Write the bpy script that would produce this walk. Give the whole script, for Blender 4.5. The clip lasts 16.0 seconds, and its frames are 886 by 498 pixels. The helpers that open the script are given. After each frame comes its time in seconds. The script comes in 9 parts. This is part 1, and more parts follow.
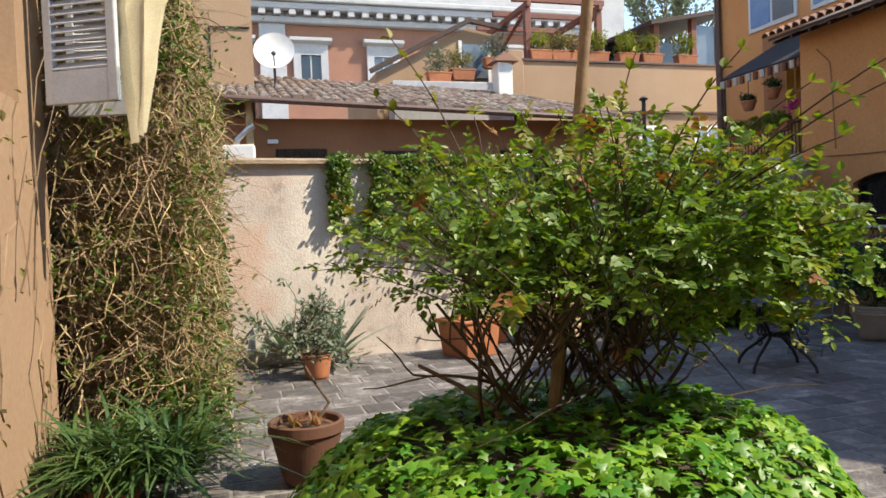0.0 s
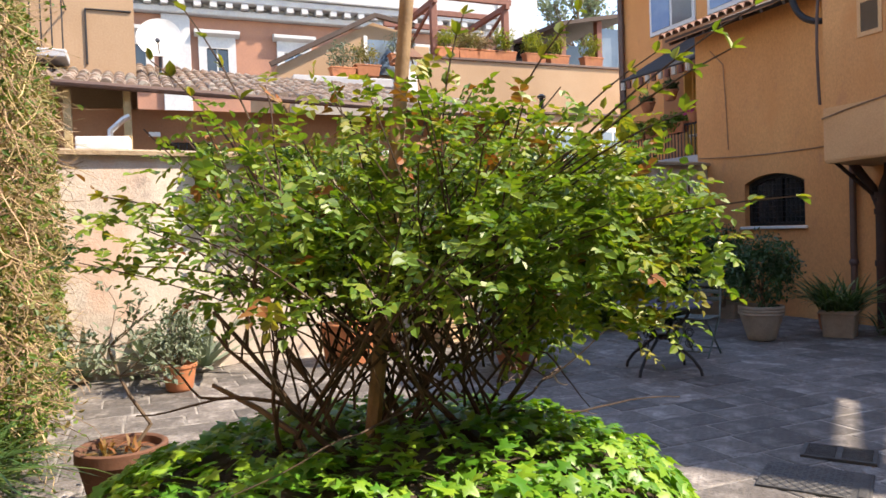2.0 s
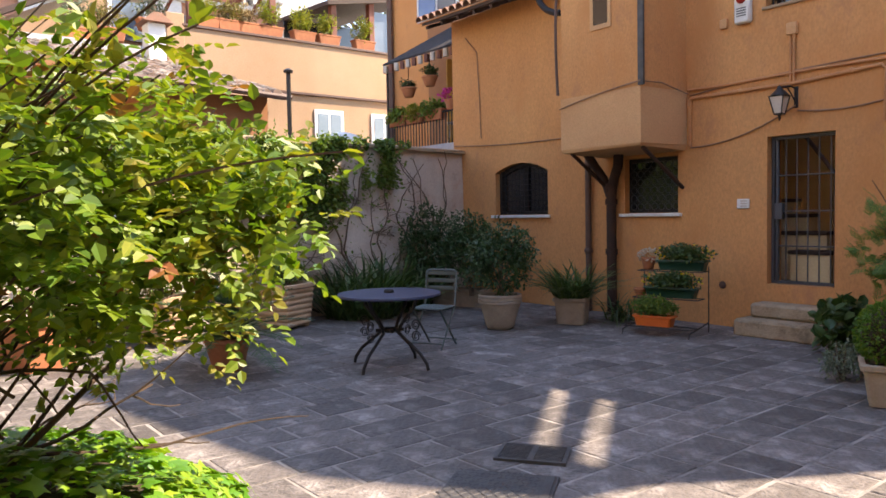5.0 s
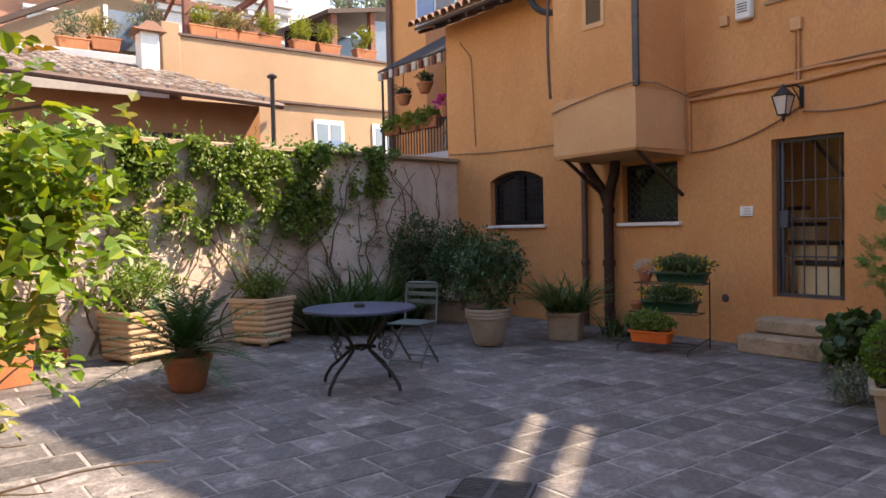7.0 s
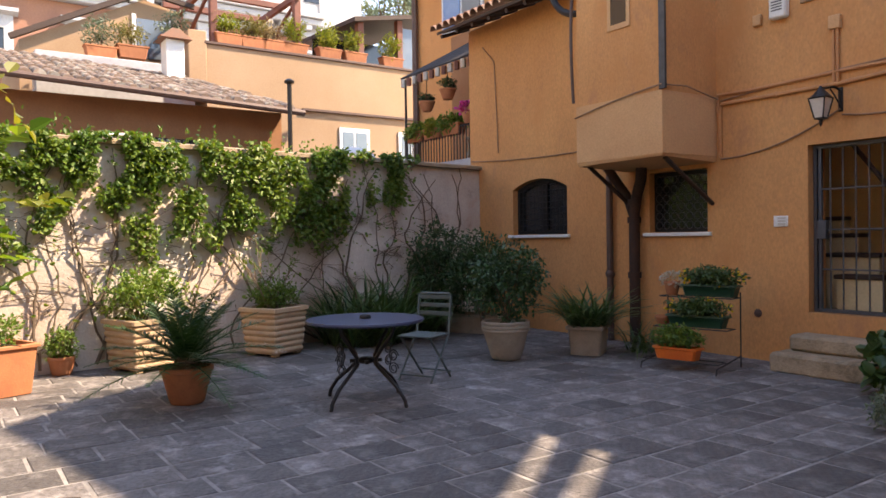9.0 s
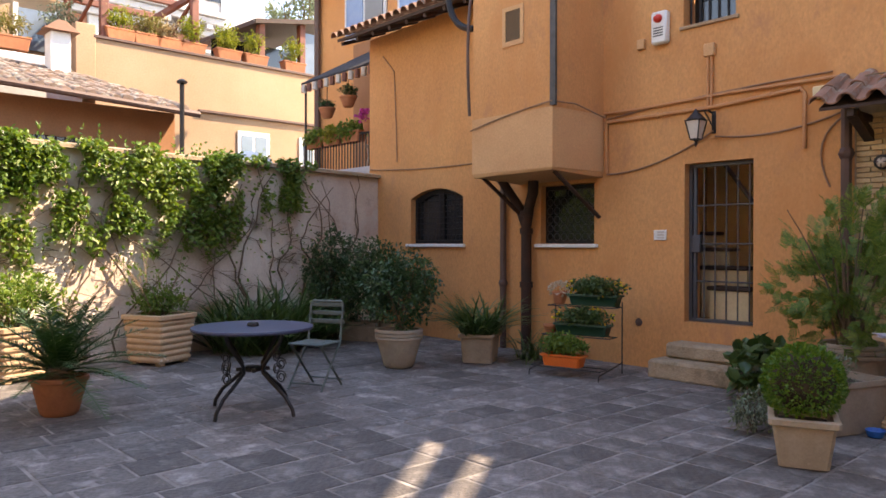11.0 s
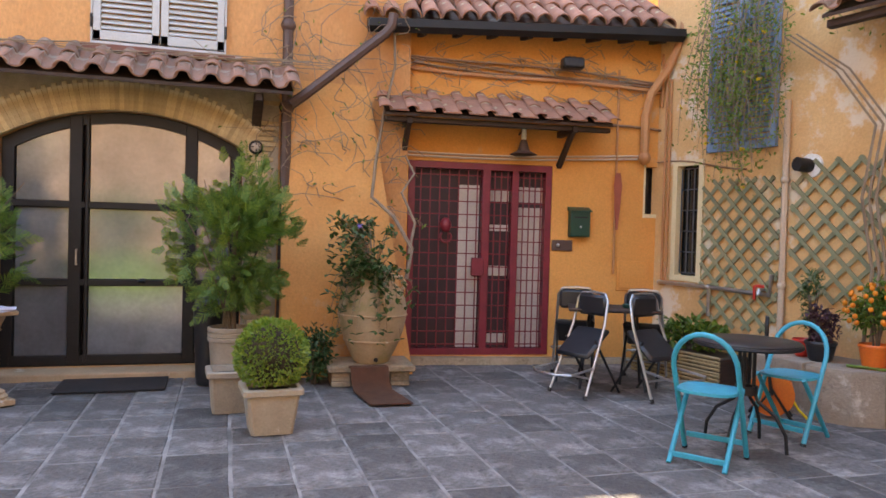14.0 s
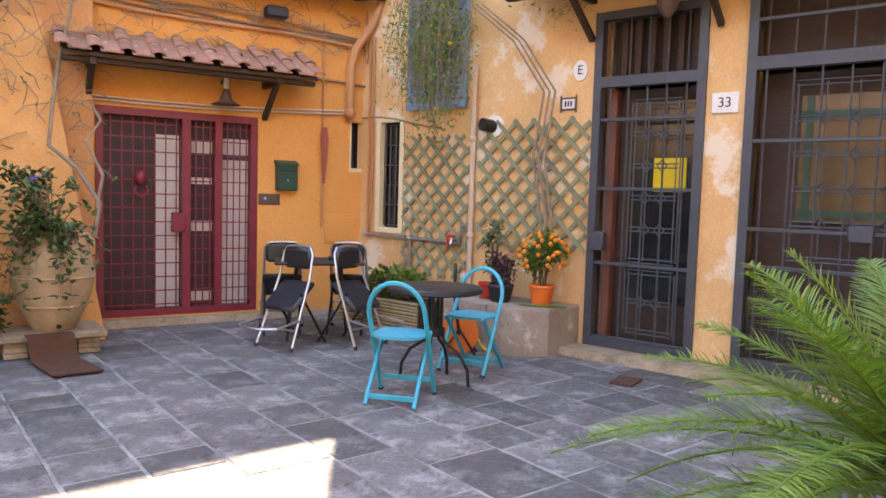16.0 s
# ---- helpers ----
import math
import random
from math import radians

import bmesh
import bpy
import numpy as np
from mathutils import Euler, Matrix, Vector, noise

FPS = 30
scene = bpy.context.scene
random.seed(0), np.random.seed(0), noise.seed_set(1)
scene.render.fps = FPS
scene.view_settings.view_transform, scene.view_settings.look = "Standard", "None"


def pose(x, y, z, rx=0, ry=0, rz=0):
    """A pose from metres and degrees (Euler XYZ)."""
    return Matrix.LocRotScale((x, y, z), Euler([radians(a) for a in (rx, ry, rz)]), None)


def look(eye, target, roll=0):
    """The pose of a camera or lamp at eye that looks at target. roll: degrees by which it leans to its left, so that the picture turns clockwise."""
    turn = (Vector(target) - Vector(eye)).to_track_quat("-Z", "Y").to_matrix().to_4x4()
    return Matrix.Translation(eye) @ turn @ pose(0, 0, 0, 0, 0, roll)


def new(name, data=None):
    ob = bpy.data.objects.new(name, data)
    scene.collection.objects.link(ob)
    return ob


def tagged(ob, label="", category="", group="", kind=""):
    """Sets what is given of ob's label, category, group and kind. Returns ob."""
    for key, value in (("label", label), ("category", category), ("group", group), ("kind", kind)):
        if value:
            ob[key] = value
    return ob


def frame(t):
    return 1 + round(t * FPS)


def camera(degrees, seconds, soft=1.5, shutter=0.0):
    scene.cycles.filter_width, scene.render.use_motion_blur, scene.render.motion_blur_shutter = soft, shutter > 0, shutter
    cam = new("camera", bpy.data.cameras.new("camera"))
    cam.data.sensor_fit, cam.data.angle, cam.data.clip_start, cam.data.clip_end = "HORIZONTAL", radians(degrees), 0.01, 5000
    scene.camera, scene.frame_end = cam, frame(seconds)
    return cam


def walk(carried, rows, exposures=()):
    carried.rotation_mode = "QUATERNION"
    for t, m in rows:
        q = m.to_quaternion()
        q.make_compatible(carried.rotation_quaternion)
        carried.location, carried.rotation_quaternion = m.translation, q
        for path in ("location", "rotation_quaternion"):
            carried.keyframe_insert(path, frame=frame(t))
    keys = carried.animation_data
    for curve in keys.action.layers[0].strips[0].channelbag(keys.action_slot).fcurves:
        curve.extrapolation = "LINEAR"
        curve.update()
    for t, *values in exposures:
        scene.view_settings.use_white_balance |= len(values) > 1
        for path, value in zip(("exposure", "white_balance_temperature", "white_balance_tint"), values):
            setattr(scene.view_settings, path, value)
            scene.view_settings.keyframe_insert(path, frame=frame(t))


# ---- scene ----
cam = camera(62.4, 16.0, soft=1.6)

PATH = [
    (0.0, look((0.115, 0.277, 1.628), (-1.802, 0.846, 1.578), -2.2)),
    (0.5, look((0.033, 0.382, 1.614), (-1.886, 0.946, 1.568), -2.2)),
    (1.0, look((-0.096, 0.516, 1.603), (-2.011, 1.091, 1.56), -2.1)),
    (1.5, look((-0.171, 0.665, 1.6), (-2.063, 1.313, 1.558), -2.1)),
    (2.0, look((-0.22, 0.869, 1.577), (-2.065, 1.64, 1.524), -2.0)),
    (2.5, look((-0.243, 1.06, 1.568), (-2.051, 1.912, 1.505), -1.9)),
    (3.0, look((-0.292, 1.187, 1.563), (-2.015, 2.199, 1.475), -1.6)),
    (3.5, look((-0.384, 1.388, 1.549), (-2.004, 2.557, 1.453), -1.3)),
    (4.0, look((-0.433, 1.543, 1.533), (-2.016, 2.763, 1.436), -1.4)),
    (4.5, look((-0.457, 1.734, 1.525), (-2.026, 2.969, 1.422), -1.2)),
    (5.0, look((-0.495, 1.883, 1.509), (-2.056, 3.131, 1.41), -1.1)),
    (7.5, look((-0.738, 2.64, 1.445), (-2.344, 3.831, 1.398), -1.5)),
    (8.0, look((-0.813, 2.757, 1.434), (-2.441, 3.917, 1.391), -1.5)),
    (10.5, look((-0.747, 2.898, 1.429), (-2.387, 4.042, 1.426), -0.3)),
    (11.0, look((-0.702, 2.919, 1.431), (-2.18, 4.267, 1.42), 0.1)),
    (11.5, look((-0.701, 2.934, 1.427), (-1.996, 4.458, 1.411), 0.6)),
    (12.0, look((-0.732, 2.958, 1.424), (-1.733, 4.689, 1.407), 0.9)),
    (12.5, look((-0.771, 2.986, 1.426), (-1.378, 4.891, 1.406), 1.1)),
    (13.0, look((-0.791, 2.988, 1.419), (-1.003, 4.976, 1.394), 1.3)),
    (13.5, look((-0.796, 2.992, 1.406), (-0.608, 4.982, 1.376), 1.4)),
    (14.0, look((-0.789, 3.005, 1.404), (-0.213, 4.92, 1.362), 1.6)),
    (14.5, look((-0.748, 3.006, 1.405), (0.139, 4.798, 1.35), 1.9)),
    (15.0, look((-0.704, 2.985, 1.403), (0.35, 4.682, 1.312), 1.8)),
    (15.5, look((-0.672, 2.937, 1.401), (0.512, 4.544, 1.284), 1.7)),
    (16.0, look((-0.66, 2.898, 1.419), (0.576, 4.464, 1.27), 1.7)),
]
EXPOSURE = [(0.0, 1.45, 7300, 10), (2.0, 1.95, 7800, 15), (5.0, 2.3, 8400, 20), (8.0, 2.2, 8700, 20), (11.0, 2.55, 9000, 20), (12.0, 2.88, 9200, 18),
            (13.5, 3.36, 8800, 15), (14.5, 3.55, 8800, 16), (16.0, 3.86, 8600, 17)]
walk(cam, PATH, EXPOSURE)


# ---- world, sun, exposure ----
SUN = Vector((0.54, 0.84, 1.09)).normalized()          # towards the sun
world = bpy.data.worlds.new("world")
scene.world = world
world.use_nodes = True
sky = world.node_tree.nodes.new("ShaderNodeTexSky")
sky.sky_type, sky.sun_disc = "NISHITA", False
sky.sun_elevation = math.asin(SUN.z)
sky.sun_rotation = math.atan2(SUN.x, SUN.y)
sky.air_density, sky.dust_density, sky.ozone_density = 1.0, 0.1, 2.5
bg = world.node_tree.nodes["Background"]
bg.inputs["Strength"].default_value = 0.15
world.node_tree.links.new(sky.outputs[0], bg.inputs[0])
sun = new("sun", bpy.data.lights.new("sun", "SUN"))
sun.data.energy, sun.data.angle, sun.data.color = 2.9, radians(0.55), (1.0, 0.94, 0.84)
sun.matrix_world = look(SUN * 40, (0, 0, 0))


# ---- materials ----
def col(c):
    return (c[0], c[1], c[2], 1.0)


MATS = {}


def mat(name, c, c2=None, rough=0.8, metal=0.0, scale=4.0, fine=60.0, bump=0.15, depth=0.01, stain=None, stain_scale=0.8,
        stain_at=0.58, var=0.0, spec=0.5, trans=0.0, island=0.0, streak=False, stain2=None, soft=0.07, grit=0.8):
    """A surface: two colours mixed by broad noise, fine grain, stains with an own shape, relief; var: change from object to object."""
    m = bpy.data.materials.new(name)
    m.use_nodes = True
    nt = m.node_tree
    n, l = nt.nodes, nt.links
    b = n["Principled BSDF"]
    b.inputs["Roughness"].default_value, b.inputs["Metallic"].default_value = rough, metal
    b.inputs["Specular IOR Level"].default_value = spec
    co = n.new("ShaderNodeTexCoord")
    vec = co.outputs["Object"]
    if streak:
        mp = n.new("ShaderNodeMapping")
        mp.inputs["Scale"].default_value = streak
        l.new(vec, mp.inputs["Vector"])
        vec = mp.outputs["Vector"]

    def noise_at(s, det=5, ro=0.6):
        t = n.new("ShaderNodeTexNoise")
        t.inputs["Scale"].default_value, t.inputs["Detail"].default_value, t.inputs["Roughness"].default_value = s, det, ro
        l.new(vec, t.inputs["Vector"])
        return t.outputs["Fac"]

    def ramp(fac, a, e):
        r = n.new("ShaderNodeMapRange")
        r.inputs["From Min"].default_value, r.inputs["From Max"].default_value = a, e
        l.new(fac, r.inputs["Value"])
        return r.outputs["Result"]

    def mix(fac, a, e, mode="MIX"):
        x = n.new("ShaderNodeMix")
        x.data_type, x.blend_type = "RGBA", mode
        for sock, v in ((x.inputs["Factor"], fac), (x.inputs["A"], a), (x.inputs["B"], e)):
            if hasattr(v, "is_linked"):
                l.new(v, sock)
            else:
                sock.default_value = v
        return x.outputs["Result"]

    broad, grain = noise_at(scale), noise_at(fine, 3)
    c2 = c2 or tuple(v * 0.72 for v in c)
    out = mix(ramp(broad, 0.35, 0.66), col(c), col(c2))
    out = mix(ramp(grain, 0.25, 0.75), out, mix(1.0, out, (grit, grit, grit, 1), "MULTIPLY"))
    if stain:
        out = mix(ramp(noise_at(stain_scale, 8, 0.68), stain_at, stain_at + soft), out, col(stain))
    if stain2:
        out = mix(ramp(noise_at(stain2[1], 9, 0.72), stain2[2], stain2[2] + soft + 0.03), out, col(stain2[0]))
    if var or island:
        info = n.new("ShaderNodeNewGeometry" if island else "ShaderNodeObjectInfo")
        rnd = info.outputs["Random Per Island" if island else "Random"]
        hsv = n.new("ShaderNodeHueSaturation")
        mr = n.new("ShaderNodeMapRange")
        k = island or var
        mr.inputs["To Min"].default_value, mr.inputs["To Max"].default_value = 1 - k, 1 + k
        l.new(rnd, mr.inputs["Value"])
        l.new(mr.outputs["Result"], hsv.inputs["Value"])
        if trans:
            mh = n.new("ShaderNodeMapRange")
            mh.inputs["To Min"].default_value, mh.inputs["To Max"].default_value = 0.53, 0.47
            l.new(rnd, mh.inputs["Value"])
            l.new(mh.outputs["Result"], hsv.inputs["Hue"])
        l.new(out, hsv.inputs["Color"])
        out = hsv.outputs["Color"]
    l.new(out, b.inputs["Base Color"])
    if bump:
        add = n.new("ShaderNodeMath")
        l.new(broad, add.inputs[0]), l.new(grain, add.inputs[1])
        bp = n.new("ShaderNodeBump")
        bp.inputs["Strength"].default_value, bp.inputs["Distance"].default_value = bump, depth
        l.new(add.outputs[0], bp.inputs["Height"])
        l.new(bp.outputs["Normal"], b.inputs["Normal"])
    if trans:
        tr = n.new("ShaderNodeBsdfTranslucent")
        l.new(mix(1.0, out, (1.25, 1.3, 0.6, 1), "MULTIPLY"), tr.inputs["Color"])
        ms = n.new("ShaderNodeMixShader")
        ms.inputs[0].default_value = trans
        l.new(b.outputs[0], ms.inputs[1]), l.new(tr.outputs[0], ms.inputs[2])
        l.new(ms.outputs[0], n["Material Output"].inputs["Surface"])
    MATS[name] = m
    return m


PLASTER = mat("ochre plaster", (0.68, 0.325, 0.125), (0.59, 0.262, 0.096), 0.9, scale=0.7, fine=45, bump=0.25, depth=0.012, stain=(0.52, 0.22, 0.075), stain_scale=0.9, stain_at=0.53, stain2=((0.40, 0.18, 0.085), 3.0, 0.56), soft=0.16, grit=0.72, streak=(1, 1, 0.55))
PLASTER_RED = mat("orange plaster", (0.78, 0.35, 0.095), (0.70, 0.29, 0.07), 0.9, scale=0.8, fine=45, bump=0.25, stain=(0.58, 0.33, 0.16), stain_scale=1.3, stain_at=0.63, stain2=((0.66, 0.47, 0.28), 4.2, 0.67))
PLASTER_PATCHY = mat("worn ochre plaster", (0.74, 0.46, 0.22), (0.66, 0.37, 0.15), 0.92, scale=1.2, fine=40, bump=0.4, stain=(0.68, 0.56, 0.42), stain_scale=1.9, stain_at=0.56, stain2=((0.52, 0.35, 0.22), 5.0, 0.64))
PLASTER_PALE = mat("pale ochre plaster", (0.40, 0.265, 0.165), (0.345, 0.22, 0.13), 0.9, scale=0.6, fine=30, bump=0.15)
PLASTER_BROWN = mat("brown plaster", (0.36, 0.17, 0.08), (0.29, 0.13, 0.06), 0.9, scale=0.9, fine=30, bump=0.2)
PLASTER_TAN = mat("tan oriel plaster", (0.66, 0.38, 0.185), (0.58, 0.31, 0.145), 0.9, scale=0.9, fine=45, bump=0.2)
GARDEN_WALL = mat("old grey plaster", (0.66, 0.60, 0.52), (0.50, 0.42, 0.36), 0.95, scale=1.3, fine=35, bump=0.45, depth=0.02, stain=(0.52, 0.37, 0.29), stain_scale=0.8, stain_at=0.54, soft=0.12, stain2=((0.30, 0.255, 0.22), 2.6, 0.57))
SLATE = mat("grey stone slab", (0.132, 0.118, 0.110), (0.185, 0.168, 0.157), 0.74, scale=2.2, fine=30, bump=0.9, depth=0.015, stain=(0.27, 0.25, 0.235), stain_scale=4.0, stain_at=0.515, soft=0.15, stain2=((0.052, 0.047, 0.045), 12.0, 0.515), grit=0.5, var=0.36)
SLATE_JOINED = mat("grey stone slabs", (0.132, 0.118, 0.110), (0.185, 0.168, 0.157), 0.74, scale=2.2, fine=30, bump=0.9, depth=0.015, stain=(0.27, 0.25, 0.235), stain_scale=4.0, stain_at=0.515, soft=0.15, stain2=((0.052, 0.047, 0.045), 12.0, 0.515), grit=0.5, island=0.36)
GROUT = mat("pale mortar", (0.36, 0.335, 0.31), (0.15, 0.14, 0.13), 0.95, scale=3, fine=50, bump=0.3)
EARTH = mat("soil", (0.07, 0.05, 0.035), (0.04, 0.03, 0.02), 1.0, scale=9, fine=60, bump=0.6, depth=0.02)
TRAVERTINE = mat("worn travertine", (0.44, 0.33, 0.22), (0.30, 0.22, 0.14), 0.85, scale=5, fine=40, bump=0.6, depth=0.02, stain=(0.17, 0.125, 0.075), stain_scale=4, stain_at=0.54, soft=0.12, stain2=((0.10, 0.105, 0.04), 7.0, 0.62))
TERRACOTTA = mat("terracotta", (0.45, 0.17, 0.075), (0.36, 0.13, 0.06), 0.85, scale=6, fine=60, bump=0.2, stain=(0.50, 0.32, 0.2), stain_scale=4, stain_at=0.64, var=0.15)
# Weathered brown, darkened further: the pot's partial shade is put into the colour.
TERRA_DARK = mat("shade-darkened weathered terracotta", (0.15, 0.068, 0.04), (0.11, 0.05, 0.03), 0.9, scale=5, fine=60, bump=0.3, stain=(0.30, 0.19, 0.12), stain_scale=4, stain_at=0.62)
TERRA_PALE = mat("pale terracotta", (0.52, 0.36, 0.22), (0.44, 0.29, 0.17), 0.85, scale=5, fine=60, bump=0.2, stain=(0.62, 0.52, 0.40), stain_scale=5, stain_at=0.6, var=0.1)
TERRA_CREAM = mat("cream terracotta", (0.42, 0.345, 0.255), (0.34, 0.27, 0.19), 0.88, scale=5, fine=60, bump=0.25, stain=(0.54, 0.46, 0.36), stain_scale=5, stain_at=0.6)
TERRA_GREY = mat("weathered grey terracotta", (0.36, 0.29, 0.22), (0.28, 0.22, 0.16), 0.88, scale=5, fine=60, bump=0.25, stain=(0.20, 0.17, 0.13), stain_scale=4, stain_at=0.6)
ORANGE_PLASTIC = mat("orange plastic", (0.75, 0.16, 0.02), (0.68, 0.13, 0.02), 0.45, bump=0.02)
ROOFTILE = mat("old roof tile", (0.33, 0.165, 0.11), (0.23, 0.13, 0.09), 0.9, scale=5, fine=50, bump=0.3, stain=(0.26, 0.20, 0.155), stain_scale=5, stain_at=0.57, var=0.25)
ROOFTILE_J = mat("old roof tiles", (0.22, 0.15, 0.112), (0.15, 0.108, 0.083), 0.9, scale=5, fine=50, bump=0.3, stain=(0.25, 0.23, 0.195), stain_scale=4, stain_at=0.52, island=0.3)
ROOFTILE_RED = mat("red roof tile", (0.40, 0.185, 0.115), (0.29, 0.13, 0.085), 0.88, scale=6, fine=50, bump=0.25, stain=(0.42, 0.33, 0.2), stain_scale=6, stain_at=0.6, var=0.2)
BRICK = mat("yellow brick", (0.58, 0.44, 0.25), (0.48, 0.33, 0.17), 0.92, scale=8, fine=70, bump=0.4, stain=(0.56, 0.46, 0.30), stain_scale=6, stain_at=0.6, var=0.22)
MORTAR = mat("brick mortar", (0.40, 0.33, 0.24), (0.30, 0.24, 0.17), 0.95, scale=10, fine=70, bump=0.4)
DARKMETAL = mat("dark brown metal", (0.014, 0.012, 0.012), (0.02, 0.017, 0.016), 0.5, 0.0, spec=0.25, scale=6, bump=0.05)
IRON = mat("black wrought iron", (0.018, 0.018, 0.02), (0.03, 0.028, 0.028), 0.5, 0.4, scale=20, bump=0.1)
GREYMETAL = mat("grey painted metal", (0.075, 0.08, 0.095), (0.06, 0.065, 0.075), 0.5, 0.3, scale=8, bump=0.05)
ALU = mat("brushed aluminium tube", (0.55, 0.55, 0.55), (0.45, 0.45, 0.45), 0.35, 0.9, scale=15, bump=0.03)
REDPAINT = mat("dark red paint", (0.23, 0.018, 0.032), (0.17, 0.014, 0.025), 0.5, scale=6, bump=0.08)
BLUETABLE = mat("dark blue enamel", (0.035, 0.045, 0.10), (0.028, 0.035, 0.075), 0.38, scale=9, bump=0.03)
GREENCHAIR = mat("grey green enamel", (0.09, 0.12, 0.11), (0.07, 0.09, 0.085), 0.45, scale=9, bump=0.04)
TEAL = mat("turquoise lacquer", (0.015, 0.40, 0.52), (0.012, 0.34, 0.46), 0.4, scale=9, bump=0.04)
BLACKPLASTIC = mat("black vinyl", (0.012, 0.013, 0.017), (0.02, 0.02, 0.024), 0.4, scale=12, bump=0.05)
WOOD_DARK = mat("dark stained wood", (0.055, 0.028, 0.018), (0.035, 0.018, 0.012), 0.7, scale=8, fine=70, bump=0.25, streak=(1, 1, 8))
WOOD_RED = mat("red brown stained timber", (0.20, 0.065, 0.04), (0.15, 0.05, 0.03), 0.65, scale=6, bump=0.15)
WOOD_PALE = mat("weathered cane", (0.42, 0.31, 0.16), (0.32, 0.23, 0.11), 0.8, scale=8, bump=0.3, island=0.2)
GREENWOOD = mat("faded green trellis wood", (0.19, 0.21, 0.12), (0.26, 0.23, 0.13), 0.85, scale=8, bump=0.25, var=0.2)
SHUTTER = mat("pale grey shutter paint", (0.50, 0.49, 0.47), (0.46, 0.45, 0.43), 0.6, scale=6, bump=0.05)
SHUTTER_BLUE = mat("white blue shutter paint", (0.62, 0.66, 0.70), (0.52, 0.56, 0.60), 0.6, scale=4, bump=0.1)
BLUEPAINT = mat("blue shutter paint", (0.20, 0.31, 0.46), (0.15, 0.24, 0.37), 0.65, scale=5, bump=0.1)
WHITE = mat("white paint", (0.78, 0.77, 0.74), (0.70, 0.69, 0.66), 0.6, scale=4, bump=0.05)
CREAM = mat("cream plaster", (0.76, 0.63, 0.38), (0.70, 0.57, 0.34), 0.85, scale=2, bump=0.1)
STONE_WHITE = mat("white stucco stone", (0.46, 0.46, 0.47), (0.38, 0.38, 0.40), 0.9, scale=1, fine=10, bump=0.1)
PALACE_BRICK = mat("palace brick", (0.34, 0.165, 0.11), (0.28, 0.14, 0.10), 0.95, scale=0.6, fine=12, bump=0.15)
PIPE = mat("brown painted pipe", (0.11, 0.06, 0.045), (0.085, 0.045, 0.035), 0.6, scale=6, bump=0.1)
PIPE_DARK = mat("dark rusty iron", (0.04, 0.026, 0.022), (0.07, 0.035, 0.024), 0.75, scale=7, fine=50, bump=0.3, spec=0.2)
PLASTER_BUTT = mat("weathered orange plaster", (0.72, 0.35, 0.12), (0.64, 0.29, 0.09), 0.92, scale=1.1, fine=40, bump=0.45, stain=(0.50, 0.36, 0.24), stain_scale=1.6, stain_at=0.56, soft=0.12, stain2=((0.66, 0.50, 0.34), 4.5, 0.66))
VINE_OLD = mat("old brown vine stem", (0.17, 0.12, 0.085), (0.11, 0.08, 0.055), 0.9, scale=8, bump=0.4)
PIPE_OCHRE = mat("ochre painted pipe", (0.55, 0.25, 0.10), (0.48, 0.2, 0.08), 0.65, scale=6, bump=0.08)
CABLE = mat("old cable", (0.30, 0.17, 0.10), (0.24, 0.13, 0.08), 0.8, bump=0.1)
CABLE_WHITE = mat("cream conduit", (0.60, 0.45, 0.33), (0.55, 0.40, 0.28), 0.7, bump=0.05)
GLASS_DARK = mat("dark window pane", (0.012, 0.013, 0.015), (0.02, 0.021, 0.023), 0.12, spec=0.8, scale=1.5, bump=0.02)
GLASS_SKY = mat("pale window pane", (0.10, 0.13, 0.16), (0.14, 0.17, 0.2), 0.1, spec=0.9, scale=1.5, bump=0.02)
FROSTED = mat("frosted glass", (0.30, 0.31, 0.33), (0.18, 0.185, 0.2), 0.13, 0.5, spec=1.0, scale=1.2, fine=25, bump=0.03)
AMBER = mat("amber leaded glass", (0.16, 0.085, 0.03), (0.09, 0.05, 0.02), 0.2, spec=0.8, scale=2, bump=0.1)
CURTAIN = mat("white net curtain", (0.62, 0.55, 0.47), (0.52, 0.46, 0.40), 0.9, scale=3, bump=0.1)
# Dark fill behind openings; the unlit rooms' shade is put into its colour.
MAROON = mat("dark maroon fill", (0.055, 0.022, 0.024), (0.04, 0.018, 0.02), 0.6, scale=3, bump=0.1)
GREENBOX = mat("dark green letterbox paint", (0.012, 0.06, 0.035), (0.01, 0.05, 0.03), 0.45, bump=0.03)
RUST = mat("rusty brown coir", (0.10, 0.038, 0.018), (0.07, 0.026, 0.012), 0.95, scale=9, fine=90, bump=0.5)
MATBLACK = mat("black rubber mat", (0.014, 0.012, 0.012), (0.025, 0.02, 0.02), 0.9, fine=90, bump=0.4)
PAPER = mat("printed paper", (0.66, 0.66, 0.72), (0.45, 0.45, 0.58), 0.7, scale=14, bump=0.02, var=0.15)
YELLOW = mat("yellow card", (0.85, 0.60, 0.02), (0.78, 0.54, 0.02), 0.7, bump=0.02)
INK = mat("dark blue ink", (0.03, 0.035, 0.06), (0.03, 0.035, 0.06), 0.7, bump=0.0)
REDPLASTIC = mat("red plastic", (0.60, 0.035, 0.02), (0.55, 0.03, 0.02), 0.4, bump=0.02)
BLUEPLASTIC = mat("blue plastic", (0.01, 0.16, 0.55), (0.01, 0.14, 0.5), 0.4, bump=0.02)
CLOTH = mat("cream canvas", (0.68, 0.62, 0.42), (0.62, 0.55, 0.36), 0.9, scale=7, fine=90, bump=0.15)
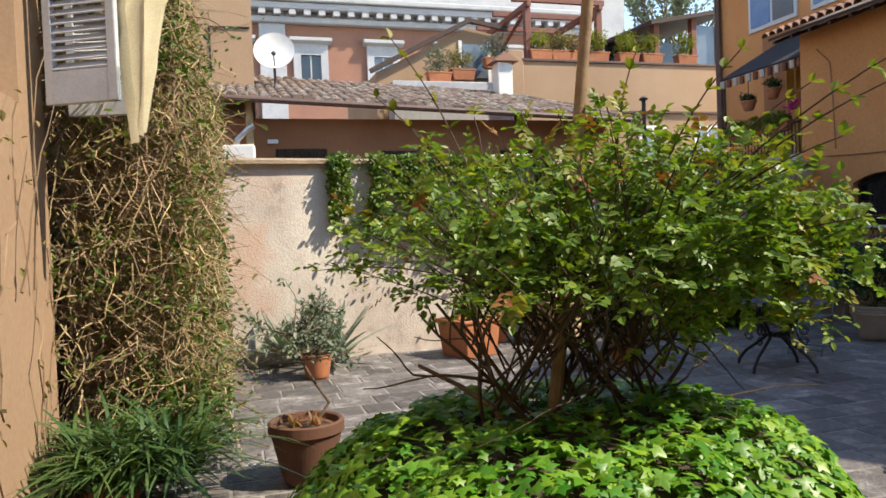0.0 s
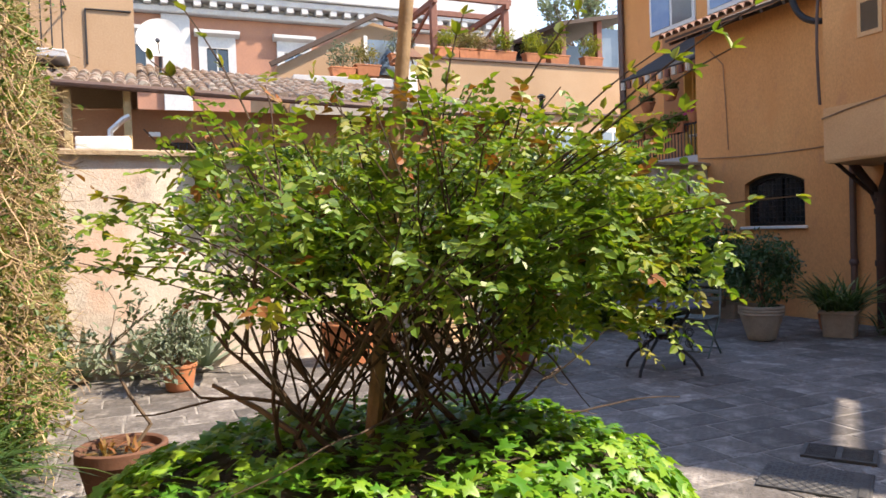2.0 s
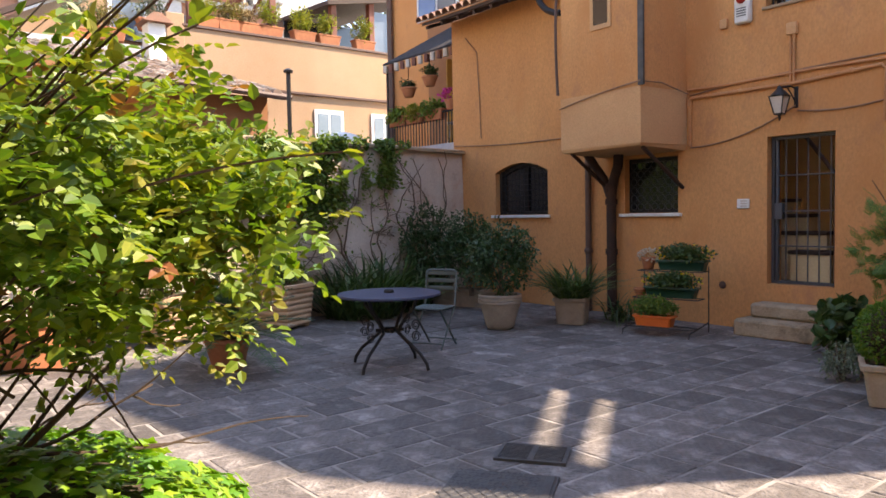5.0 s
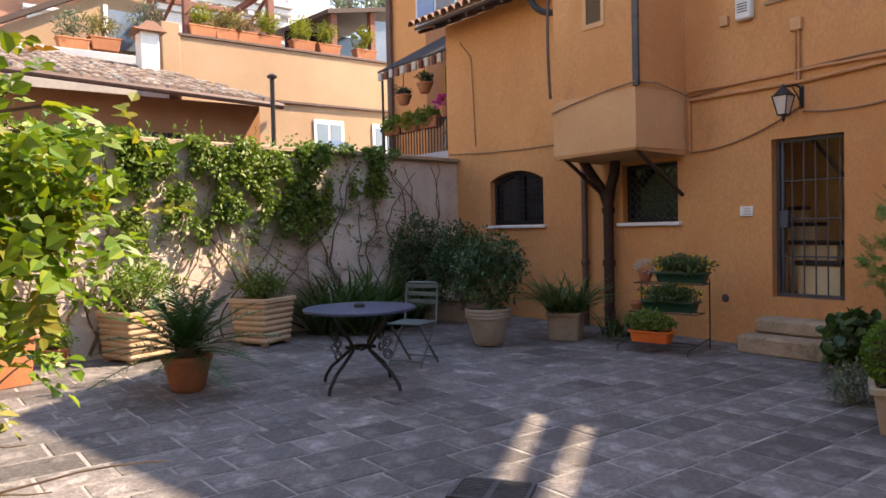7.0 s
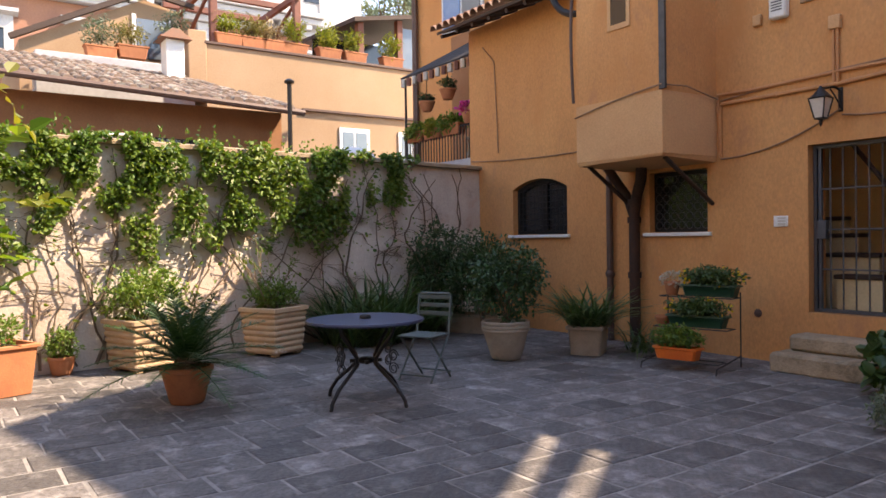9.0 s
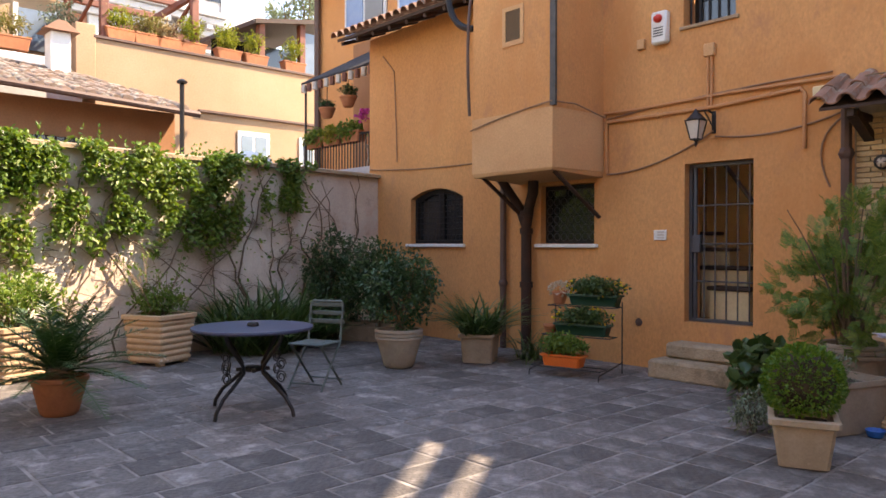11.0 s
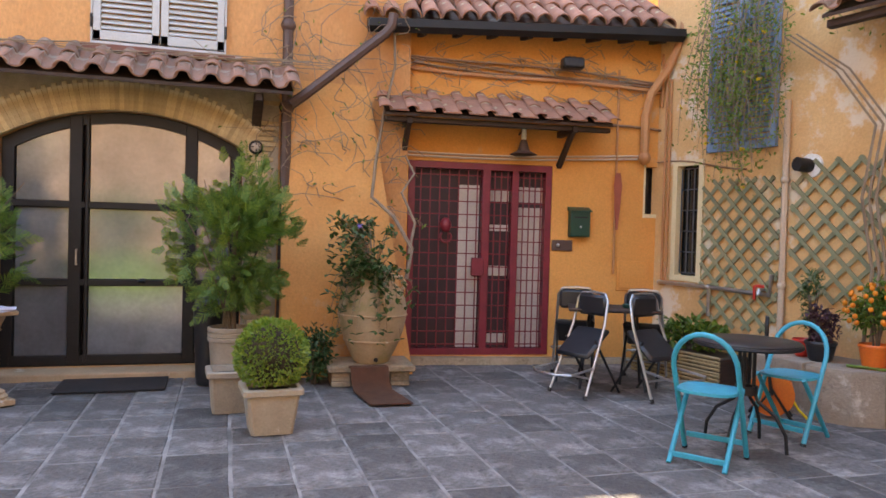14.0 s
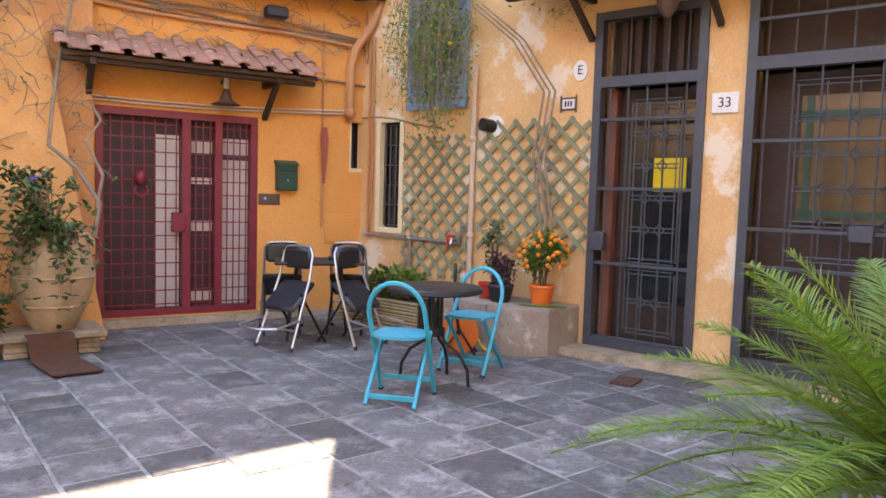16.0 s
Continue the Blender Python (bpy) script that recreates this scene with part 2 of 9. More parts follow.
CASTIRON = mat("worn cast iron", (0.06, 0.06, 0.062), (0.10, 0.098, 0.095), 0.6, 0.4, scale=9, fine=70, bump=0.3)
BARK = mat("grey brown bark", (0.16, 0.11, 0.075), (0.10, 0.07, 0.045), 0.9, scale=14, fine=60, bump=0.5)
ROSE_BARK = mat("dark rose cane", (0.085, 0.052, 0.034), (0.05, 0.032, 0.022), 0.85, scale=14, fine=60, bump=0.4)
STAKE = mat("bamboo stake", (0.34, 0.23, 0.13), (0.22, 0.145, 0.08), 0.7, scale=10, bump=0.3)
TWIG = mat("dry brown twigs", (0.27, 0.18, 0.11), (0.36, 0.25, 0.16), 0.95, scale=5, bump=0.2, island=0.3)
TWIG_PALE = mat("dry straw twigs", (0.48, 0.37, 0.20), (0.35, 0.26, 0.13), 0.95, scale=4, bump=0.2, island=0.35)
VINE = mat("bare vine stem", (0.30, 0.22, 0.15), (0.22, 0.15, 0.10), 0.9, scale=8, bump=0.4)


def leafmat(name, c, c2, rough=0.5, trans=0.3, island=0.3):
    return mat(name, c, c2, rough, scale=1.6, fine=30, bump=0.08, trans=trans, island=island)


LEAF_ROSE = leafmat("rose leaf", (0.115, 0.215, 0.025), (0.18, 0.27, 0.032), 0.45, 0.35)
LEAF_YOUNG = leafmat("young yellow leaf", (0.19, 0.265, 0.03), (0.25, 0.22, 0.035), 0.5, 0.4)
LEAF_RUST = leafmat("rusty young leaf", (0.26, 0.10, 0.03), (0.22, 0.13, 0.03), 0.6, 0.3)
LEAF_IVY = leafmat("bright ivy leaf", (0.10, 0.27, 0.02), (0.175, 0.36, 0.035), 0.42, 0.3)
LEAF_CLIMB = leafmat("climber leaf", (0.085, 0.17, 0.025), (0.15, 0.23, 0.04), 0.5, 0.35)
LEAF_DARK = leafmat("dark evergreen leaf", (0.026, 0.075, 0.022), (0.045, 0.105, 0.030), 0.38, 0.15)
LEAF_STRAP = leafmat("strap leaf", (0.045, 0.10, 0.03), (0.07, 0.13, 0.035), 0.4, 0.2)
LEAF_BOX = leafmat("box leaf", (0.075, 0.185, 0.018), (0.12, 0.25, 0.03), 0.45, 0.25)
LEAF_CYPRESS = leafmat("cypress spray", (0.088, 0.175, 0.03), (0.15, 0.24, 0.045), 0.6, 0.25)
LEAF_GREY = leafmat("grey green leaf", (0.13, 0.18, 0.12), (0.17, 0.20, 0.14), 0.6, 0.2)
LEAF_AGAVE = leafmat("grey agave leaf", (0.16, 0.21, 0.16), (0.20, 0.25, 0.18), 0.5, 0.1)
LEAF_CYCAD = leafmat("cycad leaflet", (0.11, 0.215, 0.035), (0.17, 0.27, 0.05), 0.42, 0.35)
LEAF_HERB = leafmat("fresh herb leaf", (0.12, 0.21, 0.04), (0.17, 0.26, 0.05), 0.5, 0.35)
LEAF_DRY = leafmat("dry olive leaf", (0.20, 0.20, 0.06), (0.25, 0.19, 0.07), 0.7, 0.3)
PETAL_YELLOW = leafmat("yellow petal", (0.75, 0.52, 0.02), (0.70, 0.45, 0.02), 0.6, 0.3, 0.1)
PETAL_PINK = leafmat("magenta petal", (0.62, 0.05, 0.32), (0.55, 0.06, 0.35), 0.6, 0.3, 0.1)
PETAL_WHITE = leafmat("dusty white petal", (0.60, 0.52, 0.45), (0.50, 0.40, 0.35), 0.7, 0.3, 0.15)
PETAL_VIOLET = leafmat("violet petal", (0.25, 0.16, 0.55), (0.25, 0.16, 0.55), 0.6, 0.3, 0.1)
FRUIT = mat("orange fruit skin", (0.85, 0.26, 0.015), (0.80, 0.22, 0.012), 0.4, bump=0.05)


# ---- geometry helpers ----
class Geo:
    """Collects vertices and faces of one mesh."""

    def __init__(self):
        self.v, self.f, self.n = [], [], 0

    def add(self, verts, faces):
        k = self.n
        self.v.extend(tuple(p) for p in verts)
        self.f.extend(tuple(i + k for i in f) for f in faces)
        self.n += len(verts)
        return self

    def box(self, x0, x1, y0, y1, z0, z1, c=0.0, m=None):
        """A box; c: chamfer of its edges; m: a matrix laid over it."""
        x0, x1, y0, y1, z0, z1 = min(x0, x1), max(x0, x1), min(y0, y1), max(y0, y1), min(z0, z1), max(z0, z1)
        c = min(c, (x1 - x0) * 0.45, (y1 - y0) * 0.45, (z1 - z0) * 0.45)
        if c <= 0:
            vs = [(x, y, z) for z in (z0, z1) for y in (y0, y1) for x in (x0, x1)]
            fs = [(0, 2, 3, 1), (4, 5, 7, 6), (0, 1, 5, 4), (2, 6, 7, 3), (0, 4, 6, 2), (1, 3, 7, 5)]
        else:
            bm = bmesh.new()
            bmesh.ops.create_cube(bm, size=1)
            for w in bm.verts:
                w.co = Vector(((x0 + x1) / 2 + w.co.x * (x1 - x0), (y0 + y1) / 2 + w.co.y * (y1 - y0), (z0 + z1) / 2 + w.co.z * (z1 - z0)))
            bmesh.ops.bevel(bm, geom=bm.edges[:], offset=c, segments=1, affect="EDGES")
            bm.verts.index_update()
            vs = [w.co.copy() for w in bm.verts]
            fs = [tuple(w.index for w in f.verts) for f in bm.faces]
            bm.free()
        if m is not None:
            vs = [m @ Vector(p) for p in vs]
        return self.add(vs, fs)

    def tube(self, pts, r, seg=8, r1=None, cap=True):
        """A round tube along points; the radius goes from r to r1."""
        pts = [Vector(p) for p in pts]
        r1 = r if r1 is None else r1
        vs, fs, k = [], [], len(pts)
        side = None
        for i, p in enumerate(pts):
            d = (pts[min(i + 1, k - 1)] - pts[max(i - 1, 0)])
            d = d.normalized() if d.length > 1e-9 else Vector((0, 0, 1))
            if side is None:
                side = d.orthogonal().normalized()
            else:
                side = side - d * side.dot(d)
                side = side.normalized() if side.length > 1e-6 else d.orthogonal().normalized()
            up = d.cross(side)
            rr = r + (r1 - r) * i / max(k - 1, 1)
            for j in range(seg):
                a = 2 * math.pi * j / seg
                vs.append(p + (side * math.cos(a) + up * math.sin(a)) * rr)
        for i in range(k - 1):
            for j in range(seg):
                fs.append((i * seg + j, i * seg + (j + 1) % seg, (i + 1) * seg + (j + 1) % seg, (i + 1) * seg + j))
        if cap:
            fs.append(tuple(range(seg))[::-1])
            fs.append(tuple((k - 1) * seg + j for j in range(seg)))
        return self.add(vs, fs)

    def lathe(self, prof, seg=28, at=(0, 0, 0), flute=0.0, flutes=0):
        """Turned shape from (radius, height) pairs."""
        vs, fs, k = [], [], len(prof)
        for r, z in prof:
            for j in range(seg):
                a = 2 * math.pi * j / seg
                q = r * (1 - (flute * (0.5 + 0.5 * math.cos(a * flutes)) if flutes else 0))
                vs.append((at[0] + q * math.cos(a), at[1] + q * math.sin(a), at[2] + z))
        for i in range(k - 1):
            for j in range(seg):
                fs.append((i * seg + j, i * seg + (j + 1) % seg, (i + 1) * seg + (j + 1) % seg, (i + 1) * seg + j))
        fs.append(tuple(range(seg))[::-1])
        fs.append(tuple((k - 1) * seg + j for j in range(seg)))
        return self.add(vs, fs)

    def rings(self, loops, closed=True):
        """A skin over loops of equal length, capped."""
        s = len(loops[0])
        vs = [p for lp in loops for p in lp]
        fs = [(i * s + j, i * s + (j + 1) % s, (i + 1) * s + (j + 1) % s, (i + 1) * s + j) for i in range(len(loops) - 1) for j in range(s)]
        if closed:
            fs.append(tuple(range(s))[::-1])
            fs.append(tuple((len(loops) - 1) * s + j for j in range(s)))
        return self.add(vs, fs)

    def ball(self, c, r, seg=8, ring=6, sq=1.0):
        loops = []
        for i in range(ring + 1):
            a = math.pi * (0.06 + 0.88 * i / ring)
            loops.append([(c[0] + r * math.sin(a) * math.cos(2 * math.pi * j / seg), c[1] + r * math.sin(a) * math.sin(2 * math.pi * j / seg),
                           c[2] - r * sq * math.cos(a)) for j in range(seg)])
        return self.rings(loops)

    def leaf(self, p, d, size, w=0.45, up=None, cup=0.12):
        """One leaf: a folded six-cornered blade from p along d."""
        d = Vector(d).normalized()
        s = d.cross(up if up is not None else Vector((random.gauss(0, 1), random.gauss(0, 1), random.gauss(0, 1))))
        s = s.normalized() if s.length > 1e-6 else d.orthogonal().normalized()
        nrm = s.cross(d)
        p = Vector(p)
        a, b = size * w * 0.5, size * w * 0.42
        vs = [p, p + d * size * 0.3 + s * a + nrm * size * cup, p + d * size * 0.32 - nrm * size * 0.02, p + d * size * 0.3 - s * a + nrm * size * cup,
              p + d * size * 0.68 + s * b + nrm * size * cup * 0.6, p + d * size * 0.68 - s * b + nrm * size * cup * 0.6, p + d * size - nrm * size * cup * 0.8]
        return self.add(vs, [(0, 1, 2), (0, 2, 3), (1, 4, 6, 2), (2, 6, 5, 3)])

    def lobed(self, p, d, size, up):
        """One five-lobed ivy leaf."""
        d = (Vector(d) - up * Vector(d).dot(up))
        d = d.normalized() if d.length > 1e-5 else up.orthogonal().normalized()
        s = d.cross(up).normalized()
        p = Vector(p)
        out = []
        for a, r in ((180, 0.10), (140, 0.42), (112, 0.30), (72, 0.58), (42, 0.34), (0, 0.80), (-42, 0.34), (-72, 0.58), (-112, 0.30), (-140, 0.42)):
            t = radians(a)
            out.append(p + (d * math.cos(t) + s * math.sin(t)) * r * size - up * size * 0.16 * (r ** 2))
        return self.add([p + up * size * 0.05] + out, [(0, i + 1, (i + 1) % 10 + 1) for i in range(10)])

    def blade(self, p, d, length, w, droop=0.5, seg=5, twist=0.0):
        """A strap leaf that arches over by its own weight."""
        d, p = Vector(d).normalized(), Vector(p)
        flat = Vector((d.x, d.y, 0))
        flat = flat.normalized() if flat.length > 1e-4 else Vector((1, 0, 0))
        s = Vector((-flat.y, flat.x, 0))
        vs = []
        for i in range(seg + 1):
            t = i / seg
            q = p + d * length * t - Vector((0, 0, 1)) * droop * length * t * t + flat * droop * 0.25 * length * t * t
            ww = w * (0.75 + 0.5 * t) * (1 - t ** 3) + 0.001
            tw = s * math.cos(twist * t) + Vector((0, 0, 1)) * math.sin(twist * t)
            vs += [q + tw * ww * 0.5, q - tw * ww * 0.5]
        return self.add(vs, [(2 * i, 2 * i + 1, 2 * i + 3, 2 * i + 2) for i in range(seg)])

    def mesh(self, name, material, smooth=True, angle=40):
        me = bpy.data.meshes.new(name)
        me.from_pydata(self.v, [], self.f)
        me.materials.append(material)
        if smooth:
            me.shade_smooth()
            me.set_sharp_from_angle(angle=radians(angle))
        me.update()
        return me


UNCOUNTED = {"leaves", "stems", "woody_stems", "flowers", "sprays", "twigs", "canes", "shoots", "top_shoots", "shoot_leaves", "young_leaves", "rusty_leaves",
             "ivy_leaves", "sparse_leaves", "brown_twigs", "straw_twigs", "olive_leaves", "green_leaves", "crown", "tread_pattern", "scallop_edge", "vine_wood", "shoot", "frond", "stem_tangle"}


def part(name, geo, material, parent, label="", smooth=True, at=None, kind=""):
    """One mesh object under a thing or part."""
    kind = kind or ("stuff" if name in UNCOUNTED else "")
    ob = new(name, geo.mesh(name, material, smooth) if isinstance(geo, Geo) else geo)
    ob.parent = parent
    if at is not None:
        ob.matrix_basis = at
    return tagged(ob, label, kind=kind)


def thing(name, label, category, at=(0, 0, 0), turn=0, group="", kind=""):
    e = new(name)
    e.empty_display_size = 0.1
    e.matrix_basis = pose(at[0], at[1], at[2], 0, 0, turn)
    return tagged(e, label, category, group, kind)


def single(name, geo, material, label, category, at=(0, 0, 0), turn=0, group="", kind="", smooth=True):
    ob = new(name, geo.mesh(name, material, smooth))
    ob.matrix_basis = pose(at[0], at[1], at[2], 0, 0, turn)
    return tagged(ob, label, category, group, kind)


def bez(a, b, c, n=8):
    a, b, c = Vector(a), Vector(b), Vector(c)
    return [a * (1 - t) ** 2 + b * 2 * t * (1 - t) + c * t * t for t in (i / n for i in range(n + 1))]


def sag(a, b, drop, n=8):
    a, b = Vector(a), Vector(b)
    return [a.lerp(b, i / n) - Vector((0, 0, drop * 4 * (i / n) * (1 - i / n))) for i in range(n + 1)]


def rnd(a, b):
    return random.uniform(a, b)


def randdir(zmin=-1.0):
    while True:
        v = Vector((rnd(-1, 1), rnd(-1, 1), rnd(-1, 1)))
        if 0.05 < v.length < 1 and v.normalized().z >= zmin:
            return v.normalized()


def panel(outline, holes, depth, place):
    """A slab with openings: outline and holes as (u, z) loops, extruded by depth; place(u, w, z) gives the point."""
    bm = bmesh.new()
    edges = []
    for loop in [outline] + holes:
        vs = [bm.verts.new((u, 0, z)) for u, z in loop]
        edges += [bm.edges.new((vs[i], vs[(i + 1) % len(vs)])) for i in range(len(vs))]
    bmesh.ops.triangle_fill(bm, use_beauty=True, use_dissolve=False, edges=edges)
    bmesh.ops.recalc_face_normals(bm, faces=bm.faces[:])
    res = bmesh.ops.extrude_face_region(bm, geom=bm.faces[:])
    for w in (g for g in res["geom"] if isinstance(g, bmesh.types.BMVert)):
        w.co.y = depth
    bmesh.ops.recalc_face_normals(bm, faces=bm.faces[:])
    bm.verts.index_update()
    g = Geo().add([place(w.co.x, w.co.y, w.co.z) for w in bm.verts], [tuple(w.index for w in f.verts) for f in bm.faces])
    bm.free()
    return g


def rect(x0, x1, z0, z1):
    return [(x0, z0), (x1, z0), (x1, z1), (x0, z1)]


def arch_loop(x0, x1, z0, zs, zt, n=14):
    """A door shape with straight sides to zs and a flat arch to zt."""
    w, h = (x1 - x0) / 2, zt - zs
    r = (w * w + h * h) / (2 * h)
    a0 = math.asin(w / r)
    cx, cz = (x0 + x1) / 2, zt - r
    top = [(cx + r * math.sin(a0 - 2 * a0 * i / n), cz + r * math.cos(a0 - 2 * a0 * i / n)) for i in range(n + 1)]
    return [(x0, z0), (x1, z0)] + top


RED_A, RED_D = Vector((1.1, 10.65)), Vector((0.9945, -0.1045))     # the orange wing's wall
GATE_A, GATE_D = Vector((4.63, 7.3)), Vector((0.216, -0.976))      # the wall with the gates


def on_red(u, w, z):
    """w: metres behind the face."""
    n = Vector((0.1045, 0.9945))
    q = RED_A + RED_D * u + n * w
    return Vector((q.x, q.y, z))


def on_gate(u, w, z):
    n = Vector((0.976, 0.216))
    q = GATE_A + GATE_D * u + n * w
    return Vector((q.x, q.y, z))


RED_TURN = math.degrees(math.atan2(RED_D.y, RED_D.x))
GATE_TURN = math.degrees(math.atan2(GATE_D.y, GATE_D.x))


# ---- setting ----
single("ground", Geo().box(-160, 120, -120, 160, -0.6, -0.0115), GROUT, "pale ground under the paving", "ground", kind="structure")

WALL_Y = 10.5
wy = lambda u, w, z: Vector((u, WALL_Y + w, z))
ARCH = (-2.74, -0.62, 0.06, 2.17, 2.47)
wall_main = single("wall_north", panel(
    [(-10.9, -0.1), (-0.25, -0.1), (1.05, -0.1), (1.05, 5.1), (-8.3, 5.1), (-8.3, 5.0), (-10.9, 4.95)],
    [rect(-4.97, -4.18, 0.57, 2.35), arch_loop(-9.79, -8.57, 1.45, 2.16, 2.31), rect(-7.07, -6.2, 1.45, 2.22), rect(-4.99, -4.38, 3.9, 4.6),
     arch_loop(*ARCH)], 0.35, wy), PLASTER, "ochre plastered house wall with worn patches", "wall", kind="structure", smooth=False)
single("wall_north_return", Geo().box(-10.9, -10.6, WALL_Y + 0.352, 15, 0, 4.95), PLASTER, "ochre plastered side of the house", "wall", kind="structure")
# Unseen wall; its outline and made-up slits shape the sun on the paving.
single("wall_north_upper", panel([(-8.3, 5.102), (0.53, 5.102), (0.53, 6.9), (0.72, 7.55), (0.0, 8.6), (-2.8, 9.4), (-6.0, 6.6), (-8.3, 6.6)],
       [[(-2.16, 5.24), (-1.99, 5.24), (-0.2, 6.86), (-0.38, 6.86)], [(-1.68, 5.24), (-1.51, 5.24), (0.18, 6.86), (0.0, 6.86)]], 0.02, wy),
       PLASTER, "unseen thin upper wall, outline and two slanting slits made to shape the sun", "wall", kind="structure", smooth=False)
# rooms behind the openings, closed but for an added ceiling hole over the stairs
single("wall_stair_room", Geo().box(-5.9, -5.8, WALL_Y + .36, 12.6, 0, 3).box(-3.3, -3.2, WALL_Y + .36, 12.6, 0, 3).box(-5.9, -3.2, 12.6, 12.7, 0, 3), CREAM,
       "cream plaster inside the stairway", "wall", kind="structure")
single("floor_stair_room", Geo().box(-5.8, -3.3, WALL_Y + .355, 12.6, 0.45, 0.56), TRAVERTINE, "stone floor inside the doorway", "floor", kind="structure")
# Opening added here to brighten the stairs behind the gate.
single("ceiling_stair_room", panel([(-5.9, WALL_Y + .36), (-3.2, WALL_Y + .36), (-3.2, 12.7), (-5.9, 12.7)], [[(-5.6, 11.0), (-3.5, 11.0), (-3.5, 12.0), (-5.6, 12.0)]], 0.1, lambda u, w, z: Vector((u, z, 3.0 + w))), CREAM, "cream ceiling of the stairway with an opening added for daylight", "ceiling", kind="structure")
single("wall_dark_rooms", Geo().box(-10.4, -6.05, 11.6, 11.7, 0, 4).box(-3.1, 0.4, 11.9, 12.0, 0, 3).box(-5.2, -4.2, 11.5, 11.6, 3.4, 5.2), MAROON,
       "inner walls behind the windows, room shade put into their dark colour", "wall", kind="structure")

# wing with the dark red door
wall_red = single("wall_wing", panel([(-0.05, -0.1), (3.05, -0.1), (3.05, 3.75), (-0.05, 3.55)],
                  [rect(0.0, 1.62, 0.08, 2.19), rect(2.73, 2.89, 1.69, 2.23)], 0.35, on_red), PLASTER_RED,
                  "bright orange plastered wing wall, flaking", "wall", kind="structure", smooth=False)
single("wall_wing_inner", Geo().box(0.9, 4.3, 12.2, 12.3, 0, 4), MAROON, "inner wall behind the red door, room shade put into its dark colour", "wall", kind="structure")
# battered buttress between the house and the wing
bt = Geo()
bt.rings([[(-0.25, 10.02, z0), (1.06, 10.02, z0), (1.06, 11.0, z0), (-0.25, 11.0, z0)] if z0 < 0.1 else
          [(-0.25, 10.49, z0), (0.62, 10.49, z0), (0.62, 11.0, z0), (-0.25, 11.0, z0)] for z0 in (-0.1, 2.9)])
bt.box(-0.25, 1.06, 10.52, 11.0, 2.9, 3.55)
single("wall_buttress", bt, PLASTER_BUTT, "battered orange buttress with grey worn plaster", "wall", kind="structure", smooth=False)

# house with the gates
gate_holes = [rect(-0.1, 0.93, 0.06, 3.1), rect(1.25, 2.75, 0.06, 3.35), rect(-2.83, -2.47, 1.0, 2.25)]
wall_gate = single("wall_east", panel([(-3.2, -0.1), (9.5, -0.1), (9.5, 8.6), (-3.2, 8.6)], gate_holes, 0.4, on_gate), PLASTER_PATCHY,
                   "worn ochre plaster wall with pale flaking patches", "wall", kind="structure", smooth=False)
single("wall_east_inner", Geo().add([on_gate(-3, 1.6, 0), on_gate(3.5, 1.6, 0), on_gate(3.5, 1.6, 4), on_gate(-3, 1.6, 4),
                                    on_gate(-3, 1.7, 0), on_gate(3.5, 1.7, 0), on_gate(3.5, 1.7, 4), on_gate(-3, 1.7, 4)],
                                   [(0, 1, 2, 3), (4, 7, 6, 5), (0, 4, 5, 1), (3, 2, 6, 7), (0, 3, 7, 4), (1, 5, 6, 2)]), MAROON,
       "inner wall behind the gates, room shade put into its dark colour", "wall", kind="structure")
single("wall_east_back", Geo().box(8, 8.4, -8, 10.4, 0, 8.6).box(4.35, 8.2, 10.2, 10.42, 0, 8.6), PLASTER_PATCHY, "rear walls of the gate house", "wall", kind="structure")
single("ceiling_east", Geo().add([(3.95, 10.42, 8.5), (8.2, 10.42, 8.5), (8.2, -2, 8.5), (6.65, -2, 8.5)], [(0, 1, 2, 3)]), PLASTER_PATCHY, "flat roof slab of the gate house", "roof", kind="structure")

# garden wall under the climbers
GX = lambda y: -10.62 + (10.5 - y) * 0.115
gw = Geo()
lo = [(GX(y) + 0.03 * math.sin(y * 1.7), y) for y in np.linspace(10.5, -3.0, 28)]
gw.rings([[(x, y, -0.1), (x, y, 1.2), (x - 0.02, y, 2.56), (x - 0.38, y, 2.56), (x - 0.38, y, -0.1)] for x, y in lo])
single("wall_garden", gw, GARDEN_WALL, "old garden wall of stained grey and pink plaster", "wall", kind="structure", smooth=False)
cap = Geo()
cap.rings([[(x + 0.07, y, 2.562), (x + 0.07, y, 2.61), (x - 0.2, y, 2.66), (x - 0.44, y, 2.61), (x - 0.44, y, 2.562)] for x, y in lo])
single("trim_wall_coping", cap, TRAVERTINE, "weathered stone coping of the garden wall", "coping", kind="structure", smooth=False)

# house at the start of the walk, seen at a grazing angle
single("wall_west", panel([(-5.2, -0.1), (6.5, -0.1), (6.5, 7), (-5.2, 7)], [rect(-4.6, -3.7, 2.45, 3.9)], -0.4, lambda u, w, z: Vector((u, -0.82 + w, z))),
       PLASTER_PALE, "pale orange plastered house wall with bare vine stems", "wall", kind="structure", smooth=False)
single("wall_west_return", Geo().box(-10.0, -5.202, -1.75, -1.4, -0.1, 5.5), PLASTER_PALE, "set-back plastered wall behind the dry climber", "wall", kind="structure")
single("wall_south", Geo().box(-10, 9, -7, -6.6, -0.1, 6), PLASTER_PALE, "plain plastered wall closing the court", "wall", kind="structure")
